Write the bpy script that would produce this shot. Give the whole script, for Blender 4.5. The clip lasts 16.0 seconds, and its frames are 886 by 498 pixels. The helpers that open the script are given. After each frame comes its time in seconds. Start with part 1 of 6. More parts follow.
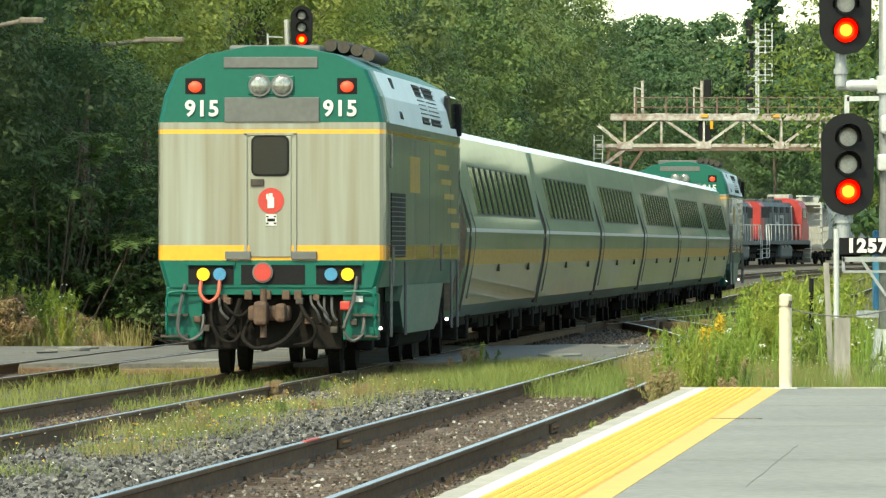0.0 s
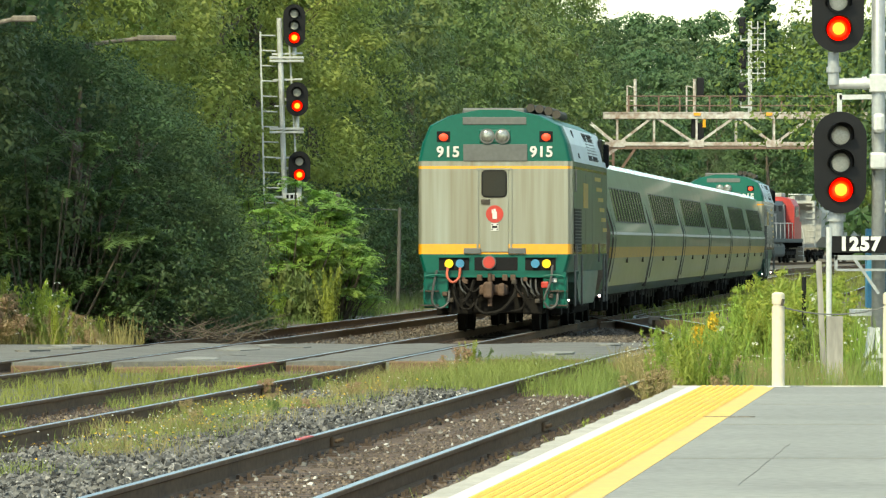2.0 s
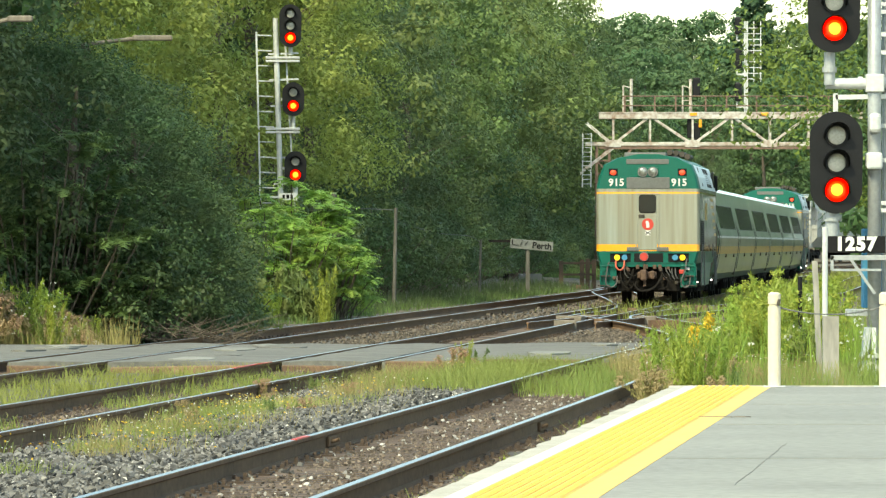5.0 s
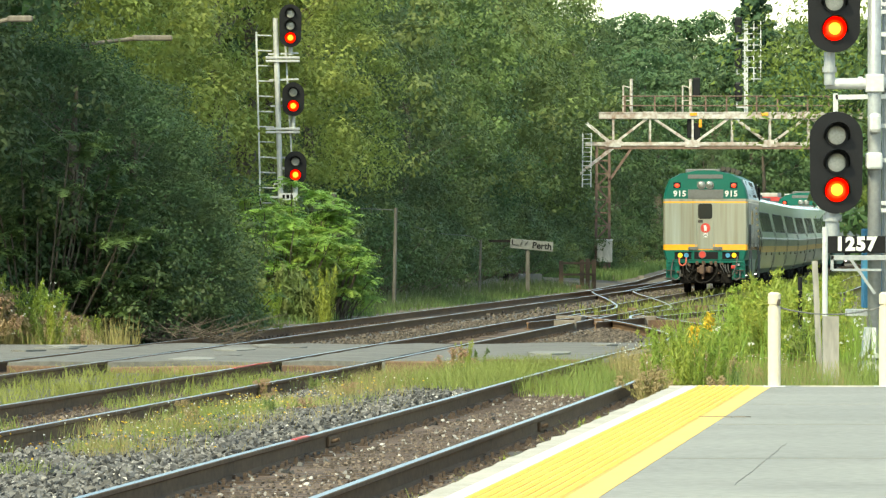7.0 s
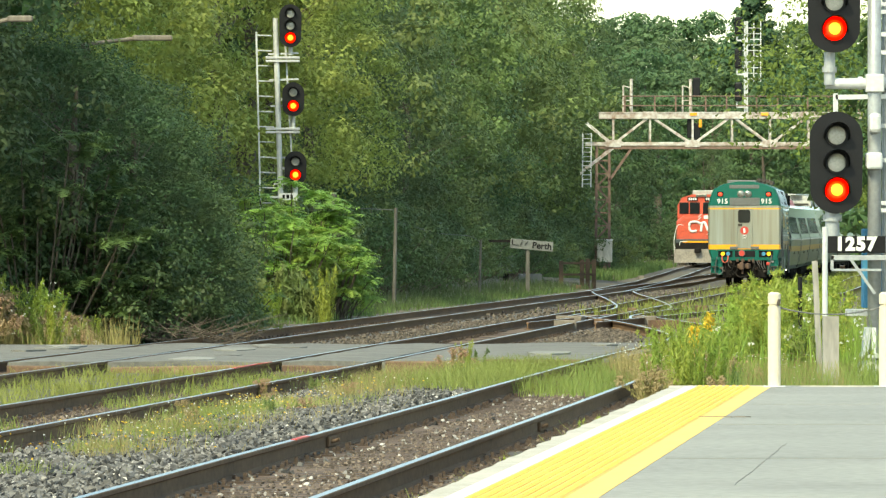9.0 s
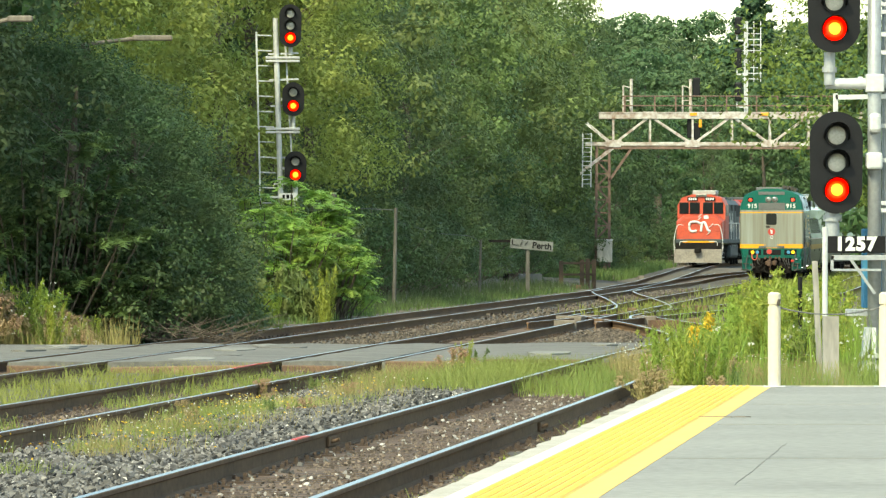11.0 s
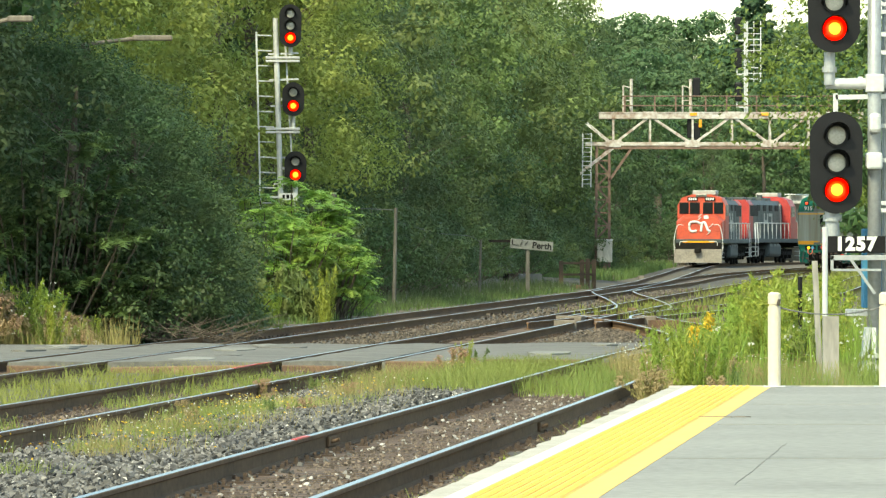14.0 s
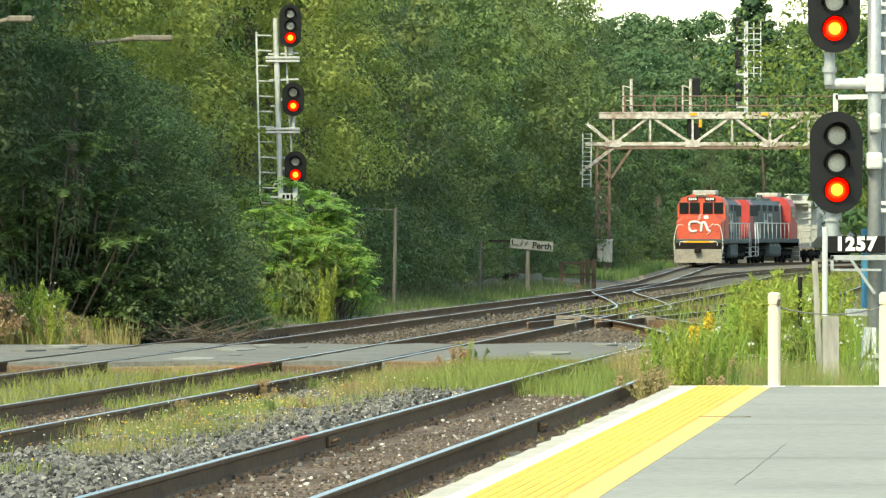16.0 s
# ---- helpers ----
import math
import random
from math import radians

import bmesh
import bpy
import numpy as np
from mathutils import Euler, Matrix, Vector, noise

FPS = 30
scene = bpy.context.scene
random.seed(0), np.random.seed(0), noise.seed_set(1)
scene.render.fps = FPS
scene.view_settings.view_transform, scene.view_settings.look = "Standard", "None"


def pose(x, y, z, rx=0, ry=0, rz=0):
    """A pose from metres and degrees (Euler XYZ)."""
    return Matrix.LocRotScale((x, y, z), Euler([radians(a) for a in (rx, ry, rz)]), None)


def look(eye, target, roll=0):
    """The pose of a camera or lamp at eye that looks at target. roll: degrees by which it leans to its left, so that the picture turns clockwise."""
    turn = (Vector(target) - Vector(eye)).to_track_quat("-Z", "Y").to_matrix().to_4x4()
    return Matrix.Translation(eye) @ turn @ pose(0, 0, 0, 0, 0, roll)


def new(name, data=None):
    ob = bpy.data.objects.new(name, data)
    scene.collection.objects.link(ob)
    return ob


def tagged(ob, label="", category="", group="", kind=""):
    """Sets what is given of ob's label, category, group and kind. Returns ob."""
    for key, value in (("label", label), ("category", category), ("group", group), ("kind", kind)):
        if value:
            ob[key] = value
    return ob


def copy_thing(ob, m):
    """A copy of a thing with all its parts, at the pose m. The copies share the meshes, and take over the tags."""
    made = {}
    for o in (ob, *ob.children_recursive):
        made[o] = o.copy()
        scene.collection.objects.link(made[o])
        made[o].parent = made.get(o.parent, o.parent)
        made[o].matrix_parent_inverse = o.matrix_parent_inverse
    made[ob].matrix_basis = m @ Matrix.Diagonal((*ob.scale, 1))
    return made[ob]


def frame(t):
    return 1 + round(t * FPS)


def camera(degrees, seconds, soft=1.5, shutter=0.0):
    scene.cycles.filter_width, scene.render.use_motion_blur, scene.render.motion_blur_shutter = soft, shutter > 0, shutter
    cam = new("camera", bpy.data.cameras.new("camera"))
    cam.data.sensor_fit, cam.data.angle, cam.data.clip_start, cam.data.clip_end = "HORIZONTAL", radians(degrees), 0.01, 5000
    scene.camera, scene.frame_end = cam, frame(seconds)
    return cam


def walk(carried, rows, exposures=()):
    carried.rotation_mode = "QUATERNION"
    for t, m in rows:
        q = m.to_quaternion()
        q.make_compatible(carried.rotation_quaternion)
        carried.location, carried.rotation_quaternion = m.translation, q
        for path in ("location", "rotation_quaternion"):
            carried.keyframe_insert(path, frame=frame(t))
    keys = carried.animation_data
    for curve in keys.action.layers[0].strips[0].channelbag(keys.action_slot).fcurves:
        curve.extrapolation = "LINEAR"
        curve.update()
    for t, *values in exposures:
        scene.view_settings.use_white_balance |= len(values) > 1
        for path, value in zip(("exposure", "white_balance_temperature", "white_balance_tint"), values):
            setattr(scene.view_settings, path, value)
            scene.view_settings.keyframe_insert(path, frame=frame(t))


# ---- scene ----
# ---------- camera ----------
cam = camera(6.1898, 16.0, soft=1.3)


def aim(dx, dy=0.0):
    """The camera on the platform, turned by small amounts about its stand."""
    return look((0, 0, 1.7), (-dx / 100, 145, 1.63 + dy / 100))


walk(cam, [(t, aim(*a)) for t, *a in (
    (0, 20, 3), (0.1, 20, 2), (0.2, 19, 1), (0.3, 18, 1), (0.4, 21, 0), (0.5, 27, 0), (0.6, 25, 0), (0.7, 15, 0), (0.8, 2, 0),
    (0.9, -4, 1), (1, -3, 1), (1.1, -2, 1), (1.2, 0, 0), (1.5, 3, 0), (1.7, 4, 0), (1.9, 7, 0), (2, 7, 0), (2.2, 2, 0),
    (2.5, 3, 0), (3, 3, 0), (3.5, 3.5, 0), (4, 0.5, 1), (4.2, 0, 0.5), (4.6, 0, 0), (16, 0, 0))],
    exposures=((0, 1.26, 7700, -8), (1.5, 1.26, 7700, -8), (4, 1.45, 7700, -8), (7, 1.49, 7700, -8), (16, 1.49, 7700, -8)))

# ---------- light ----------
SUN_EL, SUN_AZ = 46.0, 207.0          # azimuth clockwise from +y: behind the camera and to the left
world = bpy.data.worlds.new("sky")
scene.world = world
world.use_nodes = True
wn = world.node_tree.nodes
sky = wn.new("ShaderNodeTexSky")
sky.sky_type, sky.sun_disc = "NISHITA", False
sky.sun_elevation, sky.sun_rotation = radians(SUN_EL), radians(SUN_AZ)
sky.air_density, sky.dust_density, sky.ozone_density = 1.0, 1.2, 1.0
world.node_tree.links.new(sky.outputs[0], wn["Background"].inputs[0])
wn["Background"].inputs[1].default_value = 0.15
sun = new("sun", bpy.data.lights.new("sun", "SUN"))
sun.data.energy, sun.data.angle, sun.data.color = 2.0, radians(1.0), (1.0, 0.92, 0.76)
sd = Vector((math.sin(radians(SUN_AZ)) * math.cos(radians(SUN_EL)), math.cos(radians(SUN_AZ)) * math.cos(radians(SUN_EL)), math.sin(radians(SUN_EL))))
sun.matrix_world = look(sd * 100, (0, 0, 0))


# ---------- materials ----------
def mat(name, col, rough=0.6, metal=0.0, var=0.25, scale=3.0, fine=40.0, bump=0.15, col2=None, stretch=(1, 1, 1), spec=0.5, rand=0.0, island=0.0, coat=0.0):
    """Base colour varied by a broad and a fine noise, with a fine relief."""
    m = bpy.data.materials.new(name)
    m.use_nodes = True
    n, l = m.node_tree.nodes, m.node_tree.links
    p = n["Principled BSDF"]
    tc, mp = n.new("ShaderNodeTexCoord"), n.new("ShaderNodeMapping")
    mp.inputs["Scale"].default_value = stretch
    l.new(tc.outputs["Object"], mp.inputs[0])
    n1, n2 = n.new("ShaderNodeTexNoise"), n.new("ShaderNodeTexNoise")
    for q, s, d in ((n1, scale, 4), (n2, fine, 3)):
        q.inputs["Scale"].default_value, q.inputs["Detail"].default_value = s, d
        l.new(mp.outputs[0], q.inputs["Vector"])
    add = n.new("ShaderNodeMath")
    add.operation = "MULTIPLY_ADD"
    l.new(n2.outputs[0], add.inputs[0])
    add.inputs[1].default_value = 0.5
    half = n.new("ShaderNodeMath")
    half.operation = "MULTIPLY"
    half.inputs[1].default_value = 0.5
    l.new(n1.outputs[0], half.inputs[0])
    l.new(half.outputs[0], add.inputs[2])
    r = n.new("ShaderNodeValToRGB")
    r.color_ramp.elements[0].position, r.color_ramp.elements[1].position = 0.33, 0.67
    dark = [c * (1 - var) for c in col] if col2 is None else col2
    lite = [min(1, c * (1 + var * 0.6)) for c in col]
    r.color_ramp.elements[0].color, r.color_ramp.elements[1].color = (*dark, 1), (*lite, 1)
    l.new(add.outputs[0], r.inputs[0])
    out = r.outputs[0]
    for amount, node, sock in ((rand, "ShaderNodeObjectInfo", "Random"), (island, "ShaderNodeNewGeometry", "Random Per Island")):
        if amount:
            src, mr, hsv = n.new(node), n.new("ShaderNodeMapRange"), n.new("ShaderNodeHueSaturation")
            l.new(src.outputs[sock], mr.inputs[0])
            mr.inputs[3].default_value, mr.inputs[4].default_value = 1 - amount, 1 + amount
            l.new(mr.outputs[0], hsv.inputs["Value"])
            l.new(out, hsv.inputs["Color"])
            out = hsv.outputs[0]
    l.new(out, p.inputs["Base Color"])
    mr = n.new("ShaderNodeMapRange")
    mr.inputs[3].default_value, mr.inputs[4].default_value = max(0.03, rough - 0.12), min(1, rough + 0.12)
    l.new(n1.outputs[0], mr.inputs[0])
    l.new(mr.outputs[0], p.inputs["Roughness"])
    p.inputs["Metallic"].default_value = metal
    p.inputs["Specular IOR Level"].default_value = spec
    p.inputs["Coat Weight"].default_value = coat
    if bump:
        b = n.new("ShaderNodeBump")
        b.inputs["Strength"].default_value, b.inputs["Distance"].default_value = bump, 0.02
        l.new(add.outputs[0], b.inputs["Height"])
        l.new(b.outputs[0], p.inputs["Normal"])
    return m


def leaf_mat(name, col, spread=0.11, trans=0.34, scale=0.35):
    """Foliage: varied leaf by leaf and in broad patches, part of the light passing through."""
    m = bpy.data.materials.new(name)
    m.use_nodes = True
    n, l = m.node_tree.nodes, m.node_tree.links
    p, o = n["Principled BSDF"], n["Material Output"]
    geo, ob, no, tc = n.new("ShaderNodeNewGeometry"), n.new("ShaderNodeObjectInfo"), n.new("ShaderNodeTexNoise"), n.new("ShaderNodeTexCoord")
    l.new(tc.outputs["Object"], no.inputs["Vector"])
    no.inputs["Scale"].default_value, no.inputs["Detail"].default_value = scale, 3
    hsv = n.new("ShaderNodeHueSaturation")
    hsv.inputs["Color"].default_value = (*col, 1)
    a = n.new("ShaderNodeMapRange")
    a.inputs[3].default_value, a.inputs[4].default_value = 1 - spread, 1 + spread
    l.new(geo.outputs["Random Per Island"], a.inputs[0])
    b = n.new("ShaderNodeMapRange")
    b.inputs[1].default_value, b.inputs[2].default_value = 0.3, 0.7
    b.inputs[3].default_value, b.inputs[4].default_value = 0.72, 1.3
    l.new(no.outputs[0], b.inputs[0])
    mul = n.new("ShaderNodeMath")
    mul.operation = "MULTIPLY"
    l.new(a.outputs[0], mul.inputs[0])
    l.new(b.outputs[0], mul.inputs[1])
    l.new(mul.outputs[0], hsv.inputs["Value"])
    c = n.new("ShaderNodeMapRange")
    c.inputs[3].default_value, c.inputs[4].default_value = 0.475, 0.52
    l.new(ob.outputs["Random"], c.inputs[0])
    l.new(c.outputs[0], hsv.inputs["Hue"])
    l.new(hsv.outputs[0], p.inputs["Base Color"])
    p.inputs["Roughness"].default_value = 0.55
    p.inputs["Specular IOR Level"].default_value = 0.3
    t, mix = n.new("ShaderNodeBsdfTranslucent"), n.new("ShaderNodeMixShader")
    mix.inputs[0].default_value = trans
    l.new(hsv.outputs[0], t.inputs[0])
    l.new(p.outputs[0], mix.inputs[1])
    l.new(t.outputs[0], mix.inputs[2])
    l.new(mix.outputs[0], o.inputs[0])
    return m


def glow(name, col, strength):
    m = bpy.data.materials.new(name)
    m.use_nodes = True
    p = m.node_tree.nodes["Principled BSDF"]
    p.inputs["Base Color"].default_value = (*col, 1)
    p.inputs["Emission Color"].default_value = (*col, 1)
    p.inputs["Emission Strength"].default_value = strength
    return m


M = {
    "soil": mat("soil", (0.12, 0.10, 0.07), 0.95, var=0.5, scale=0.6, fine=9, bump=0.6),
    "ballast": mat("ballast", (0.086, 0.076, 0.064), 0.9, var=0.5, scale=0.9, fine=11, bump=0.8),
    "stone": mat("stone", (0.10, 0.096, 0.09), 0.85, var=0.45, fine=30, island=0.9),
    "rust_soil": mat("rust_soil", (0.125, 0.080, 0.050), 0.95, var=0.4, scale=0.8, fine=12, bump=0.6),
    "asphalt": mat("asphalt", (0.24, 0.237, 0.214), 0.9, var=0.32, scale=0.8, fine=24, bump=0.5, stretch=(0.6, 0.5, 1)),
    "road": mat("road", (0.145, 0.14, 0.125), 0.9, var=0.5, scale=0.9, fine=9, bump=0.5),
    "concrete": mat("concrete", (0.42, 0.385, 0.32), 0.85, var=0.3, scale=1.3, fine=22, bump=0.25),
    "white_line": mat("white_line", (0.62, 0.60, 0.55), 0.7, var=0.15, scale=2, fine=20),
    "tactile_base": mat("tactile_base", (0.64, 0.385, 0.08), 0.75, var=0.2, scale=1.2, fine=15, rand=0.08),
    "tactile": mat("tactile", (0.70, 0.42, 0.085), 0.65, var=0.16, scale=1.2, fine=15, rand=0.06, bump=0.1),
    "yellow_edge": mat("yellow_edge", (0.68, 0.44, 0.12), 0.7, var=0.14, scale=1.5, fine=14),
    "rail_side": mat("rail_side", (0.155, 0.098, 0.058), 0.9, var=0.35, scale=1.5, fine=20, stretch=(1, 0.3, 1), spec=0.15),
    "rail_top": mat("rail_top", (0.40, 0.415, 0.42), 0.36, metal=1.0, var=0.15, scale=1, fine=30, bump=0.02, stretch=(4, 0.15, 1)),
    "tie": mat("tie", (0.068, 0.045, 0.031), 0.9, var=0.5, scale=3, fine=25, bump=0.6, rand=0.25),
    "creosote": mat("creosote", (0.17, 0.105, 0.065), 0.9, var=0.4, scale=2, fine=16, bump=0.5, rand=0.25),
    "teal": mat("teal", (0.001, 0.10, 0.072), 0.45, var=0.1, scale=0.8, fine=12, bump=0.02, coat=0.1, spec=0.3),
    "body_grey": mat("body_grey", (0.255, 0.285, 0.25), 0.36, var=0.08, scale=1.3, fine=5, bump=0.0, stretch=(1.5, 0.4, 0.06), col2=(0.165, 0.15, 0.105), coat=0.7),
    # Green cast put into the steel for trees mirrored in the coach sides.
    "steel_green_cast": mat("steel_green_cast", (0.155, 0.22, 0.135), 0.33, metal=0.3, var=0.2, scale=0.6, fine=6, bump=0.01, stretch=(1, 0.2, 1), coat=0.35),
    # Roof colour made pale for the sky it mirrors.
    "car_roof_sky": mat("car_roof_sky", (0.66, 0.70, 0.70), 0.25, metal=0.5, var=0.15, scale=0.6, fine=6, bump=0.02),
    "gold": mat("gold", (0.74, 0.33, 0.014), 0.4, var=0.12, scale=1, fine=10, bump=0.01, coat=1.0),
    # Worn lettering yellow; on coach stripes its dullness stands for reflections.
    "gold_worn": mat("gold_worn", (0.42, 0.26, 0.045), 0.5, var=0.4, scale=2, fine=14, bump=0.01),
    "teal_dusty": mat("teal_dusty", (0.075, 0.15, 0.12), 0.45, var=0.35, scale=1.2, fine=9, bump=0.02, stretch=(1, 0.4, 1.6)),
    "dust_brown": mat("dust_brown", (0.17, 0.135, 0.095), 0.75, var=0.4, scale=2.5, fine=18, bump=0.2),
    "dark_glass": mat("dark_glass", (0.013, 0.016, 0.017), 0.12, var=0.2, bump=0.0, spec=0.3),
    "tinted_glass": mat("tinted_glass", (0.26, 0.31, 0.25), 0.08, metal=0.85, var=0.2, bump=0.0),
    # Pale colour that stands for sky mirrored in the locomotive's upper slope.
    "sky_sheen_panel": mat("sky_sheen_panel", (0.68, 0.74, 0.74), 0.45, var=0.12, scale=0.6, fine=6, bump=0.02),
    "rusty": mat("rusty", (0.10, 0.06, 0.04), 0.8, var=0.4, scale=3, fine=20, bump=0.3),
    "weed_green": leaf_mat("weed_green", (0.24, 0.31, 0.055), trans=0.35, scale=1.0),
    "stone_pale": mat("stone_pale", (0.36, 0.34, 0.31), 0.85, var=0.3, fine=30, island=0.4),
    "hose_grey": mat("hose_grey", (0.06, 0.06, 0.058), 0.6, var=0.3, scale=4),
    "stone_brown": mat("stone_brown", (0.135, 0.105, 0.08), 0.9, var=0.4, fine=30, island=0.7),
    "stone_tan": mat("stone_tan", (0.115, 0.094, 0.075), 0.9, var=0.4, fine=30, island=0.6),
    "joint_grey": mat("joint_grey", (0.20, 0.197, 0.178), 0.9, var=0.2, scale=2, fine=20),
    "black": mat("black", (0.012, 0.012, 0.013), 0.65, var=0.3, bump=0.05, spec=0.12),
    "under": mat("under", (0.015, 0.0135, 0.012), 0.85, var=0.5, scale=2, fine=18, bump=0.3, spec=0.1),
    "grime": mat("grime", (0.055, 0.045, 0.035), 0.75, var=0.5, scale=3, fine=20, bump=0.3),
    "plate_grey": mat("plate_grey", (0.115, 0.12, 0.115), 0.6, var=0.2, scale=2, fine=14),
    "white": mat("white", (0.62, 0.62, 0.59), 0.55, var=0.1),
    "galv": mat("galv", (0.50, 0.51, 0.50), 0.45, metal=0.2, var=0.2, scale=2, fine=18, bump=0.05),
    "galv_dull": mat("galv_dull", (0.33, 0.345, 0.35), 0.42, metal=0.3, var=0.2, scale=2, fine=18, bump=0.05),
    "bridge_paint": mat("bridge_paint", (0.50, 0.50, 0.47), 0.75, var=0.3, scale=0.7, fine=5, col2=(0.22, 0.14, 0.10), bump=0.2),
    "bridge_rust": mat("bridge_rust", (0.17, 0.11, 0.085), 0.85, var=0.4, scale=0.8, fine=6, bump=0.2),
    "sig_black": mat("sig_black", (0.007, 0.007, 0.008), 0.5, var=0.3, scale=4, bump=0.03, spec=0.25),
    "lens_off": mat("lens_off", (0.46, 0.44, 0.38), 0.25, var=0.3, fine=60, bump=0.2),
    # Red, orange and amber steps of the signal lamps' painted halo.
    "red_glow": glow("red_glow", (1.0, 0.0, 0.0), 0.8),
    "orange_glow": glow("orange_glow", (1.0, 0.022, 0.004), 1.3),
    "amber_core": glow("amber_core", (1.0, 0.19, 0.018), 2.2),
    "head_lamp": mat("head_lamp", (0.32, 0.33, 0.30), 0.15, metal=0.6, var=0.6, scale=9, fine=30),
    "marker_red": glow("marker_red", (0.9, 0.06, 0.025), 0.3),
    "spark": glow("spark", (1.0, 0.75, 0.9), 3.0),
    "lamp_yellow": glow("lamp_yellow", (0.9, 0.55, 0.02), 0.15),
    "blue": mat("blue", (0.05, 0.22, 0.38), 0.5, var=0.2),
    "red_paint": mat("red_paint", (0.46, 0.04, 0.028), 0.5, var=0.15),
    "orange": mat("orange", (0.50, 0.068, 0.028), 0.55, var=0.25, scale=1.2, fine=9, col2=(0.30, 0.05, 0.03)),
    "dark_red": mat("dark_red", (0.36, 0.030, 0.026), 0.5, var=0.3, scale=1.2, fine=9),
    "slate": mat("slate", (0.035, 0.047, 0.05), 0.6, var=0.4, scale=1, fine=8),
    "freight_white": mat("freight_white", (0.34, 0.34, 0.31), 0.6, var=0.3, scale=0.7, fine=7, stretch=(1, 1, 0.3)),
    # White board with the trees' shade put into its grey.
    "board_grey": mat("board_grey", (0.15, 0.16, 0.15), 0.8, var=0.3, scale=2, fine=14),
    "plow": mat("plow", (0.26, 0.235, 0.20), 0.8, var=0.4, scale=2, fine=12),
    "bark": mat("bark", (0.10, 0.08, 0.06), 0.9, var=0.4, scale=3, fine=18, bump=0.6, stretch=(1, 1, 0.3)),
    "old_wood": mat("old_wood", (0.19, 0.165, 0.135), 0.9, var=0.4, scale=3, fine=18, bump=0.4, stretch=(1, 1, 0.2)),
    "weathered_pole": mat("weathered_pole", (0.11, 0.105, 0.092), 0.9, var=0.4, scale=3, fine=18, bump=0.4, stretch=(1, 1, 0.2)),
    "grey_wood": mat("grey_wood", (0.27, 0.255, 0.225), 0.9, var=0.4, scale=3, fine=18, bump=0.4, stretch=(1, 1, 0.2)),
    "cream": mat("cream", (0.56, 0.50, 0.39), 0.6, var=0.14, scale=2, fine=18),
    "hose_red": mat("hose_red", (0.45, 0.09, 0.05), 0.6, var=0.2),
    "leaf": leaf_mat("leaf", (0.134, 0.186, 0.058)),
    # Shade of the bank and thicket put into the leaf colour.
    "leaf_shaded": leaf_mat("leaf_shaded", (0.070, 0.112, 0.043)),
    "leaf_lite": leaf_mat("leaf_lite", (0.22, 0.33, 0.065)),
    # Sunlight on the bank's crowns put into the leaf colour.
    "leaf_sunlit": leaf_mat("leaf_sunlit", (0.255, 0.315, 0.078)),
    # Darker copy of the sumac green, with the trees' shade in it.
    "leaf_sumac_shaded": leaf_mat("leaf_sumac_shaded", (0.082, 0.142, 0.042)),
    "leaf_ash": leaf_mat("leaf_ash", (0.125, 0.195, 0.043)),
    "leaf_far": leaf_mat("leaf_far", (0.07, 0.122, 0.043), spread=0.15),
    # Paler than the deep woods: distance haze put into the green.
    "leaf_hill_hazed": leaf_mat("leaf_hill_hazed", (0.098, 0.158, 0.066), spread=0.1, trans=0.4),
    "pine": leaf_mat("pine", (0.055, 0.10, 0.045)),
    "grass": leaf_mat("grass", (0.20, 0.235, 0.06), trans=0.3),
    "grass_dry": leaf_mat("grass_dry", (0.25, 0.215, 0.085), trans=0.25),
    "flower_yellow": leaf_mat("flower_yellow", (0.74, 0.56, 0.06), trans=0.3, spread=0.2),
    "flower_lime": leaf_mat("flower_lime", (0.30, 0.37, 0.065), trans=0.35, spread=0.2),
    "flower_white": leaf_mat("flower_white", (0.75, 0.73, 0.65), trans=0.3, spread=0.15),
    "seed_brown": leaf_mat("seed_brown", (0.38, 0.27, 0.15), trans=0.2),
}


# ---------- mesh tools ----------
def part(name, bm, material, parent=None, label="", smooth=False):
    """Links a bmesh as one mesh object under a thing or a part."""
    me = bpy.data.meshes.new(name)
    bm.to_mesh(me)
    bm.free()
    for mm in (material if isinstance(material, (list, tuple)) else [material]):
        me.materials.append(M[mm])
    if smooth:
        for f in me.polygons:
            f.use_smooth = True
    ob = new(name, me)
    ob.parent = parent
    return tagged(ob, label)


def raw(name, verts, faces, material, parent=None, label="", smooth=False):
    """A mesh object from arrays of points and faces."""
    me = bpy.data.meshes.new(name)
    me.from_pydata(verts, [], faces)
    for mm in (material if isinstance(material, (list, tuple)) else [material]):
        me.materials.append(M[mm])
    if smooth:
        for f in me.polygons:
            f.use_smooth = True
    ob = new(name, me)
    ob.parent = parent
    return tagged(ob, label)


def thing(name, label, category, m=None, group="", kind=""):
    ob = new(name)
    ob.empty_display_size = 0.2
    if m is not None:
        ob.matrix_world = m
    return tagged(ob, label, category, group, kind)


def box(bm, x0, x1, y0, y1, z0, z1, bev=0.0, idx=0):
    g = bmesh.ops.create_cube(bm, size=1.0, matrix=Matrix.LocRotScale(((x0 + x1) / 2, (y0 + y1) / 2, (z0 + z1) / 2), None, (x1 - x0, y1 - y0, z1 - z0)))
    vs = g["verts"]
    fs = {f for v in vs for f in v.link_faces}
    for f in fs:
        f.material_index = idx
    if bev:
        bmesh.ops.bevel(bm, geom=list({e for v in vs for e in v.link_edges}), offset=bev, segments=2, affect="EDGES", profile=0.5)
    return bm


def B(*a, bev=0.0):
    return box(bmesh.new(), *a, bev=bev)


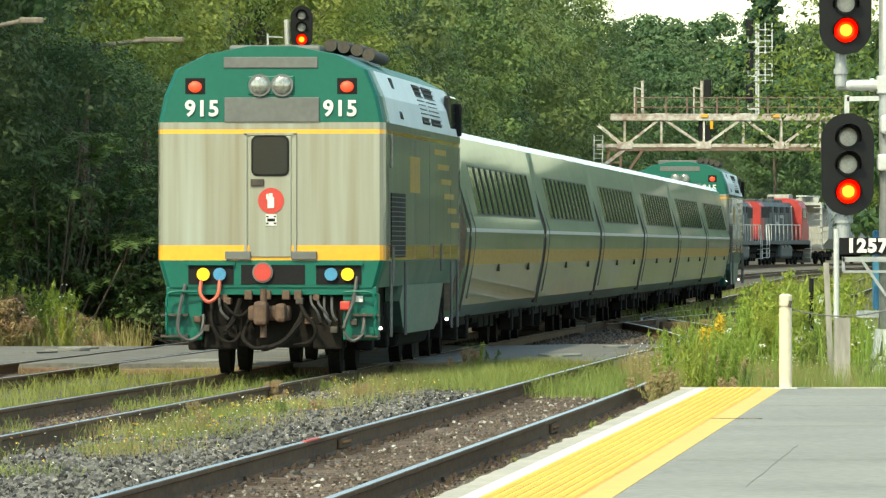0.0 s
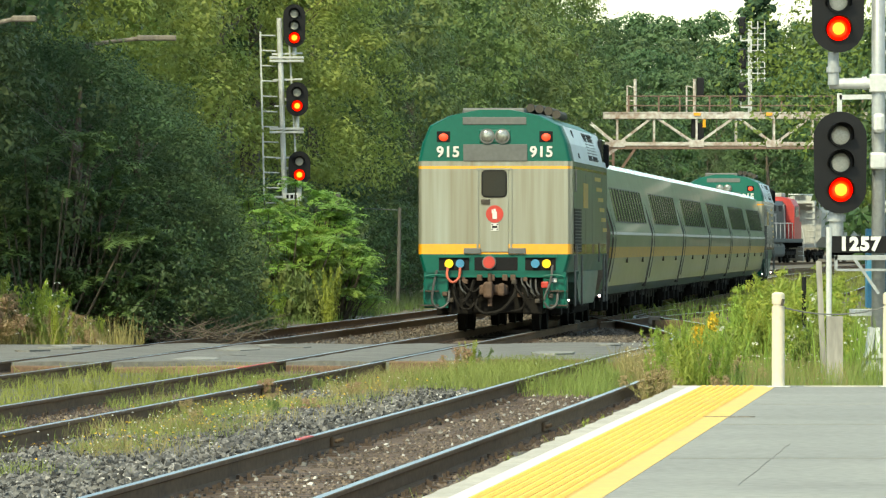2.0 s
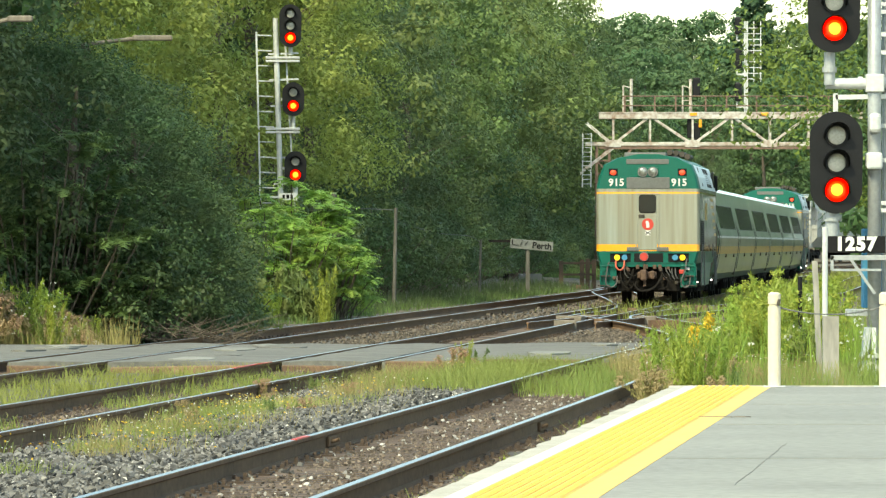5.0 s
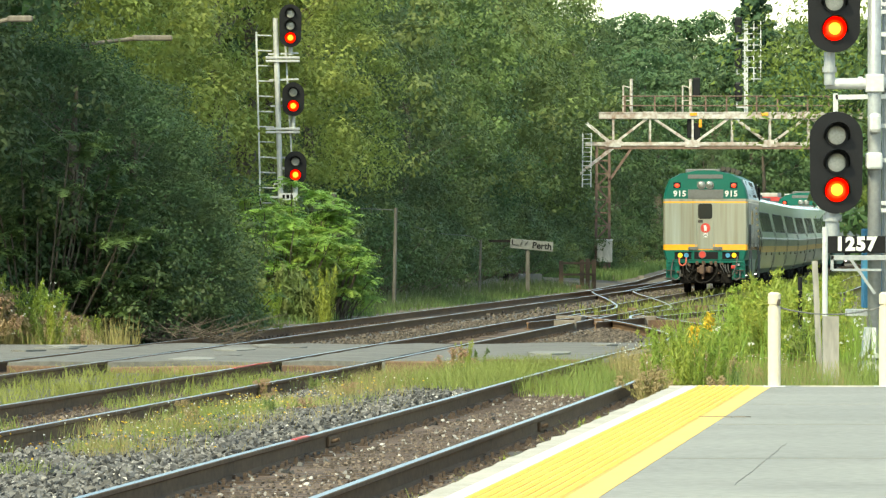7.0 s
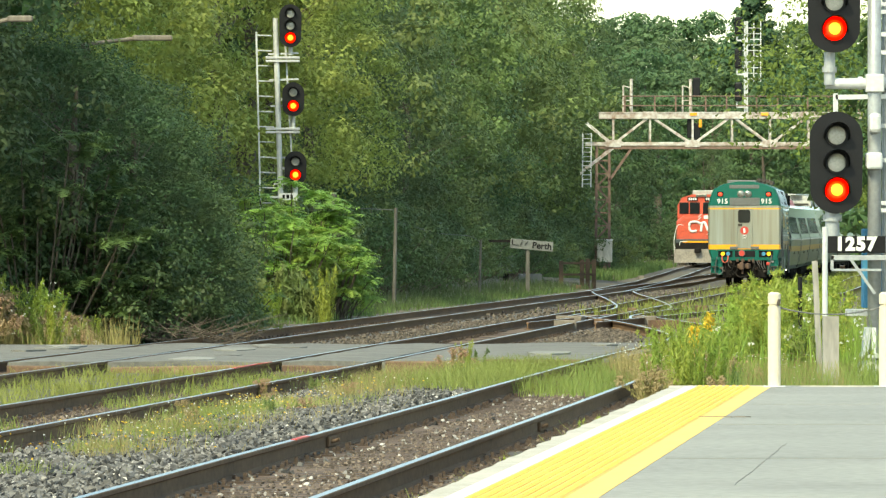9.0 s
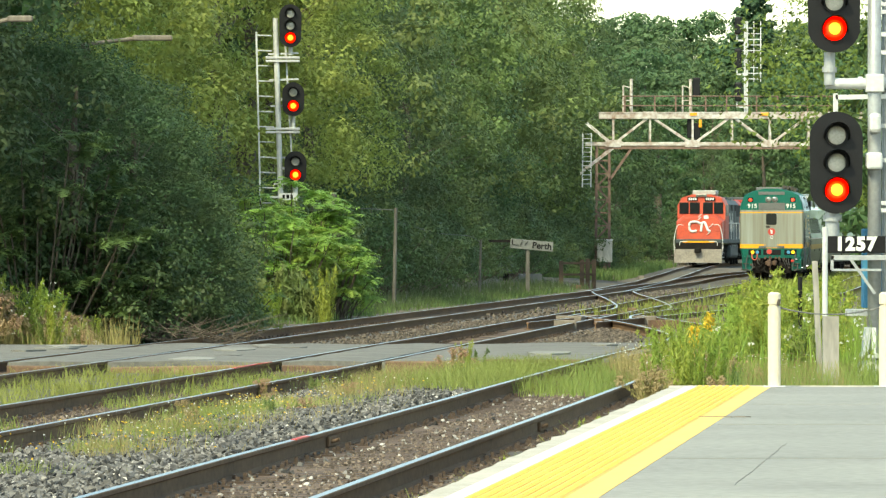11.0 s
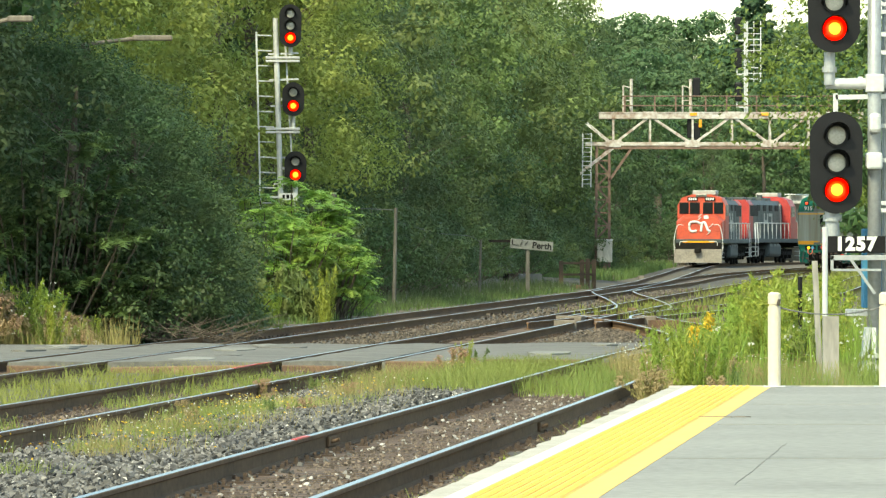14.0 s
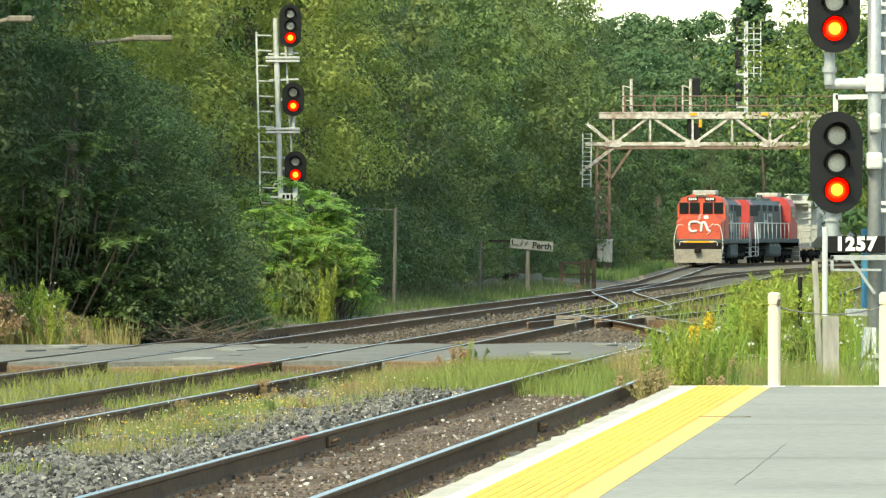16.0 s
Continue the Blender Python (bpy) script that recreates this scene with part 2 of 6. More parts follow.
def bar(bm, a, b, r, seg=8, r2=None):
    """A round bar from a to b."""
    a, b = Vector(a), Vector(b)
    d = b - a
    m = Matrix.Translation((a + b) / 2) @ d.to_track_quat("Z", "Y").to_matrix().to_4x4()
    bmesh.ops.create_cone(bm, cap_ends=True, segments=seg, radius1=r, radius2=r if r2 is None else r2, depth=d.length, matrix=m)
    return bm


def beam(bm, a, b, w, h=None):
    """A square bar from a to b."""
    a, b = Vector(a), Vector(b)
    d = b - a
    m = Matrix.Translation((a + b) / 2) @ d.to_track_quat("Z", "Y").to_matrix().to_4x4() @ Matrix.Diagonal((w, h or w, d.length, 1))
    bmesh.ops.create_cube(bm, size=1.0, matrix=m)
    return bm


def hose(bm, pts, r, seg=6):
    """A bent tube through points, smoothed."""
    P = [Vector(p) for p in pts]
    out = []
    n = len(P)
    for i in range(n - 1):
        p0, p1, p2, p3 = P[max(0, i - 1)], P[i], P[i + 1], P[min(n - 1, i + 2)]
        for k in range(4):
            t = k / 4
            out.append(0.5 * ((2 * p1) + (p2 - p0) * t + (2 * p0 - 5 * p1 + 4 * p2 - p3) * t * t + (3 * p1 - p0 - 3 * p2 + p3) * t ** 3))
    out.append(P[-1])
    rings = []
    for i, p in enumerate(out):
        d = (out[min(i + 1, len(out) - 1)] - out[max(i - 1, 0)]).normalized()
        q = d.to_track_quat("Z", "Y")
        rings.append([bm.verts.new(p + q @ Vector((math.cos(2 * math.pi * j / seg) * r, math.sin(2 * math.pi * j / seg) * r, 0))) for j in range(seg)])
    for a, b in zip(rings, rings[1:]):
        for j in range(seg):
            bm.faces.new((a[j], a[(j + 1) % seg], b[(j + 1) % seg], b[j]))
    return bm


def loft(sections, idx=None, caps=True):
    """A closed skin over matching closed rings of points; idx(ring, side) names the material."""
    bm = bmesh.new()
    rings = [[bm.verts.new(p) for p in s] for s in sections]
    n = len(rings[0])
    for i, (a, b) in enumerate(zip(rings, rings[1:])):
        for j in range(n):
            f = bm.faces.new((a[j], a[(j + 1) % n], b[(j + 1) % n], b[j]))
            f.material_index = idx(i, j) if idx else 0
    if caps:
        bm.faces.new(rings[0])
        bm.faces.new(rings[-1])
    bmesh.ops.recalc_face_normals(bm, faces=bm.faces)
    return bm


def lerp(x, pts):
    return float(np.interp(x, [p[0] for p in pts], [p[1] for p in pts]))


def word(name, body, size, m, material, parent=None, depth=0.004, bold=0.0, align="CENTER", space=1.0):
    """Letters as a mesh, standing in the xz plane, read from -y."""
    cu = bpy.data.curves.new(name, "FONT")
    cu.body, cu.size, cu.extrude, cu.align_x, cu.align_y, cu.resolution_u, cu.offset = body, size, depth, align, "CENTER", 3, bold
    cu.space_character = space
    tmp = bpy.data.objects.new(name, cu)
    scene.collection.objects.link(tmp)
    dg = bpy.context.evaluated_depsgraph_get()
    me = bpy.data.meshes.new_from_object(tmp.evaluated_get(dg))
    bpy.data.objects.remove(tmp)
    me.transform(m @ pose(0, 0, 0, 90, 0, 0))
    me.materials.clear()
    me.materials.append(M[material])
    ob = new(name, me)
    ob.parent = parent
    return ob
# ---------- lie of the land: y runs away from the camera, z = 0 at the rail heads 110 m out ----------
def main_x(d):
    """Centre of the main track, straight and then bending right."""
    return -2.43 + (d - 108.6) * 0.0642 + (max(0.0, d - 410) ** 2) / 1700


def west_x(d):
    return main_x(d) - 4.0


NEAR_X = ((-80, -10.5), (52.9, -1.56), (85.3, 0.66), (114.7, 2.60), (128, 3.52), (138, 4.30), (147, 4.88), (155, 5.05), (164, 5.0), (180, 4.75), (200, 4.0), (230, 2.9))


def near_x(d):
    """Centre of the siding: straight along the platform, then bending in to the points."""
    w = 5.0 if d > 100 else 0.0
    return sum(lerp(d + w * k, NEAR_X) for k in (-1, -0.5, 0, 0.5, 1)) / 5


def main_z(d):
    return lerp(d, ((0, 0.08), (60, 0.04), (82, 0.02), (108, 0.0), (380, 0.0), (440, 0.15), (540, 0.5), (700, 0.7)))


def near_z(d):
    return lerp(d, ((0, 0.09), (60, 0.08), (110, 0.05), (150, 0.02), (181, 0.0)))


def plat_z(d):
    return 0.41


def plat_x(d):
    return 0.59 + 0.067 * (d - 52.5)


def base_z(x, d):
    """Height of the ballast and soil under everything."""
    k = min(1, max(0, (x - main_x(d) - 0.9) / 2.2))
    z = main_z(d) * (1 - k) + near_z(d) * k if d < 185 else main_z(d)
    z -= 0.17
    off = west_x(d) - x
    if off > 3:
        z += min(1.4, (off - 3) * 0.12) * min(1, max(0, (d - 150) / 60)) * min(1, max(0, (430 - d) / 60))
    if d > 150 and x > main_x(d) + 9:
        z += min(1.0, (x - main_x(d) - 9) * 0.08)
    if d > 560:
        z += (min(d, 800) - 560) * 0.02 * min(1, max(0, (d - 560) / 100))
    return z


def bed_z(x, d):
    """Height of the trodden bed: lower between the rails, where the sleepers show."""
    bed = min(abs(x - main_x(d)), abs(x - near_x(d)) if d < 200 else 9)
    return base_z(x, d) - (0.012 if bed < 1.15 and not 117 < d < 143 else 0.0)


def ground():
    ds = [-2500, -900, -400, -150, -80, -40, -20, 0, 20, 30, 38, 45] + [50 + 1.6 * i for i in range(82)] + [185 + 6 * i for i in range(60)] + [550, 580, 620, 680, 760, 900, 1200, 2000, 4500]
    us = [-2500, -600, -200, -80, -40, -25, -18] + [-14 + 0.45 * i for i in range(64)] + [16, 19, 23, 30, 45, 80, 200, 600, 2500]
    vs, fs = [], []
    for d in ds:
        for u in us:
            x = u + max(-4, main_x(min(max(d, 0), 600)))
            n = noise.noise(Vector((x * 0.9, d * 0.45, 0))) * 0.05 + noise.noise(Vector((x * 3, d * 1.5, 4))) * 0.02
            bed = min(abs(x - main_x(d)), abs(x - near_x(d)) if d < 200 else 9)
            z = bed_z(x, d) + n * (0.35 if bed < 1.15 and d < 117 else 1.0)
            if d < 75 and x > plat_x(d) - 0.1:
                z = plat_z(d) - 0.35
            vs.append((x, d, z))
    w = len(us)
    mi = []
    for i in range(len(ds) - 1):
        for j in range(w - 1):
            fs.append((i * w + j, i * w + j + 1, (i + 1) * w + j + 1, (i + 1) * w + j))
            x, d = vs[fs[-1][0]][0] + 0.2, ds[i]
            in_bed = min(abs(x - main_x(d)), abs(x - west_x(d)), abs(x - near_x(d)) if d < 200 else 99)
            between = west_x(d) - 2 < x < (near_x(d) if d < 200 else main_x(d) + 4) + 1.2
            mi.append(1 if between and in_bed > 0.8 else 2 if in_bed <= 0.8 else 0)
    ob = raw("ground", vs, fs, ["soil", "ballast", "rust_soil"], smooth=True)
    for f, k in zip(ob.data.polygons, mi):
        f.material_index = k
    tagged(ob, "grey ballast and brown soil between the tracks", "ground", kind="structure")


ground()


# ---------- tracks ----------
RAIL = [(-0.07, -0.175), (-0.07, -0.16), (-0.012, -0.14), (-0.012, -0.045), (-0.036, -0.032), (-0.036, -0.006), (-0.030, 0.0),
        (0.030, 0.0), (0.036, -0.006), (0.036, -0.032), (0.012, -0.045), (0.012, -0.14), (0.07, -0.16), (0.07, -0.175)]


def rail_mesh(fx, fz, d0, d1, off, step=2.0):
    """A rolled rail along a line in plan."""
    ds = list(np.arange(d0, d1, step)) + [d1]
    secs = []
    for d in ds:
        s = (fx(d + 0.5) - fx(d - 0.5))
        t = Vector((s, 1, 0)).normalized()
        nrm = Vector((t.y, -t.x, 0))
        c = Vector((fx(d), d, fz(d))) + nrm * off
        secs.append([c + nrm * a + Vector((0, 0, b)) for a, b in RAIL])
    return loft(secs, idx=lambda i, j: 1 if j == 6 else 0)


tie_me = {}


def track(label, fx, fz, d0, d1, ties=None, step=2.0):
    t = thing("track", label, "railway track", kind="structure")
    for off in (-0.752, 0.752):
        part("rail", rail_mesh(fx, fz, d0, d1, off, step), ["rail_side", "rail_top"], t, "rust-brown steel rail with a polished head")
    if ties:
        if not tie_me:
            bm = B(-1.28, 1.28, -0.11, 0.11, -0.18, 0, bev=0.012)
            for s in (-1, 1):
                box(bm, s * 0.752 - 0.17, s * 0.752 + 0.17, -0.09, 0.09, 0, 0.016)
                for q in (-0.115, 0.115):
                    box(bm, s * 0.752 + q - 0.014, s * 0.752 + q + 0.014, -0.04, -0.012, 0.012, 0.05)
                    box(bm, s * 0.752 + q - 0.014, s * 0.752 + q + 0.014, 0.012, 0.04, 0.012, 0.05)
            me = bpy.data.meshes.new("sleeper")
            bm.to_mesh(me)
            bm.free()
            me.materials.append(M["tie"])
            tie_me["me"] = me
        d, rng = ties[0], random.Random(3)
        while d < ties[1]:
            o = new("sleeper", tie_me["me"])
            o.matrix_world = pose(fx(d) + rng.uniform(-0.05, 0.05), d, fz(d) - 0.177, 0, 0, -math.degrees(math.atan(fx(d + 0.5) - fx(d - 0.5))) + rng.uniform(-1, 1))
            o.parent = t
            d += 0.54
    return t


track("straight main track with dark timber sleepers in grey ballast", main_x, main_z, -80, 620, ties=(60, 175))
track("second main track beside the wooded bank", west_x, main_z, -80, 620, ties=(140, 200))
track("siding beside the platform with rusty rails", near_x, near_z, -80, 200, ties=(44, 150))


# tracks that cross over and lead off in the distance
def east_x(d):
    return main_x(d) + lerp(d, ((181, 0.4), (215, 2.2), (250, 3.8), (300, 4.2), (700, 4.2)))


def cross_x(d):
    return lerp(d, ((190, 3.6), (197, 3.75), (204, 4.2), (210, 4.75), (216, 5.15), (224, 5.5), (232, 5.68), (245, 5.82), (262, 5.95), (285, 6.05), (300, 6.2), (318, west_x(318))))


FREIGHT_X = ((300, west_x(300)), (352, 8.3), (420, 11.5), (480, 14.4), (518, 16.4), (528, 17.1), (538, 18.9), (548, 21.3), (557, 23.6), (566, 26.2), (574, 29.1), (581.5, 32.3), (596, 39.8), (609, 48.3), (625, 60))


def freight_x(d):
    return lerp(d, FREIGHT_X)


track("track leading off the main line to the east", east_x, main_z, 181, 620)
track("crossover between the two main tracks", cross_x, main_z, 190, 318)
track("siding on which the freight train stands", freight_x, main_z, 302, 620)


# ---------- road crossing ----------
def crossing():
    t = thing("road_crossing", "worn grey asphalt road crossing with timber edge boards", "road", kind="structure")
    rng = random.Random(5)

    def slab(fx0, fx1, name, d0=119.5, d1=141.0):
        secs = []
        n = 14
        for i in range(n + 1):
            d = d0 + (d1 - d0) * i / n
            a, b = fx0(d), fx1(d)
            z0, z1 = base_z(a, d) + 0.162, base_z(b, d) + 0.162
            e = 0.012 * noise.noise(Vector((a, d * 0.6, 0)))
            secs.append([(a, d, z0 - 0.3), (b, d, z1 - 0.3), (b, d, z1 + e), (a * 0.5 + b * 0.5, d, (z0 + z1) / 2 + 0.02 + e), (a, d, z0 + e)])
        part(name, loft(secs), "road", t)

    slab(lambda d: -40, lambda d: west_x(d) - 0.84, "pavement_slab")
    slab(lambda d: west_x(d) - 0.62, lambda d: west_x(d) + 0.62, "pavement_slab")
    slab(lambda d: west_x(d) + 0.84, lambda d: main_x(d) - 0.84, "pavement_slab")
    slab(lambda d: main_x(d) - 0.62, lambda d: main_x(d) + 0.62, "pavement_slab")
    slab(lambda d: main_x(d) + 0.84, lambda d: near_x(d) - 0.84, "pavement_slab")
    slab(lambda d: near_x(d) - 0.62, lambda d: near_x(d) + 0.62, "pavement_slab")
    slab(lambda d: near_x(d) + 0.84, lambda d: 12, "pavement_slab")
    d = 119.2                                      # timber boards along the near edge, between the rails
    rails = [-14.0] + [f(d) + o for f in (west_x, main_x, near_x) for o in (-0.752, 0.752)] + [9.0]
    for a, b in zip(rails, rails[1:]):
        a, b = a + 0.14, b - 0.14
        n = max(1, round((b - a) / 1.6))
        for i in range(n):
            w = (b - a) / n
            x = a + (i + 0.5) * w
            z = base_z(x, d) + 0.15
            o = part("board", B(-w / 2 + 0.02, w / 2 - 0.02, -0.14, 0.14, -0.24, 0.0, bev=0.02), "creosote", t)
            o.matrix_world = pose(x, d + rng.uniform(-0.08, 0.06), z + rng.uniform(-0.05, 0.02), 0, rng.uniform(-0.9, 0.9), rng.uniform(-1.5, 1.5))


crossing()


# ---------- platform ----------
def platform():
    t = thing("platform", "low asphalt station platform with a yellow tactile edge", "platform", kind="structure")
    d0, d1 = -60.0, 74.8
    slope = 0.067

    def strip(name, a, b, top, bot, material, da=d0, db=d1, label="", rag=0.0):
        n = 300 if rag else 24
        secs = []
        for i in range(n + 1):
            d = da + (db - da) * i / n
            z = plat_z(d)
            x0, x1 = plat_x(d) + a, plat_x(d) + b
            x0 += rag * (noise.noise(Vector((0, d * 1.1, a * 9))) + 0.7 * noise.noise(Vector((3, d * 3.7, a * 9))))
            secs.append([(x0, d, z + bot), (x1, d, z + bot), (x1, d, z + top), (x0, d, z + top)])
        part(name, loft(secs), material, t, label)

    strip("coping", 0.0, 0.13, 0.0, -0.5, "concrete", label="worn concrete coping with a crumbled edge", rag=0.035)
    strip("painted_line", 0.13, 0.24, 0.0, -0.45, "white_line", label="white painted edge line")
    strip("yellow_border", 0.24, 0.915, -0.0003, -0.45, "yellow_edge")
    strip("asphalt_top", 0.915, 16.0, -0.003, -0.45, "asphalt")
    part("end_wall", B(plat_x(74.8) - 0.02, plat_x(74.8) + 16, 74.81, 75.02, plat_z(74.8) - 0.6, plat_z(74.8) + 0.004, bev=0.01), "concrete", t)
    # tactile panels with small domes
    bm = B(0.006, 0.497, 0.006, 0.604, -0.02, 0.001)
    for i in range(8):
        for j in range(10):
            cx, cy = 0.03 + i * 0.0615, 0.03 + j * 0.0605
            bmesh.ops.create_cone(bm, cap_ends=True, segments=6, radius1=0.023, radius2=0.012, depth=0.012, matrix=Matrix.Translation((cx, cy, 0.010)))
    me = bpy.data.meshes.new("tactile_panel")
    bm.faces.ensure_lookup_table()
    for i, q in enumerate(bm.faces):
        q.material_index = 0 if i < 6 else 1
    bm.to_mesh(me)
    bm.free()
    me.materials.append(M["tactile_base"])
    me.materials.append(M["tactile"])
    d = 30.0
    while d + 0.61 < d1:
        o = new("tactile_panel", me)
        o.matrix_world = pose(plat_x(d) + 0.245, d, plat_z(d), 0, 0, -math.degrees(math.atan(slope)))
        o.parent = t
        d += 0.61


platform()


def platform_wear():
    """Hairline joints, a crack and a rust streak on the asphalt."""
    rng = random.Random(2)

    def line(name, label, pts, w, material, z=0.41):
        bm = bmesh.new()
        for (x0, d0), (x1, d1) in zip(pts, pts[1:]):
            v = Vector((x1 - x0, d1 - d0, 0))
            n = Vector((v.y, -v.x, 0)).normalized() * w
            q = [bm.verts.new((x, d, z + h)) for h in (0.0, -0.01) for x, d in ((x0 - n.x, d0 - n.y), (x0 + n.x, d0 + n.y), (x1 + n.x, d1 + n.y), (x1 - n.x, d1 - n.y))]
            for k in ((0, 1, 2, 3), (0, 1, 5, 4), (1, 2, 6, 5), (2, 3, 7, 6), (3, 0, 4, 7)):
                bm.faces.new([q[i] for i in k])
        bmesh.ops.recalc_face_normals(bm, faces=bm.faces)
        tagged(part(name, bm, material), label, name.replace("_", " "), kind="structure")

    def jag(a, b, n, amp):
        return [(a[0] + (b[0] - a[0]) * i / n + rng.uniform(-amp, amp), a[1] + (b[1] - a[1]) * i / n) for i in range(n + 1)]

    line("crack", "thin dark crack across the platform", jag((2.23, 53.3), (1.57, 44.1), 22, 0.005), 0.0018, "joint_grey")
    for d in (59.0, 49.6, 66.5):
        line("joint", "straight faint joint across the platform asphalt", [(plat_x(d) + 0.95, d), (plat_x(d) + 9, d + 0.4)], 0.02, "joint_grey")
    for a, b, w in ((0.59, 0.70, 0.035), (0.715, 0.76, 0.02), (0.80, 0.83, 0.03), (0.85, 0.97, 0.02), (1.0, 1.10, 0.03)):
        line("rust_streak", "brown rust streak across the tactile edge", jag((plat_x(61.5) + a, 61.55), (plat_x(61.5) + b, 61.5), 5, 0.008), w, "dust_brown", 0.4135)


platform_wear()
# ---------- passenger train ----------
def ring(half, y, k=1.0):
    """A closed ring in the xz plane from its right half, bottom to top."""
    return [(x * k, y, z) for x, z in half] + [(-x * k, y, z) for x, z in reversed(half)]


def shell(half, stations, band, bands_end=None):
    """A car body over stations of (y, narrowing); the ends are closed in level bands."""
    bm = bmesh.new()
    rings = [[bm.verts.new(p) for p in ring(half, y, k)] for y, k in stations]
    n, h = len(rings[0]), len(half)
    for i, (a, b) in enumerate(zip(rings, rings[1:])):
        for j in range(n):
            f = bm.faces.new((a[j], a[(j + 1) % n], b[(j + 1) % n], b[j]))
            s = j if j < h else n - 2 - j
            f.material_index = band(stations[i][0], min(max(s, 0), h - 1)) if j not in (n - 1,) else 0
    for r, e in ((rings[0], 0), (rings[-1], 1)):
        for j in range(h - 1):
            f = bm.faces.new((r[j], r[j + 1], r[n - 2 - j], r[n - 1 - j]))
            f.material_index = (bands_end or band)(-99 if e == 0 else 99, j)
    bmesh.ops.recalc_face_normals(bm, faces=bm.faces)
    return bm


def wheelset(parent, y, r=0.5, gauge=0.752):
    bm = bmesh.new()
    for s in (-1, 1):
        bar(bm, (s * (gauge - 0.07), y, r), (s * (gauge + 0.06), y, r), r, 28)
        bar(bm, (s * (gauge - 0.09), y, r), (s * (gauge - 0.06), y, r), r + 0.026, 28)
        bar(bm, (s * (gauge + 0.05), y, r), (s * (gauge + 0.16), y, r), 0.13, 12)
    bar(bm, (-gauge, y, r), (gauge, y, r), 0.08, 10)
    return part("wheelset", bm, "under", parent, "dark steel wheels on an axle")


def bogie(parent, y, axles=(-1.35, 1.35), r=0.5, w=1.12):
    bm = bmesh.new()
    L = axles[-1] + 0.65
    for s in (-1, 1):
        box(bm, s * w - 0.09, s * w + 0.09, y - L, y + L, r + 0.02, r + 0.26, bev=0.03)
        for a in axles:
            box(bm, s * w - 0.12, s * w + 0.12, y + a - 0.2, y + a + 0.2, r - 0.2, r + 0.2, bev=0.03)
            bar(bm, (s * (w + 0.03), y + a + 0.36, r + 0.1), (s * (w + 0.03), y + a + 0.36, r + 0.42), 0.1, 10)
            bar(bm, (s * (w + 0.03), y + a - 0.36, r + 0.1), (s * (w + 0.03), y + a - 0.36, r + 0.42), 0.1, 10)
    box(bm, -w, w, y - 0.35, y + 0.35, r + 0.05, r + 0.35, bev=0.03)
    b = part("bogie", bm, "under", parent, "black bogie frame with springs")
    for a in axles:
        wheelset(b, y + a, r)


def rounded(x0, x1, z0, z1, r, y0, y1):
    """Two matching rings of a plate with round corners, standing in the xz plane."""
    pts = [(cx + r * math.cos(a), cz + r * math.sin(a)) for cx, cz, q in ((x1 - r, z1 - r, 0), (x0 + r, z1 - r, 1), (x0 + r, z0 + r, 2), (x1 - r, z0 + r, 3))
           for a in (math.pi / 2 * (q + k / 5) for k in range(6))]
    return [[(x, y, z) for x, z in pts] for y in (y0, y1)]


LOCO_HALF = [(1.42, 1.16), (1.525, 1.52), (1.525, 1.72), (1.525, 3.20), (1.525, 3.255), (1.525, 3.35), (1.45, 3.70), (1.30, 4.05), (0.90, 4.25), (0.32, 4.36)]


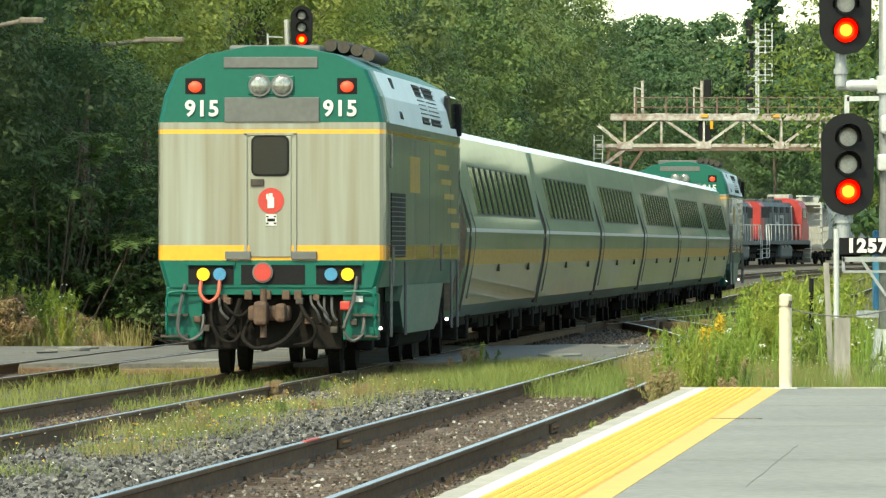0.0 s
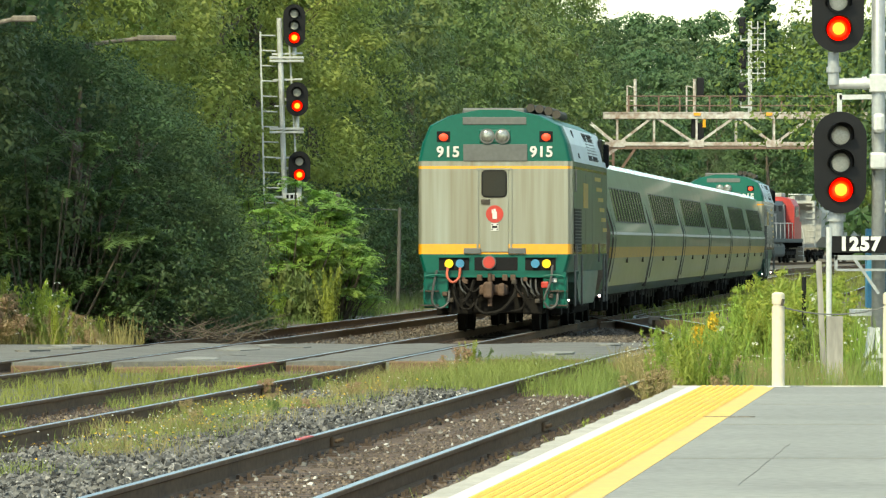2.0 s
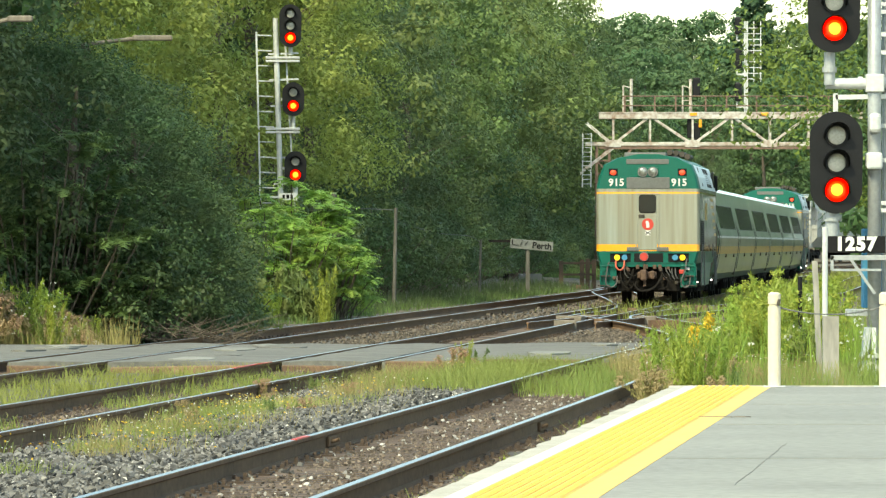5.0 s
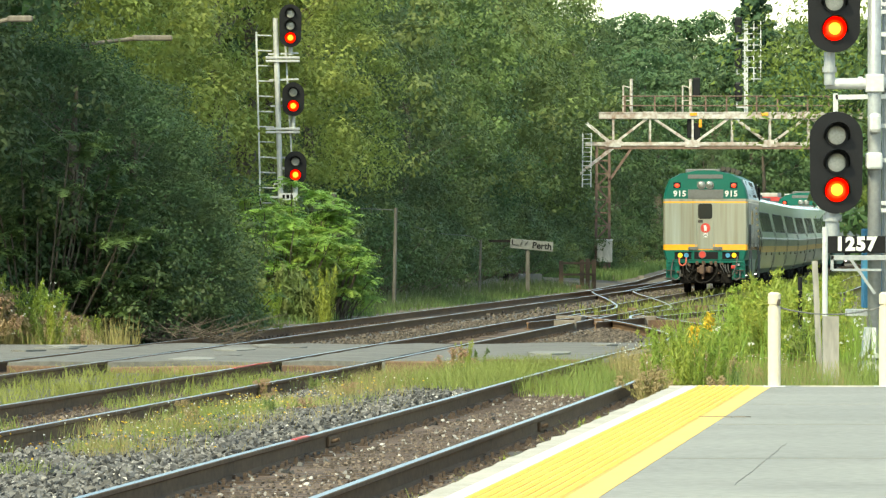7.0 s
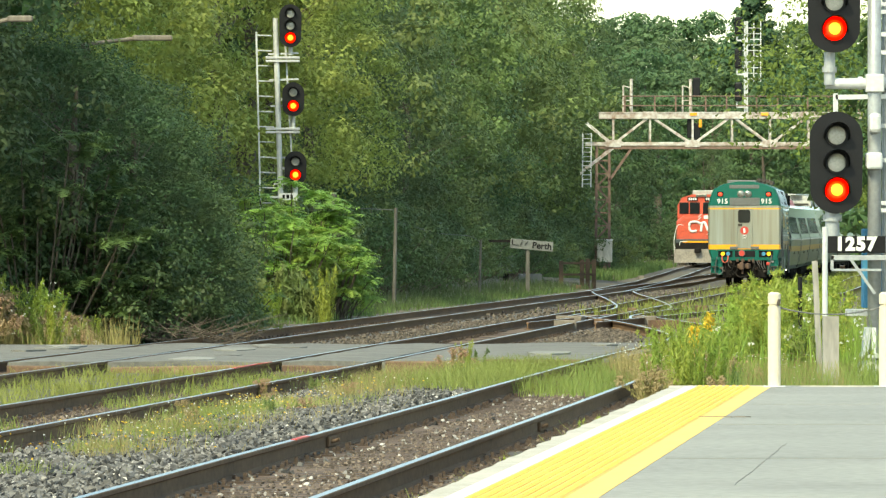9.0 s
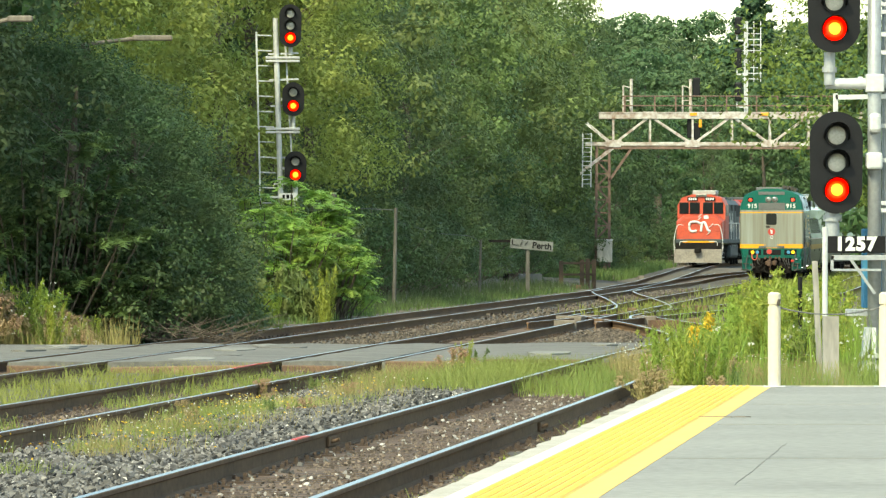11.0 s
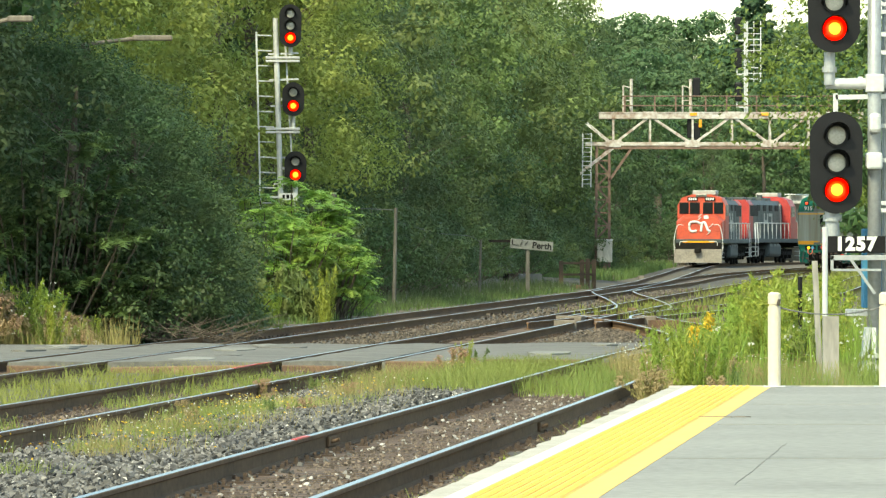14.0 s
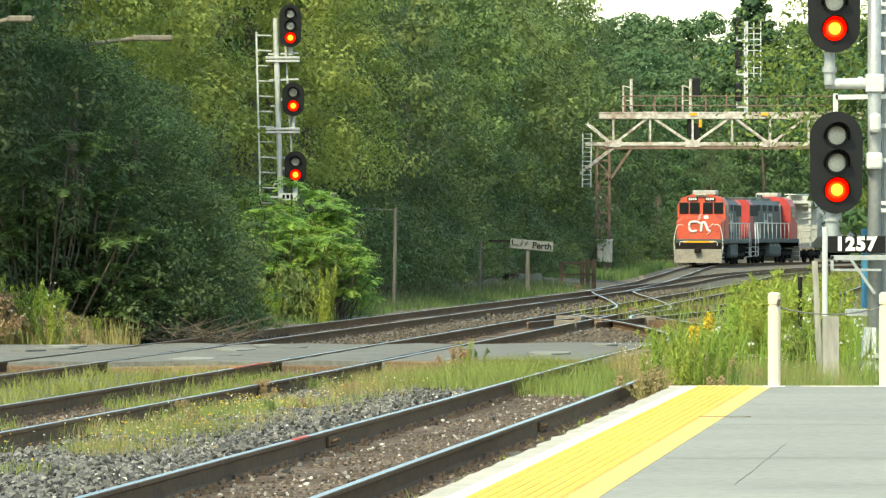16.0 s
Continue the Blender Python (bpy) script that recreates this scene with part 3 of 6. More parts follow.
def passenger_loco():
    t = thing("diesel_locomotive", "teal, grey and yellow diesel passenger locomotive coupled to coaches", "locomotive", group="passenger train")
    L = 8.6
    st = [(-L, 0.945), (-L + 0.05, 0.975), (-L + 0.16, 0.994), (-L + 0.34, 1.0), (-L + 0.75, 1.0), (-3, 1.0), (3, 1.0), (6.6, 1.0), (7.4, 0.98), (L - 0.2, 0.86), (L, 0.74)]

    def band(y, j):
        if j in (1, 3):
            return 1
        if j in (2, 4):
            return 2
        if j == 0:
            return 0
        # Upper slope: sky sheen put into a pale colour.
        if j in (5, 6) and -L + 0.7 < y < 6.5:
            return 3
        return 0

    part("body", shell(LOCO_HALF, st, band), ["teal", "gold", "body_grey", "sky_sheen_panel"], t, "grey body with teal ends and yellow stripes")
    f = -L
    P = lambda name, bm, m, lab="", par=t: part(name, bm, m, par, lab)
    # rear end: door, window, lamps, grilles
    door = P("door", B(-0.29, 0.27, f - 0.018, f + 0.05, 1.56, 3.17, bev=0.012), "body_grey", "grey end door")
    bm = bmesh.new()
    for x in (-0.34, 0.32):
        box(bm, x - 0.018, x + 0.018, f - 0.03, f + 0.02, 1.56, 3.2)
    box(bm, -0.36, 0.34, f - 0.03, f + 0.02, 3.18, 3.21)
    P("door_frame", bm, "body_grey")
    P("window", loft(rounded(-0.235, 0.215, 2.66, 3.15, 0.07, f - 0.034, f + 0.01)), "dark_glass", "dark rounded window", door)
    bm = loft(rounded(-0.262, 0.242, 2.633, 3.177, 0.09, f - 0.029, f + 0.005))
    P("window_seal", bm, "black", "", door)
    P("handle", B(-0.27, -0.09, f - 0.05, f, 2.50, 2.60, bev=0.015), "grime", "dark latch", door)
    bm = bmesh.new()
    bar(bm, (0.0, f - 0.03, 2.31), (0.0, f, 2.31), 0.172, 32)
    P("warning_disc", bm, "red_paint", "red disc with a white bottle sign", door)
    bm = B(-0.045, 0.045, f - 0.042, f - 0.02, 2.21, 2.36, bev=0.008)
    box(bm, -0.022, 0.022, f - 0.042, f - 0.02, 2.36, 2.41)
    box(bm, -0.06, -0.03, f - 0.042, f - 0.02, 2.33, 2.40)
    P("sign_mark", bm, "white", "", door)
    P("square_sign", B(-0.07, 0.075, f - 0.03, f, 1.98, 2.13), "white", "white and black square", door)
    bm = bmesh.new()
    for s in (-1, 1):
        box(bm, 0.0025 + s * 0.05 - 0.017, 0.0025 + s * 0.05 + 0.017, f - 0.036, f - 0.02, 2.0, 2.02)
        box(bm, 0.0025 + s * 0.05 - 0.017, 0.0025 + s * 0.05 + 0.017, f - 0.036, f - 0.02, 2.09, 2.11)
    box(bm, -0.05, 0.055, f - 0.036, f - 0.02, 2.035, 2.075)
    P("sign_mark", bm, "black", "", door)
    fu = f + 0.012
    P("upper_panel", B(-0.63, 0.62, fu - 0.03, fu + 0.1, 4.07, 4.215, bev=0.008), "plate_grey", "dark grey panel")
    P("lower_panel", B(-0.62, 0.64, f - 0.022, f + 0.05, 3.352, 3.68, bev=0.008), "plate_grey", "dark grey panel")
    P("lamp_plate", B(-0.31, 0.31, f - 0.02, f + 0.06, 3.71, 3.97, bev=0.02), "teal")
    for x in (-0.15, 0.15):
        bm = bmesh.new()
        bar(bm, (x, f - 0.05, 3.84), (x, f + 0.02, 3.84), 0.15, 24)
        r = P("headlight_ring", bm, "plate_grey", "dark metal ring")
        bm = bmesh.new()
        bmesh.ops.create_uvsphere(bm, u_segments=20, v_segments=10, radius=0.125, matrix=Matrix.Translation((x, f - 0.045, 3.84)) @ Matrix.Diagonal((1, 0.3, 1, 1)))
        part("headlight", bm, "head_lamp", t, "clear round headlight", smooth=True)
    for x in (-1.01, 1.01):
        P("marker_housing", B(x - 0.135, x + 0.135, f - 0.005, f + 0.16, 3.72, 3.94, bev=0.01), "black")
        bm = bmesh.new()
        bmesh.ops.create_uvsphere(bm, u_segments=16, v_segments=8, radius=0.09, matrix=Matrix.Translation((x + 0.0, f - 0.01, 3.82)) @ Matrix.Diagonal((1, 0.4, 0.85, 1)))
        P("marker_lamp", bm, "marker_red", "red marker lamp")
        word("road_number", "915", 0.29, pose(x * 0.91, f - 0.012, 3.525), "white", t, depth=0.015, bold=0.008, space=1.08)
    for x in (-0.44, 0.44):
        P("step_pad", B(x - 0.17, x + 0.17, f - 0.05, f + 0.05, 1.53, 1.64, bev=0.01), "plate_grey")
    # receptacles under the yellow band
    for x in (-0.80, 0.90):
        P("receptacle_box", B(x - 0.30, x + 0.30, f - 0.012, f + 0.12, 1.20, 1.46), "black")
        P("box_rim", B(x - 0.32, x + 0.32, f - 0.06, f + 0.13, 1.455, 1.49), "teal")
    for x, m in ((-0.90, "lamp_yellow"), (-0.68, "blue"), (0.80, "blue"), (1.02, "lamp_yellow")):
        bm = bmesh.new()
        bar(bm, (x, f - 0.07, 1.335), (x, f + 0.08, 1.335), 0.085, 16)
        P("receptacle", bm, m)
    bm = bmesh.new()
    bar(bm, (-0.11, f - 0.05, 1.36), (-0.11, f + 0.05, 1.36), 0.138, 24)
    tail = P("tail_lamp", bm, "plate_grey", "round red lamp with a grey rim")
    bm = bmesh.new()
    bar(bm, (-0.11, f - 0.065, 1.36), (-0.11, f - 0.03, 1.36), 0.116, 24)
    P("lens", bm, "red_paint", "", tail)
    P("buffer_recess", B(-0.40, 0.45, f - 0.010, f + 0.12, 1.20, 1.46), "black")
    # pilot, coupler, hoses, steps
    bm = B(-1.40, 1.40, f + 0.02, f + 0.35, 1.06, 1.17, bev=0.01)
    box(bm, -1.40, -0.92, f + 0.05, f + 0.4, 0.46, 1.08, bev=0.02)
    box(bm, 0.95, 1.42, f + 0.05, f + 0.4, 0.46, 1.08, bev=0.02)
    P("end_beam", bm, "teal", "teal end beam with corner steps")
    for s in (-1, 1):
        for z in (0.5, 0.78):
            P("step", B(s * 1.27 - 0.19, s * 1.27 + 0.17, f - 0.08, f + 0.2, z, z + 0.03), "grime")
    bm = B(-0.95, 0.98, f + 0.2, f + 0.4, 0.36, 1.1, bev=0.03)
    box(bm, -0.9, -0.45, f + 0.1, f + 0.3, 0.34, 0.66, bev=0.03)
    box(bm, 0.55, 0.95, f + 0.1, f + 0.3, 0.34, 0.66, bev=0.03)
    P("pilot", bm, "under", "grimy steel pilot plate")
    bm = B(-0.30, 0.26, f - 0.12, f + 0.3, 0.72, 0.92, bev=0.04)
    box(bm, -0.20, -0.02, f - 0.42, f - 0.05, 0.66, 0.98, bev=0.05)
    box(bm, 0.08, 0.22, f - 0.36, f - 0.05, 0.70, 0.95, bev=0.05)
    bar(bm, (-0.08, f - 0.25, 0.50), (-0.08, f - 0.25, 1.14), 0.045, 10)
    for x in (-0.3, -0.05, 0.2, 0.36):
        box(bm, x - 0.05, x + 0.05, f - 0.06, f + 0.1, 1.0, 1.12, bev=0.01)
    P("coupler", bm, "rusty", "rusty knuckle coupler")
    hoses = [([(-1.14, f, 1.2), (-1.2, f - 0.10, 0.9), (-1.22, f - 0.14, 0.58), (-1.08, f - 0.12, 0.46), (-0.92, f - 0.08, 0.56), (-0.9, f, 0.8)], 0.026, "hose_grey"),
             ([(-0.92, f - 0.04, 1.28), (-0.93, f - 0.12, 1.08), (-0.82, f - 0.15, 0.97), (-0.70, f - 0.12, 1.06), (-0.68, f - 0.04, 1.28)], 0.026, "hose_red"),
             ([(1.14, f, 1.3), (1.10, f - 0.1, 0.98), (0.98, f - 0.14, 0.62), (1.08, f - 0.13, 0.46), (1.22, f - 0.1, 0.54), (1.24, f, 0.82)], 0.026, "hose_grey"),
             ([(0.42, f + 0.1, 0.86), (0.38, f - 0.12, 0.70), (0.2, f - 0.2, 0.46), (-0.02, f - 0.24, 0.36), (-0.1, f - 0.2, 0.36)], 0.04, "under"),
             ([(-0.42, f + 0.1, 1.0), (-0.5, f - 0.1, 0.72), (-0.6, f - 0.12, 0.55), (-0.52, f + 0.05, 0.46)], 0.035, "under"),
             ([(-0.30, f + 0.1, 0.72), (-0.36, f - 0.15, 0.50), (-0.2, f - 0.25, 0.36), (-0.02, f - 0.26, 0.38)], 0.03, "under"),
             ([(0.7, f + 0.1, 1.04), (0.72, f - 0.06, 0.8), (0.8, f - 0.06, 0.7)], 0.02, "hose_grey"),
             ([(0.8, f + 0.1, 1.04), (0.82, f - 0.06, 0.82), (0.88, f - 0.06, 0.72)], 0.02, "hose_grey"),
             ([(-0.62, f + 0.1, 1.12), (-0.60, f - 0.08, 0.92), (-0.42, f - 0.12, 0.78), (-0.30, f - 0.05, 0.86)], 0.022, "under"),
             ([(0.34, f + 0.1, 1.10), (0.44, f - 0.10, 0.84), (0.60, f - 0.12, 0.62), (0.52, f - 0.06, 0.44), (0.30, f - 0.1, 0.40)], 0.026, "under"),
             ([(0.52, f + 0.1, 1.12), (0.54, f - 0.05, 0.96), (0.62, f - 0.07, 0.84), (0.66, f, 0.70)], 0.018, "hose_grey"),
             ([(0.60, f + 0.1, 1.12), (0.64, f - 0.05, 0.94), (0.74, f - 0.07, 0.82), (0.78, f, 0.66)], 0.018, "hose_grey"),
             ([(-0.80, f + 0.1, 0.98), (-0.78, f - 0.1, 0.70), (-0.66, f - 0.12, 0.48), (-0.50, f - 0.1, 0.44), (-0.40, f, 0.56)], 0.024, "under"),
             ([(-0.7, f + 0.1, 1.04), (-0.66, f - 0.06, 0.85), (-0.56, f - 0.06, 0.74)], 0.02, "hose_grey")]
    for pts, r, m in hoses:
        P("hose", hose(bmesh.new(), pts, r), m, "hanging rubber hose")
    for s in (-1, 1):
        bm = bmesh.new()
        hose(bm, [(s * 1.36, f - 0.04, 0.52), (s * 1.38, f - 0.1, 0.6), (s * 1.38, f - 0.1, 1.0), (s * 1.3, f - 0.1, 1.1), (s * 0.98, f - 0.06, 1.1)], 0.018)
        P("grab_rail", bm, "teal")
    for x, z, m in ((-0.98, 0.74, "rusty"), (-0.86, 0.62, "grime"), (0.50, 0.72, "rusty"), (0.84, 0.60, "grime"), (1.10, 0.70, "grime"), (-0.58, 0.98, "rusty"), (0.38, 0.98, "grime")):
        P("hose_fitting", B(x - 0.05, x + 0.05, f - 0.07, f + 0.22, z - 0.045, z + 0.045, bev=0.015), m)
    for x in (-0.62, 0.60):
        P("air_valve", bar(bmesh.new(), (x, f - 0.04, 1.03), (x, f + 0.2, 1.03), 0.045, 10), "rusty")
    bm = B(0.92, 1.06, f - 0.08, f + 0.05, 0.86, 0.98, bev=0.02)
    P("valve", bm, "red_paint")
    bm = B(1.12, 1.22, f - 0.02, f + 0.06, 0.97, 1.05)
    P("small_plate", bm, "white")
    # right and left flanks
    for s in (1, -1):
        X = 1.525 * s
        o = 0.03 * s
        bx = lambda a, b, c, d, e: (min(a, b), max(a, b), c, d, *e)
        g = P("side_grille", B(*bx(X - o, X + o * 0.4, f + 0.9, f + 3.6, (1.56, 2.42))), "black", "black louvred grille")
        for i in range(13):
            P("louvre", B(*bx(X, X + o * 0.55, f + 0.9, f + 3.6, (1.58 + i * 0.065, 1.592 + i * 0.065))), "plate_grey", "", g)
        for y in (f + 0.40, f + 5.6, f + 8.6, 4.6, 6.4):
            P("panel_seam", B(*bx(X - o, X + o * 0.15, y, y + 0.035, (1.54, 3.3))), "plate_grey")
        for y, z0, z1 in ((f + 0.3, 2.75, 3.2), (f + 0.55, 1.2, 1.7), (f + 10.3, 1.35, 1.75)) if s > 0 else ():
            P("handrail", bar(bmesh.new(), (X + o * 2, y, z0), (X + o * 2, y, z1), 0.02), "plate_grey")
        # letters that cannot be read on the flank
        P("side_lettering", B(*bx(X, X + o * 0.15, f + 4.6, f + 6.6, (2.45, 2.95))), "gold_worn", "worn yellow lettering")
        for i in range(6):
            y = f + 9.6 + 0.75 * i
            P("side_lettering", B(*bx(X, X + o * 0.15, y, y + 2.6 - 0.15 * i, (3.03 - 0.21 * i, 3.11 - 0.21 * i))), "gold_worn", "worn yellow lettering")
        skirt = loft([[(X - d * s, y, z) for d, z in ((0.30, zb), (0.10, zb), (0.055, 1.17), (0.30, 1.17))] for y, zb in ((-4.6, 0.95), (-4.0, 0.60), (-3.2, 0.50), (2.4, 0.50), (3.3, 0.62), (3.8, 0.95))])
        P("side_skirt", skirt, "teal_dusty", "dusty teal skirt between the bogies")
        for y in (f + 0.55, f + 3.3, 4.4, 5.8) if s > 0 else ():
            P("handrail", bar(bmesh.new(), (X + o, y, 0.5), (X + o, y, 1.5), 0.022), "plate_grey")
        # upper slope: slits, louvres, cab window
        for y0, y1, m in ((-5.5, -5.0, "black"), (-1.0, 0.4, "black"), (0.9, 2.9, "black")):
            bm = bmesh.new()
            vs = [bm.verts.new(p) for p in ((s * (1.505 + 0.012), y0, 3.44), (s * (1.505 + 0.012), y1, 3.44), (s * (1.325 + 0.012), y1, 4.0), (s * (1.325 + 0.012), y0, 4.0),
                                            (s * 1.46, y0, 3.44), (s * 1.46, y1, 3.44), (s * 1.28, y1, 4.0), (s * 1.28, y0, 4.0))]
            for q in ((0, 1, 2, 3), (4, 5, 6, 7), (0, 1, 5, 4), (2, 3, 7, 6), (1, 2, 6, 5), (0, 3, 7, 4)):
                bm.faces.new([vs[k] for k in q])
            bmesh.ops.recalc_face_normals(bm, faces=bm.faces)
            P("roof_vent", bm, m)
        for y0, y1 in ((-1.0, 0.4), (0.9, 2.9)):
            for i in range(9):
                z = 3.47 + i * 0.062
                x = 1.52 - (z - 3.44) * 0.321
                P("louvre", beam(bmesh.new(), (s * (x + 0.008), y0, z), (s * (x + 0.008), y1, z), 0.02, 0.012), "plate_grey")
        P("cab_window", B(*bx(s * 1.40, s * 1.50, 5.0, 6.3, (3.40, 3.95)), bev=0.03), "dark_glass")
        P("mirror", B(*bx(s * 1.48, s * 1.58, 6.3, 6.5, (3.36, 3.86)), bev=0.03), "black", "dark folding mirror")
        if s < 0:
            continue
        # small lamps beside the bogies
        bm = bmesh.new()
        bmesh.ops.create_uvsphere(bm, u_segments=10, v_segments=6, radius=0.022, matrix=Matrix.Translation((s * 1.45, f + 0.1, 0.62)))
        P("side_lamp", bm, "spark", "small bright lamp")
        bm = bmesh.new()
        bmesh.ops.create_uvsphere(bm, u_segments=10, v_segments=6, radius=0.028, matrix=Matrix.Translation((s * 1.42, 5.4, 0.62)))
        P("side_lamp", bm, "spark", "small bright lamp")
    for i, (x, z) in enumerate(((0.52, 4.45), (0.70, 4.43), (0.88, 4.39), (1.04, 4.32))):
        bm = bmesh.new()
        bar(bm, (x, -5.2, z), (x, -2.4, z), 0.085, 16)
        P("exhaust_pipe", bm, "grime")
    P("roof_hatch", B(-0.8, 0.45, -6, 5, 4.2, 4.44, bev=0.04), "plate_grey")
    bogie(t, -5.6, (-1.38, 1.38), 0.51)
    bogie(t, 5.6, (-1.38, 1.38), 0.51)
    P("underframe", B(-1.2, 1.2, f + 0.4, L - 0.4, 0.75, 1.2), "under")
    P("fuel_tank", B(-1.3, 1.3, -3.2, 3.0, 0.30, 1.1, bev=0.12), "under")
    return t


COACH_HALF = [(1.22, 0.60), (1.42, 0.80), (1.545, 1.42), (1.575, 1.66), (1.59, 1.93), (1.59, 1.99), (1.53, 2.18), (1.335, 3.02), (1.245, 3.40), (1.10, 3.52), (0.45, 3.60)]


def coach():
    t = thing("passenger_coach", "grey streamlined railway coach with a yellow stripe and dark windows", "railway coach", group="passenger train")
    L = 10.72
    st = [(-L, 0.965), (-L + 0.35, 0.99), (-L + 0.7, 1.0), (-5, 1.0), (0, 1.0), (5, 1.0), (L - 0.7, 1.0), (L - 0.35, 0.99), (L, 0.965)]

    # Bands from 8 up take the sky-pale roof colour.
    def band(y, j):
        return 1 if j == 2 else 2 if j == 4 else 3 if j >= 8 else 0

    part("body", shell(COACH_HALF, st, band), ["steel_green_cast", "gold_worn", "white", "car_roof_sky"], t, "grey body tinted for mirrored trees, with yellow and white lines")
    for s in (1, -1):
        def slope(y0, y1, z0, z1, o, name, m, thick=0.05, parent=t):
            xz = lambda z: 1.53 + (1.335 - 1.53) * (z - 2.18) / (3.02 - 2.18)
            bm = bmesh.new()
            q = [(s * (xz(z) + d), y, z) for d in (o, o - thick) for y, z in ((y0, z0), (y1, z0), (y1, z1), (y0, z1))]
            vs = [bm.verts.new(p) for p in q]
            for k in ((0, 1, 2, 3), (4, 5, 6, 7), (0, 1, 5, 4), (2, 3, 7, 6), (1, 2, 6, 5), (0, 3, 7, 4)):
                bm.faces.new([vs[i] for i in k])
            bmesh.ops.recalc_face_normals(bm, faces=bm.faces)
            return part(name, bm, m, parent)

        slope(-8.3, 8.3, 2.20, 2.98, 0.004, "window_band", "plate_grey")
        for i in range(11):
            y = -8.25 + i * 1.5
            slope(y, y + 1.2, 2.23, 2.95, 0.010, "window", "tinted_glass")
            slope(y + 1.2, y + 1.5, 2.22, 2.96, 0.019, "window_post", "black")
        X = 1.59 * s
        for y in (-L + 0.75, L - 0.75):
            bm = bmesh.new()
            hose(bm, [(s * 1.45, y, 0.9), (s * 1.55, y, 1.45), (s * 1.59, y, 1.95), (s * 1.50, y, 2.3), (s * 1.25, y, 3.25)], 0.012, 4)
            part("door_seam", bm, "plate_grey", t)
        for y in (-L + 0.12, L - 0.12):
            bm = bmesh.new()
            hose(bm, [(s * 1.36, y, 0.7), (s * 1.50, y, 1.45), (s * 1.54, y, 1.95), (s * 1.46, y, 2.3), (s * 1.15, y, 3.3)], 0.038, 6)
            part("end_rail", bm, "grime", t)
        for y in (-3.2, 5.6):
            part("side_lamp", bar(bmesh.new(), (s * 1.50, y, 1.36), (s * 1.57, y, 1.36), 0.06, 10), "grime", t)
        part("roof_fitting", B(s * 0.95 - 0.1, s * 0.95 + 0.1, -L + 0.4, -L + 1.0, 3.46, 3.55, bev=0.02), "plate_grey", t)
        part("roof_fitting", B(s * 0.95 - 0.1, s * 0.95 + 0.1, L - 1.0, L - 0.4, 3.46, 3.55, bev=0.02), "plate_grey", t)
    for e in (-1, 1):
        part("end_diaphragm", loft([ring([(1.24, 0.72), (1.47, 1.42), (1.51, 1.95), (1.27, 3.0), (1.10, 3.38)], e * y) for y in (L - 0.02, L + 0.10)]), "dust_brown", t, "dusty brown rubber end diaphragm")
    part("gangway", B(-0.75, 0.75, -L - 0.32, -L + 0.1, 1.0, 3.15, bev=0.06), "dust_brown", t, "dusty folding gangway")
    part("gangway", B(-0.75, 0.75, L - 0.1, L + 0.18, 1.0, 3.15, bev=0.06), "black", t)
    rng = random.Random(4)
    for i in range(9):
        y = -7 + i * 1.65
        part("underfloor_box", B(-1.05, 1.05, y, y + rng.uniform(0.7, 1.5), 0.32 + rng.uniform(0, 0.15), 0.72, bev=0.03), "under", t)
    part("underframe", B(-1.15, 1.15, -L + 0.3, L - 0.3, 0.55, 0.9), "under", t)
    bogie(t, -7.6, (-1.3, 1.3), 0.44)
    bogie(t, 7.6, (-1.3, 1.3), 0.44)
    return t


loco_a = passenger_loco()
coach_a = coach()
TRAIN = [(loco_a, 8.6)]
back = 17.45
for i in range(6):
    c = coach_a if i == 0 else copy_thing(coach_a, pose(0, 0, 0))
    if i == 5:
        bm = bmesh.new()
        bar(bm, (0.3, 0.5, 3.5), (0.3, 0.5, 3.72), 0.07, 10)
        bmesh.ops.create_uvsphere(bm, u_segments=12, v_segments=8, radius=0.13, matrix=Matrix.Translation((0.3, 0.5, 3.80)))
        part("antenna_dome", bm, "white", coach_a, "white dome on the roof", smooth=True)
    TRAIN.append((c, back + 10.72))
    back += 21.75
TRAIN.append((copy_thing(loco_a, pose(0, 0, 0)), back + 8.6))


def train_d(t):
    """Distance of the train's tail from the camera along the track."""
    return lerp(t, ((0, 108.6), (8, 318.5), (9, 343), (11.5, 402), (12.5, 425), (13, 436), (14, 458), (14.5, 469), (16, 502)))


def train_rows(offset):
    rows = []
    for i in range(0, 33):
        t = i * 0.5
        d = train_d(t) + offset
        a, b = d - 5.6, d + 5.6
        A, C = Vector((main_x(a), a, main_z(a))), Vector((main_x(b), b, main_z(b)))
        v = C - A
        mid = (A + C) / 2
        rows.append((t, pose(mid.x, mid.y, mid.z, math.degrees(math.atan2(v.z, v.y)), 0, -math.degrees(math.atan2(v.x, v.y)))))
    return rows
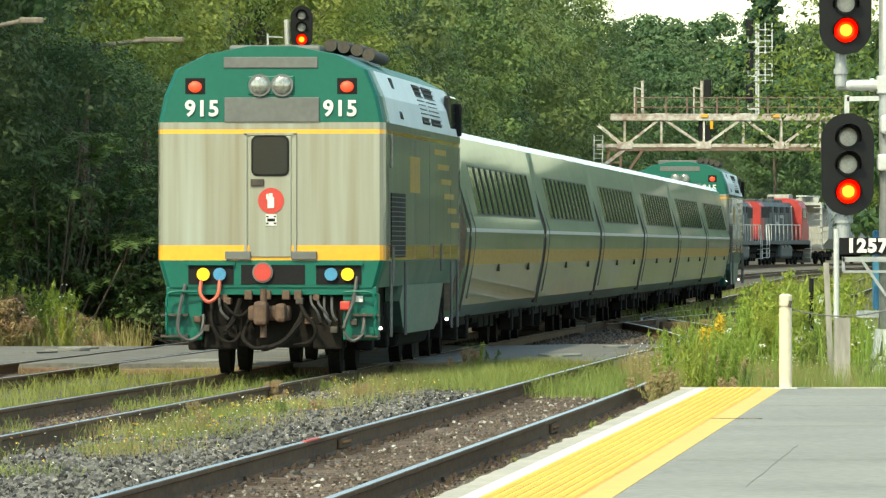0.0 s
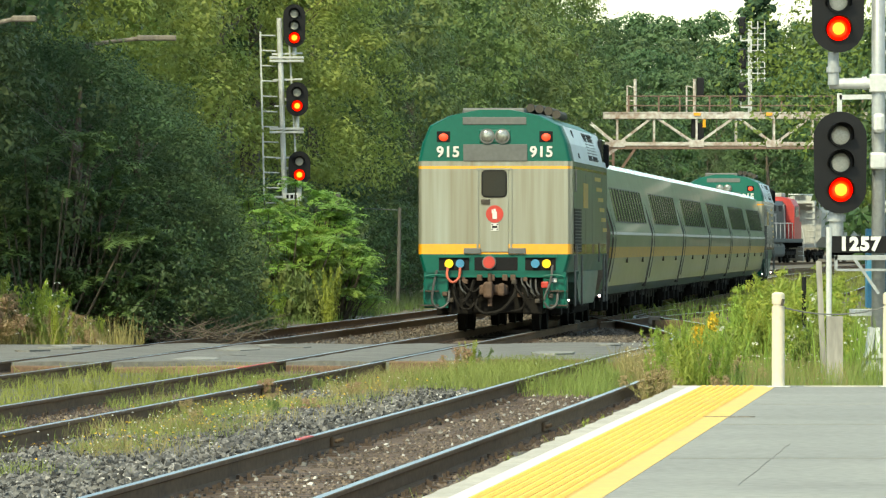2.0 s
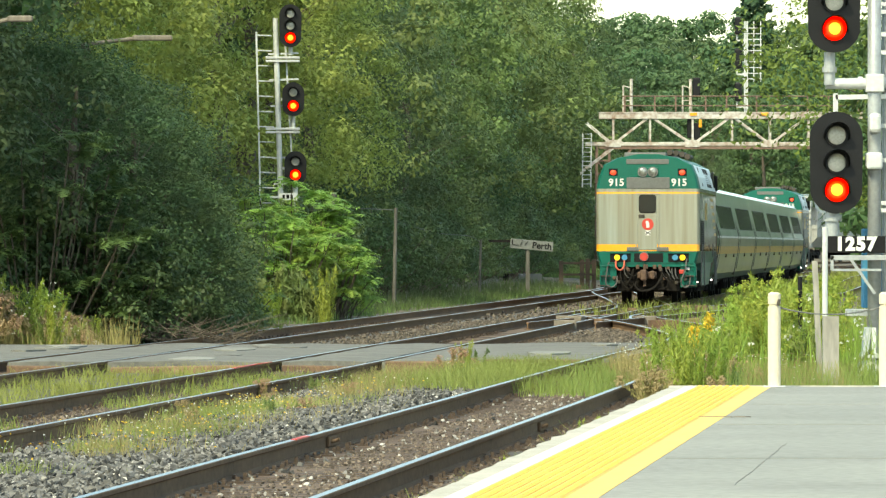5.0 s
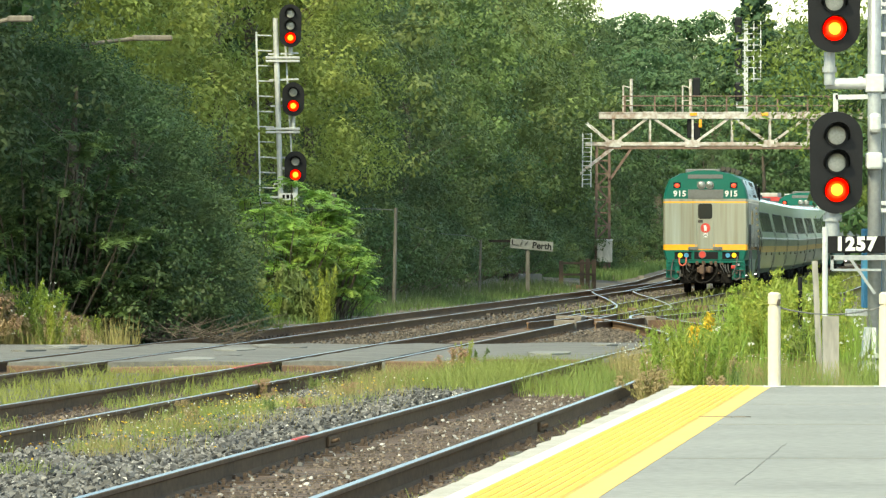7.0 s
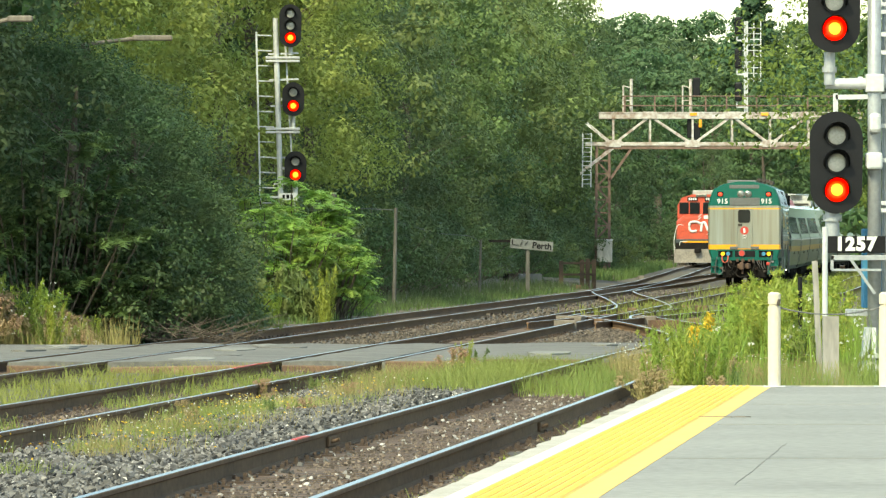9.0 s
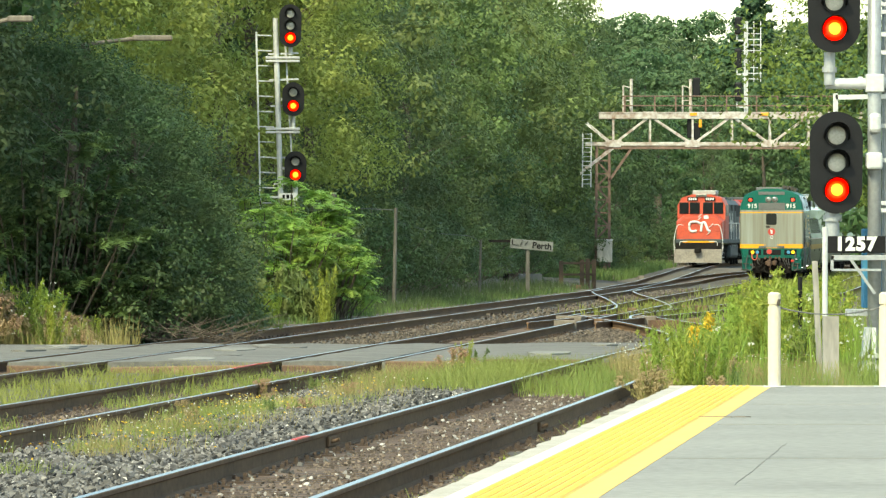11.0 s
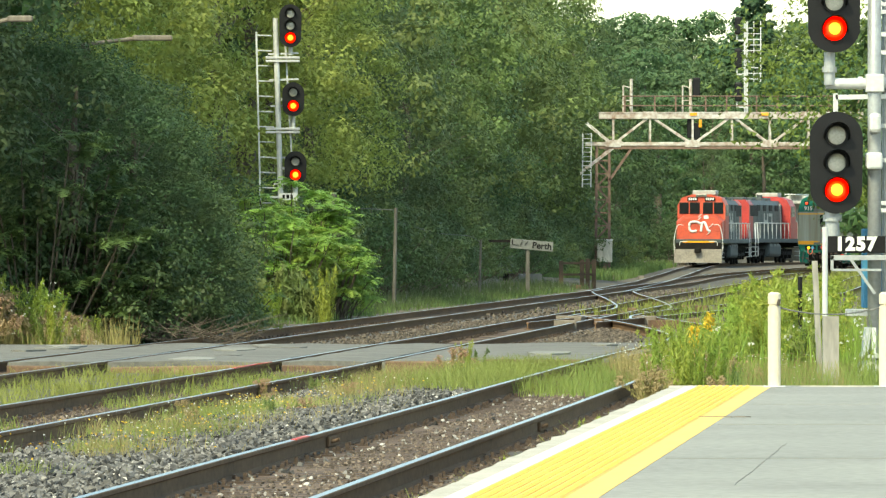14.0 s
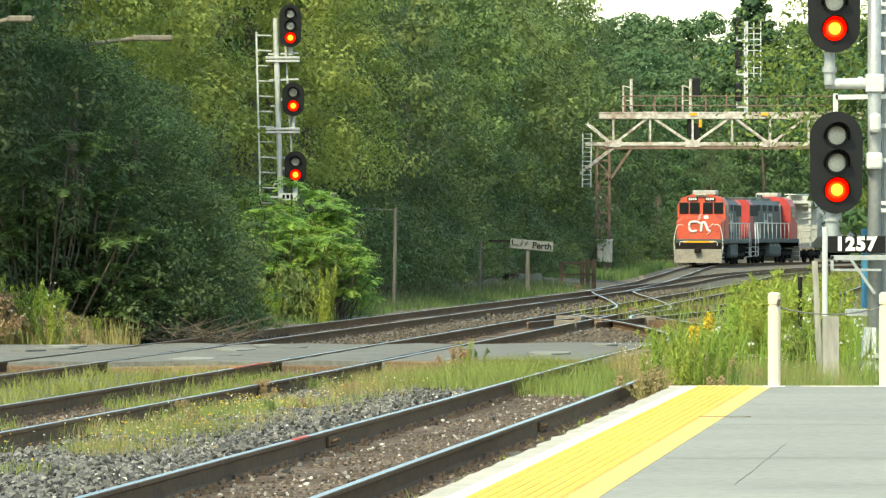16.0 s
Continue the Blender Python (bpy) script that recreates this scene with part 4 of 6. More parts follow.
# ---------- signals ----------
def signal_head(parent, m, w=0.64, h=1.42, lenses=3, hood=0.28):
    """Black oval target with three round lenses under hoods; the lowest glows red."""
    hd = thing("signal_head", "", "")
    hd.parent = parent
    hd.matrix_local = m
    R = w / 2

    def oval(r, y0, y1, hh, k=1.0):
        pts = []
        for i in range(24):
            a = 2 * math.pi * i / 24
            pts.append((math.cos(a) * r, math.sin(a) * r + (hh if math.sin(a) >= 0 else -hh)))
        return [[(x, y, z) for x, z in pts] for y in (y0, y1)]

    part("target", loft(oval(R, -0.01, 0.02, h / 2 - R)), "sig_black", hd, "black oval target")
    part("housing", loft(oval(R * 0.78, 0.02, 0.26, h / 2 - R)), "sig_black", hd)
    for i in range(lenses):
        z = ((lenses - 1) / 2 - i) * (0.335 if lenses == 3 else 0.37)
        on = i == lenses - 1
        bm = bmesh.new()
        bar(bm, (0, -0.05, z), (0, 0.0, z), 0.135, 28)
        rim = part("lens_rim", bm, "sig_black", hd)
        bm = bmesh.new()
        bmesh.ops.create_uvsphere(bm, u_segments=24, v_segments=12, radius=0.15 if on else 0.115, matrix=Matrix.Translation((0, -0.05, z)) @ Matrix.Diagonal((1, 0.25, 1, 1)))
        part("lens", bm, "red_glow" if on else "lens_off", hd, "glowing red lens widened for its halo" if on else "dark grey lens", smooth=True)
        # Nested emissive shells added to step the lamp's halo from red to amber.
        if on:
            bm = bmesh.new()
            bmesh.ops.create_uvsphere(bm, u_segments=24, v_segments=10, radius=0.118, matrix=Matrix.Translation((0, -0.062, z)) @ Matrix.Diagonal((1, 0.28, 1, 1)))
            part("halo_shell", bm, "orange_glow", hd, "orange shell added for the lamp's halo", smooth=True)
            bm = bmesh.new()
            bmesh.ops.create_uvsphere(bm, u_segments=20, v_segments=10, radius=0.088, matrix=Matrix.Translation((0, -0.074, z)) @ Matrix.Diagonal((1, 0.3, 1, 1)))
            part("core_shell", bm, "amber_core", hd, "amber shell added for the lamp's bright centre", smooth=True)
        bm = bmesh.new()                     # hood: an open half tube
        n = 18
        for r, flip in ((0.15, 1), (0.162, -1)):
            a0 = [bm.verts.new((math.cos(a) * r, -0.01, z + math.sin(a) * r)) for a in np.linspace(-0.35, math.pi + 0.35, n)]
            a1 = [bm.verts.new((math.cos(a) * r, -0.01 - hood * (0.35 + 0.65 * max(0, math.sin(a))), z + math.sin(a) * r)) for a in np.linspace(-0.35, math.pi + 0.35, n)]
            for j in range(n - 1):
                bm.faces.new((a0[j], a0[j + 1], a1[j + 1], a1[j])[::flip])
        part("hood", bm, "sig_black", hd)
    return hd


def near_signal():
    """Signal mast beside the platform end, two heads on an outrigger."""
    d, s = 101.0, 143.56
    t = thing("signal_mast", "galvanized signal mast with two black heads showing red", "railway signal", pose(5.42, d, 0))
    zz = lambda y: 1.7 - (y - 434) / s
    xx = lambda x: (x - 784) / s - 5.42
    bm = bmesh.new()
    bar(bm, (xx(1549), 0.2, -0.3), (xx(1549), 0.2, 7.0), 0.085, 20)
    part("mast", bm, "galv_dull", t, "grey steel tube", smooth=True)
    bm = bmesh.new()
    bar(bm, (xx(1571), 0.36, -0.3), (xx(1571), 0.36, 7.0), 0.055, 14)
    part("mast_brace", bm, "galv_dull", t)
    for y in (147, -190):
        bm = bmesh.new()
        bar(bm, (xx(1462), 0.2, zz(y + 1)), (xx(1600), 0.2, zz(y)), 0.068, 16)
        bar(bm, (xx(1520), 0.2, zz(y)), (xx(1528), 0.2, zz(y)), 0.082, 16)
        part("outrigger", bm, "galv", t, "grey steel arm")
        part("clamp", B(xx(1533), xx(1566), 0.08, 0.34, zz(y + 16), zz(y - 16), bev=0.015), "galv", t)
        bm = bmesh.new()
        beam(bm, (xx(1480), 0.2, zz(y + 25)), (xx(1600), 0.2, zz(y + 23)), 0.06)
        beam(bm, (xx(1480), 0.2, zz(y + 18)), (xx(1480), 0.2, zz(y + 56)), 0.06)
        part("bracket", bm, "galv", t)
    bm = bmesh.new()
    bar(bm, (xx(1474), 0.16, zz(430)), (xx(1474), 0.16, zz(370)), 0.088, 16)
    bar(bm, (xx(1474), 0.16, zz(392)), (xx(1474), 0.16, zz(380)), 0.115, 16)
    part("pole_sleeve", bm, "galv_dull", t)
    bm = bmesh.new()
    bar(bm, (xx(1469), 0.16, zz(150)), (xx(1469), 0.16, zz(92)), 0.07, 16)
    bar(bm, (xx(1469), 0.16, zz(128)), (xx(1469), 0.16, zz(118)), 0.09, 16)
    part("pole_sleeve", bm, "galv_dull", t)
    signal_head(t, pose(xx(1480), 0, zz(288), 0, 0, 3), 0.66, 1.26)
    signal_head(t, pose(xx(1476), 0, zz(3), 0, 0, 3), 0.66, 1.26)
    # number plate of the signal
    part("number_board", B(xx(1465), xx(1567), -0.03, 0.0, zz(448), zz(418), bev=0.006), "black", t, "black board with white digits")
    word("number_text", "1257", 0.225, pose(xx(1514), -0.04, zz(433)), "white", t, depth=0.006, bold=0.0125, space=1.16)
    bm = B(xx(1470), xx(1600), -0.02, 0.05, zz(461), zz(452), bev=0.004)
    box(bm, xx(1470), xx(1475), -0.02, 0.05, zz(478), zz(452))
    part("platform_step", bm, "galv_dull", t)
    bm = bmesh.new()
    beam(bm, (xx(1505), 0, zz(458)), (xx(1548), 0, zz(520)), 0.035)
    beam(bm, (xx(1472), 0, zz(478)), (xx(1560), 0, zz(478)), 0.03)
    part("strut", bm, "galv_dull", t)
    for y in (6, 20, 60, 92, 222, 283, 359, 372):
        bm = bmesh.new()
        beam(bm, (xx(1553), 0.2, zz(y)), (xx(1600), 0.2, zz(y + 2)), 0.05)
        part("ladder_rung", bm, "galv", t)
    bm = B(xx(1533), xx(1562), -0.02, 0.3, zz(300), zz(270), bev=0.03)
    part("junction_box", bm, "galv", t)
    bm = B(xx(1538), xx(1560), -0.02, 0.2, zz(236), zz(200), bev=0.05)
    part("junction_box", bm, "galv", t)
    # foot
    bm = bmesh.new()
    beam(bm, (xx(1536), 0, zz(580)), (xx(1520), -0.05, zz(684)), 0.07)
    beam(bm, (xx(1546), 0, zz(580)), (xx(1546), -0.05, zz(684)), 0.06)
    box(bm, xx(1522), xx(1600), -0.15, 0.3, zz(634), zz(626))
    box(bm, xx(1518), xx(1600), -0.2, 0.4, zz(656), zz(644))
    part("mast_foot", bm, "galv", t, "grey steel foot")
    part("mast_base", B(xx(1518), xx(1620), -0.2, 0.5, -0.6, zz(676), bev=0.02), "concrete", t)
    # blue equipment beside the foot
    c = thing("equipment_box", "blue steel box on a grey shelf beside the signal", "box", pose(5.42, d + 0.1, 0))
    part("box_body", B(xx(1530), xx(1590), 0.4, 0.75, zz(546), zz(405), bev=0.02), "blue", c)
    part("shelf", B(xx(1502), xx(1600), 0.35, 0.8, zz(560), zz(548), bev=0.005), "galv", c)
    part("shelf_leg", B(xx(1570), xx(1580), 0.5, 0.6, -0.4, zz(560)), "galv", c)


near_signal()


def far_signal():
    """Ladder mast with three heads beside the wooded bank."""
    d, s = 228.0, 63.6
    t = thing("signal_mast", "silver ladder signal mast with three heads showing red", "railway signal", pose((496 - 784) / s, d, 0))
    zz = lambda y: 1.7 - (y - 434) / s
    xx = lambda x: (x - 496) / s
    bm = bmesh.new()
    bar(bm, (xx(503), 0.1, -0.3), (xx(487), 0.1, zz(32)), 0.075, 14)
    part("mast", bm, "galv", t, "silver steel tube")
    for a, b in ((453, 466), (503, 528)):
        bm = bmesh.new()
        top = 56 if a == 453 else 52
        beam(bm, (xx(a), 0.35, zz(top)), (xx(b - 4), 0.35, zz(420)), 0.05)
        part("ladder_rail", bm, "galv", t)
    for i in range(14):
        y = 62 + i * 27
        bm = bmesh.new()
        bar(bm, (xx(453 + i * 0.8), 0.35, zz(y)), (xx(480 + i * 0.8), 0.35, zz(y + 1)), 0.02, 6)
        part("ladder_rung", bm, "galv", t)
    for i in range(6):
        bm = bmesh.new()
        y = 96 + i * 46
        beam(bm, (xx(474 + i * 2), 0.2, zz(y)), (xx(528), 0.2, zz(y - 2)), 0.05)
        part("cross_arm", bm, "galv", t)
    for y in (100, 106, 226, 232, 347):
        part("step_plate", B(xx(470), xx(530), 0.0, 0.5, zz(y + 4), zz(y), bev=0.004), "galv", t)
    for x, y, k in ((514, 46, 3), (519, 176, 2), (523, 298, 2)):
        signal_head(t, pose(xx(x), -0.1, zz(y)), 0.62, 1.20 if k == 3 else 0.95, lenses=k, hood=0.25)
        bm = bmesh.new()
        bar(bm, (xx(x), 0.1, zz(y + 30)), (xx(x), 0.1, zz(y + 52)), 0.06, 10)
        part("head_post", bm, "galv", t)
        bm = bmesh.new()
        beam(bm, (xx(x), 0.1, zz(y)), (xx(497), 0.1, zz(y)), 0.07)
        part("bracket", bm, "galv", t)
    part("number_board", B(xx(494), xx(526), -0.05, -0.02, zz(355), zz(342)), "white", t, "small white number board")
    for x0, x1 in ((500, 504), (507, 512), (514, 518)):
        part("number_bar", B(xx(x0), xx(x1), -0.06, -0.05, zz(352), zz(345)), "black", t)
    part("cabinet", B(xx(488), xx(516), 0.0, 0.3, zz(418), zz(396), bev=0.02), "galv", t)


far_signal()


# ---------- signal bridge over the tracks ----------
def signal_bridge():
    d, s = 453.0, 32.0
    t = thing("signal_bridge", "rusty pale steel truss signal bridge spanning the tracks", "signal bridge", pose(0, d, 0))
    zz = lambda y: 1.7 - (y - 434) / s
    xx = lambda x: (x - 784) / s
    x0, x1 = xx(1060), xx(1760)
    zt, zb = zz(206), zz(256)
    for yy in (-0.6, 0.6):
        part("top_chord", B(x0, x1, yy - 0.12, yy + 0.12, zt - 0.16, zt + 0.16, bev=0.02), "bridge_paint", t, "pale steel chord")
        part("bottom_chord", B(xx(1036), x1, yy - 0.1, yy + 0.1, zb - 0.08, zb + 0.12, bev=0.02), "bridge_paint", t)
        part("lower_flange", B(xx(1060), x1, yy - 0.1, yy + 0.1, zb - 0.26, zb - 0.12), "bridge_rust", t)
        xs = [1085, 1150, 1225, 1295, 1362, 1430, 1500, 1570, 1640, 1710, 1760]
        for i, x in enumerate(xs):
            bm = bmesh.new()
            beam(bm, (xx(x), yy, zb), (xx(x), yy, zt), 0.11)
            part("post", bm, "bridge_paint", t)
            if i < len(xs) - 1:
                bm = bmesh.new()
                up = i % 2 == 0
                beam(bm, (xx(x), yy, zb if up else zt), (xx(xs[i + 1]), yy, zt if up else zb), 0.13)
                part("diagonal", bm, "bridge_paint", t)
            part("gusset", B(xx(x) - 0.42, xx(x) + 0.42, yy - 0.14, yy + 0.14, (zb if i % 2 == 0 else zt) - 0.16, (zb if i % 2 == 0 else zt) + 0.24, bev=0.02), "bridge_paint", t)
    bm = bmesh.new()
    beam(bm, (xx(1037), -0.6, zz(218)), (xx(1090), -0.6, zz(262)), 0.18)
    beam(bm, (xx(1025), -0.6, zz(308)), (xx(1100), -0.6, zz(250)), 0.18)
    part("brace", bm, "bridge_paint", t)
    part("deck", B(x0, x1, -0.75, 0.75, zt + 0.16, zt + 0.22), "bridge_paint", t)
    # handrail
    for k, x in enumerate(range(1105, 1740, 45)):
        bm = bmesh.new()
        beam(bm, (xx(x + 8 * (k % 2)), -0.7, zt + 0.2), (xx(x + 8 * (k % 2)), -0.7, zz(170)), 0.09)
        part("rail_post", bm, "bridge_rust", t)
    for y in (171, 188):
        bm = bmesh.new()
        bar(bm, (xx(1100), -0.7, zz(y)), (x1, -0.7, zz(y)), 0.035, 6)
        part("handrail", bm, "bridge_rust", t)
    # tower of latticed legs
    for a, b in ((1052, 1054), (1074, 1078)):
        for yy in (-0.6, 0.6):
            bm = bmesh.new()
            beam(bm, (xx(a + 4), yy, zb), (xx(b), yy, zz(486)), 0.13)
            part("tower_leg", bm, "bridge_rust", t)
    for yy in (-0.6, 0.6):
        for i in range(9):
            ya, yb = 262 + i * 23, 262 + (i + 1) * 23
            bm = bmesh.new()
            l, r = (1056, 1077) if i % 2 else (1077, 1056)
            beam(bm, (xx(l), yy, zz(ya)), (xx(r), yy, zz(yb)), 0.08)
            beam(bm, (xx(1055), yy, zz(yb)), (xx(1077), yy, zz(yb)), 0.07)
            part("lattice_bar", bm, "bridge_rust", t)
        bm = bmesh.new()
        beam(bm, (xx(1078), yy, zz(320)), (xx(1118), yy, zz(262)), 0.13)
        part("knee_brace", bm, "bridge_rust", t)
    # cage ladder and small masts
    bm = bmesh.new()
    for x in (1031, 1046):
        beam(bm, (xx(x), -0.9, zz(236)), (xx(x - 1), -0.9, zz(332)), 0.07)
    for i in range(12):
        beam(bm, (xx(1031), -0.9, zz(238 + i * 8)), (xx(1046), -0.9, zz(238 + i * 8)), 0.04)
    part("ladder", bm, "galv", t)
    for x, y0 in ((1117, 140), (1222, 140)):
        bm = bmesh.new()
        bar(bm, (xx(x), 0, zt + 0.1), (xx(x), 0, zz(y0)), 0.09, 10)
        bar(bm, (xx(x - 14), 0, zz(206)), (xx(x - 14), 0, zz(152)), 0.05, 8)
        beam(bm, (xx(x - 14), 0, zz(152)), (xx(x), 0, zz(156)), 0.06)
        beam(bm, (xx(x - 14), 0, zz(178)), (xx(x), 0, zz(178)), 0.05)
        part("small_mast", bm, "bridge_paint", t)
    for x, y in ((1232, 152), (1222, 225), (1232, 232)):
        part("signal_back", B(xx(x) - 0.2, xx(x) + 0.2, -0.5, -0.2, zz(y + 20), zz(y - 14), bev=0.05), "sig_black", t)
    part("marker_plate", B(xx(1236), xx(1241), -0.72, -0.66, zz(226), zz(212)), "gold", t)
    for x in (1226, 1352):
        part("marker_plate", B(xx(x) - 0.2, xx(x) + 0.2, -0.80, -0.74, zt + 0.02, zt + 0.18), "gold", t)
    # tall ladder signal on the deck
    bm = bmesh.new()
    for x in (1318, 1322, 1334, 1346):
        beam(bm, (xx(x), 0, zz(206 if x < 1325 else 145)), (xx(x), 0, zz(38)), 0.10 if x < 1325 else 0.06)
    for i in range(10):
        beam(bm, (xx(1314), 0, zz(50 + i * 10)), (xx(1348), 0, zz(50 + i * 10)), 0.05)
    for y in (72, 132, 190):
        beam(bm, (xx(1304), 0, zz(y)), (xx(1322), 0, zz(y)), 0.09)
        beam(bm, (xx(1304), 0, zz(y)), (xx(1304), 0, zz(y - 12)), 0.09)
    part("signal_ladder", bm, "galv", t, "pale grey ladder mast")
    for y0, y1 in ((30, 62), (86, 122), (146, 180)):
        part("signal_back", B(xx(1300), xx(1313), -0.3, 0.1, zz(y1), zz(y0), bev=0.1), "sig_black", t)
    part("tower_base", B(xx(1048), xx(1084), -0.9, 0.9, -0.6, zz(484), bev=0.03), "bridge_rust", t)
    c = thing("equipment_cabinet", "pale metal cabinet at the foot of the signal bridge", "cabinet", pose(xx(1069), d - 1.5, 0))
    part("cabinet_body", B(-0.42, 0.42, -0.3, 0.3, 0.75, zz(426), bev=0.03), "freight_white", c)
    part("stand", B(-0.1, 0.1, -0.1, 0.1, -0.4, 0.75), "bridge_rust", c)
    part("cabinet_roof", B(-0.46, 0.46, -0.34, 0.34, zz(426), zz(424)), "galv", c)


signal_bridge()
# ---------- standing freight train ----------
def freight_loco(m, label, paint="orange"):
    t = thing("freight_locomotive", label, "locomotive", m, group="freight train")
    P = lambda name, bm, mt, lab="", par=t: part(name, bm, mt, par, lab)
    f = -9.9
    P("frame_deck", B(-1.5, 1.5, f + 0.3, 9.9, 1.35, 1.62, bev=0.03), "slate")
    # long hood
    P("long_hood", loft([[(x, y, z) for x, z in ((-0.95, 1.62), (0.95, 1.62), (0.95, 3.85), (0.7, 4.15), (-0.7, 4.15), (-0.95, 3.85))] for y in (f + 4.4, 9.0)]), "slate", "dark hood")
    for s in (-1, 1):
        for i in range(7):
            P("hood_door", B(s * 0.95 - 0.02, s * 0.95 + 0.02, f + 5.2 + i * 1.75, f + 6.7 + i * 1.75, 1.9, 3.5, bev=0.01), "slate")
        P("radiator_grille", B(s * 0.95 - 0.03, s * 0.95 + 0.03, 5.2, 8.6, 3.1, 3.8), "black")
        for y0, y1, za, zb in ((-1.0, -0.6, 2.1, 3.3), (-0.6, 0.6, 3.1, 3.3), (0.9, 1.3, 2.1, 3.3), (1.3, 2.3, 2.6, 2.85), (2.3, 2.7, 2.1, 3.3)):
            P("lettering", B(s * 0.95 - 0.035, s * 0.95 + 0.035, y0, y1, za, zb), "freight_white", "worn pale lettering")
    P("hood_end", loft([[(x, y, z) for x, z in ((-0.97, 1.62), (0.97, 1.62), (0.97, 3.86), (0.72, 4.17), (-0.72, 4.17), (-0.97, 3.86))] for y in (7.3, 9.03)]), paint, "red band round the hood end")
    P("hood_end_lamp", B(-0.3, 0.3, 9.0, 9.08, 3.7, 3.95, bev=0.02), "head_lamp")
    for s in (-1, 1):
        bm = bmesh.new()
        beam(bm, (s * 0.975, f + 4.9, 1.7), (s * 0.975, f + 5.6, 3.9), 0.05, 0.34)
        P("cab_stripe", bm, "freight_white", "white slanting stripe behind the cab")
        for i in range(4):
            P("hood_louvre", B(s * 0.96 - 0.03, s * 0.96 + 0.03, f + 6.4 + i * 2.6, f + 7.7 + i * 2.6, 3.45, 3.85, bev=0.01), "black")
        for i in range(3):
            P("underframe_tank", bar(bmesh.new(), (s * 1.15, -1.8 + i * 1.5, 1.15), (s * 1.15, -0.6 + i * 1.5, 1.15), 0.22, 12), "plate_grey")
    for y in (f + 6.5, f + 9, 3.2, 6.8):
        P("roof_fan", B(-0.5, 0.5, y, y + 1.4, 4.1, 4.35, bev=0.05), "slate")
    bm = bmesh.new()
    bar(bm, (0, f + 8.2, 4.15), (0, f + 8.2, 4.55), 0.2, 12)
    P("exhaust_pipe", bm, "slate")
    # cab and nose
    P("cab", loft([[(x, y, z) for x, z in ((-1.52, 1.62), (1.52, 1.62), (1.52, 3.75), (1.25, 4.25), (0.6, 4.45), (-0.6, 4.45), (-1.25, 4.25), (-1.52, 3.75))] for y in (f + 2.0, f + 4.4)]), paint, "wide cab")
    P("nose", loft([[(x, y, z) for x, z in ((-1.40 * k, 1.62), (1.40 * k, 1.62), (1.40 * k, zt - 0.35), (1.0 * k, zt), (-1.0 * k, zt), (-1.40 * k, zt - 0.35))] for y, k, zt in ((f + 0.55, 0.97, 2.95), (f + 0.75, 1.04, 3.05), (f + 2.05, 1.06, 3.2))]), paint, "sloping nose")
    for x0, x1 in ((-1.40, -0.80), (-0.74, -0.10), (0.10, 0.74), (0.80, 1.40)):
        P("windscreen", B(x0, x1, f + 1.95, f + 2.05, 3.22, 3.95, bev=0.03), "dark_glass", "dark windscreen")
    for s in (-1, 1):
        P("side_window", B(s * 1.5, s * 1.54, f + 2.5, f + 4.0, 3.1, 3.8) if s > 0 else B(s * 1.54, s * 1.5, f + 2.5, f + 4.0, 3.1, 3.8), "dark_glass")
        bm = bmesh.new()
        box(bm, s * 0.55 - 0.33, s * 0.55 + 0.33, f + 1.9, f + 2.05, 4.05, 4.28, bev=0.02)
        P("number_box", bm, "black")
        bm = bmesh.new()
        for i in range(4):
            box(bm, s * 0.55 - 0.25 + i * 0.135, s * 0.55 - 0.16 + i * 0.135, f + 1.88, f + 1.9, 4.09, 4.24)
        P("number_bars", bm, "white")
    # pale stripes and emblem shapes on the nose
    y = f + 0.53
    bm = bmesh.new()
    hose(bm, [(0.1, y, 2.6), (-0.2, y, 2.72), (-0.55, y, 2.66), (-0.62, y, 2.38), (-0.5, y, 2.12), (-0.15, y, 2.14)], 0.085)
    hose(bm, [(0.12, y, 2.1), (0.2, y, 2.6), (0.38, y, 2.64), (0.55, y, 2.2), (0.72, y, 2.12)], 0.085)
    P("emblem", bm, "white", "white painted emblem")
    for x0, z0, x1, z1 in ((0.5, 1.9, 0.75, 2.15), (0.62, 2.35, 0.9, 2.6), (-0.05, 3.0, 0.15, 3.2), (-0.05, 2.85, 0.12, 3.02)):
        bm = bmesh.new()
        beam(bm, (x0, y, z0), (x1, y, z1), 0.1, 0.04)
        P("nose_stripe", bm, "white")
    P("nose_patch", B(0.3, 0.6, y - 0.02, y + 0.02, 2.9, 3.12), "white")
    P("headlight", B(-0.35, 0.35, f + 1.88, f + 2.0, 4.3, 4.46, bev=0.02), "head_lamp")
    P("roof_hatch", B(-0.6, 0.9, f + 2.3, f + 4.0, 4.42, 4.72, bev=0.06), "freight_white")
    P("yellow_sill", B(-1.0, 1.0, f + 0.2, f + 0.3, 1.40, 1.50), "gold")
    P("pilot_plate", B(-1.45, 1.45, f + 0.15, f + 0.3, 1.0, 1.38, bev=0.02), "under")
    P("snow_plow", loft([[(x, yy, z) for x, z in ((-1.5, 0.12), (1.5, 0.12), (1.5, 0.98), (-1.5, 0.98))] for yy in (f - 0.15, f + 0.25)]), "plow", "dusty steel plough")
    P("coupler", B(-0.2, 0.2, f - 0.5, f + 0.2, 0.75, 1.05, bev=0.05), "under")
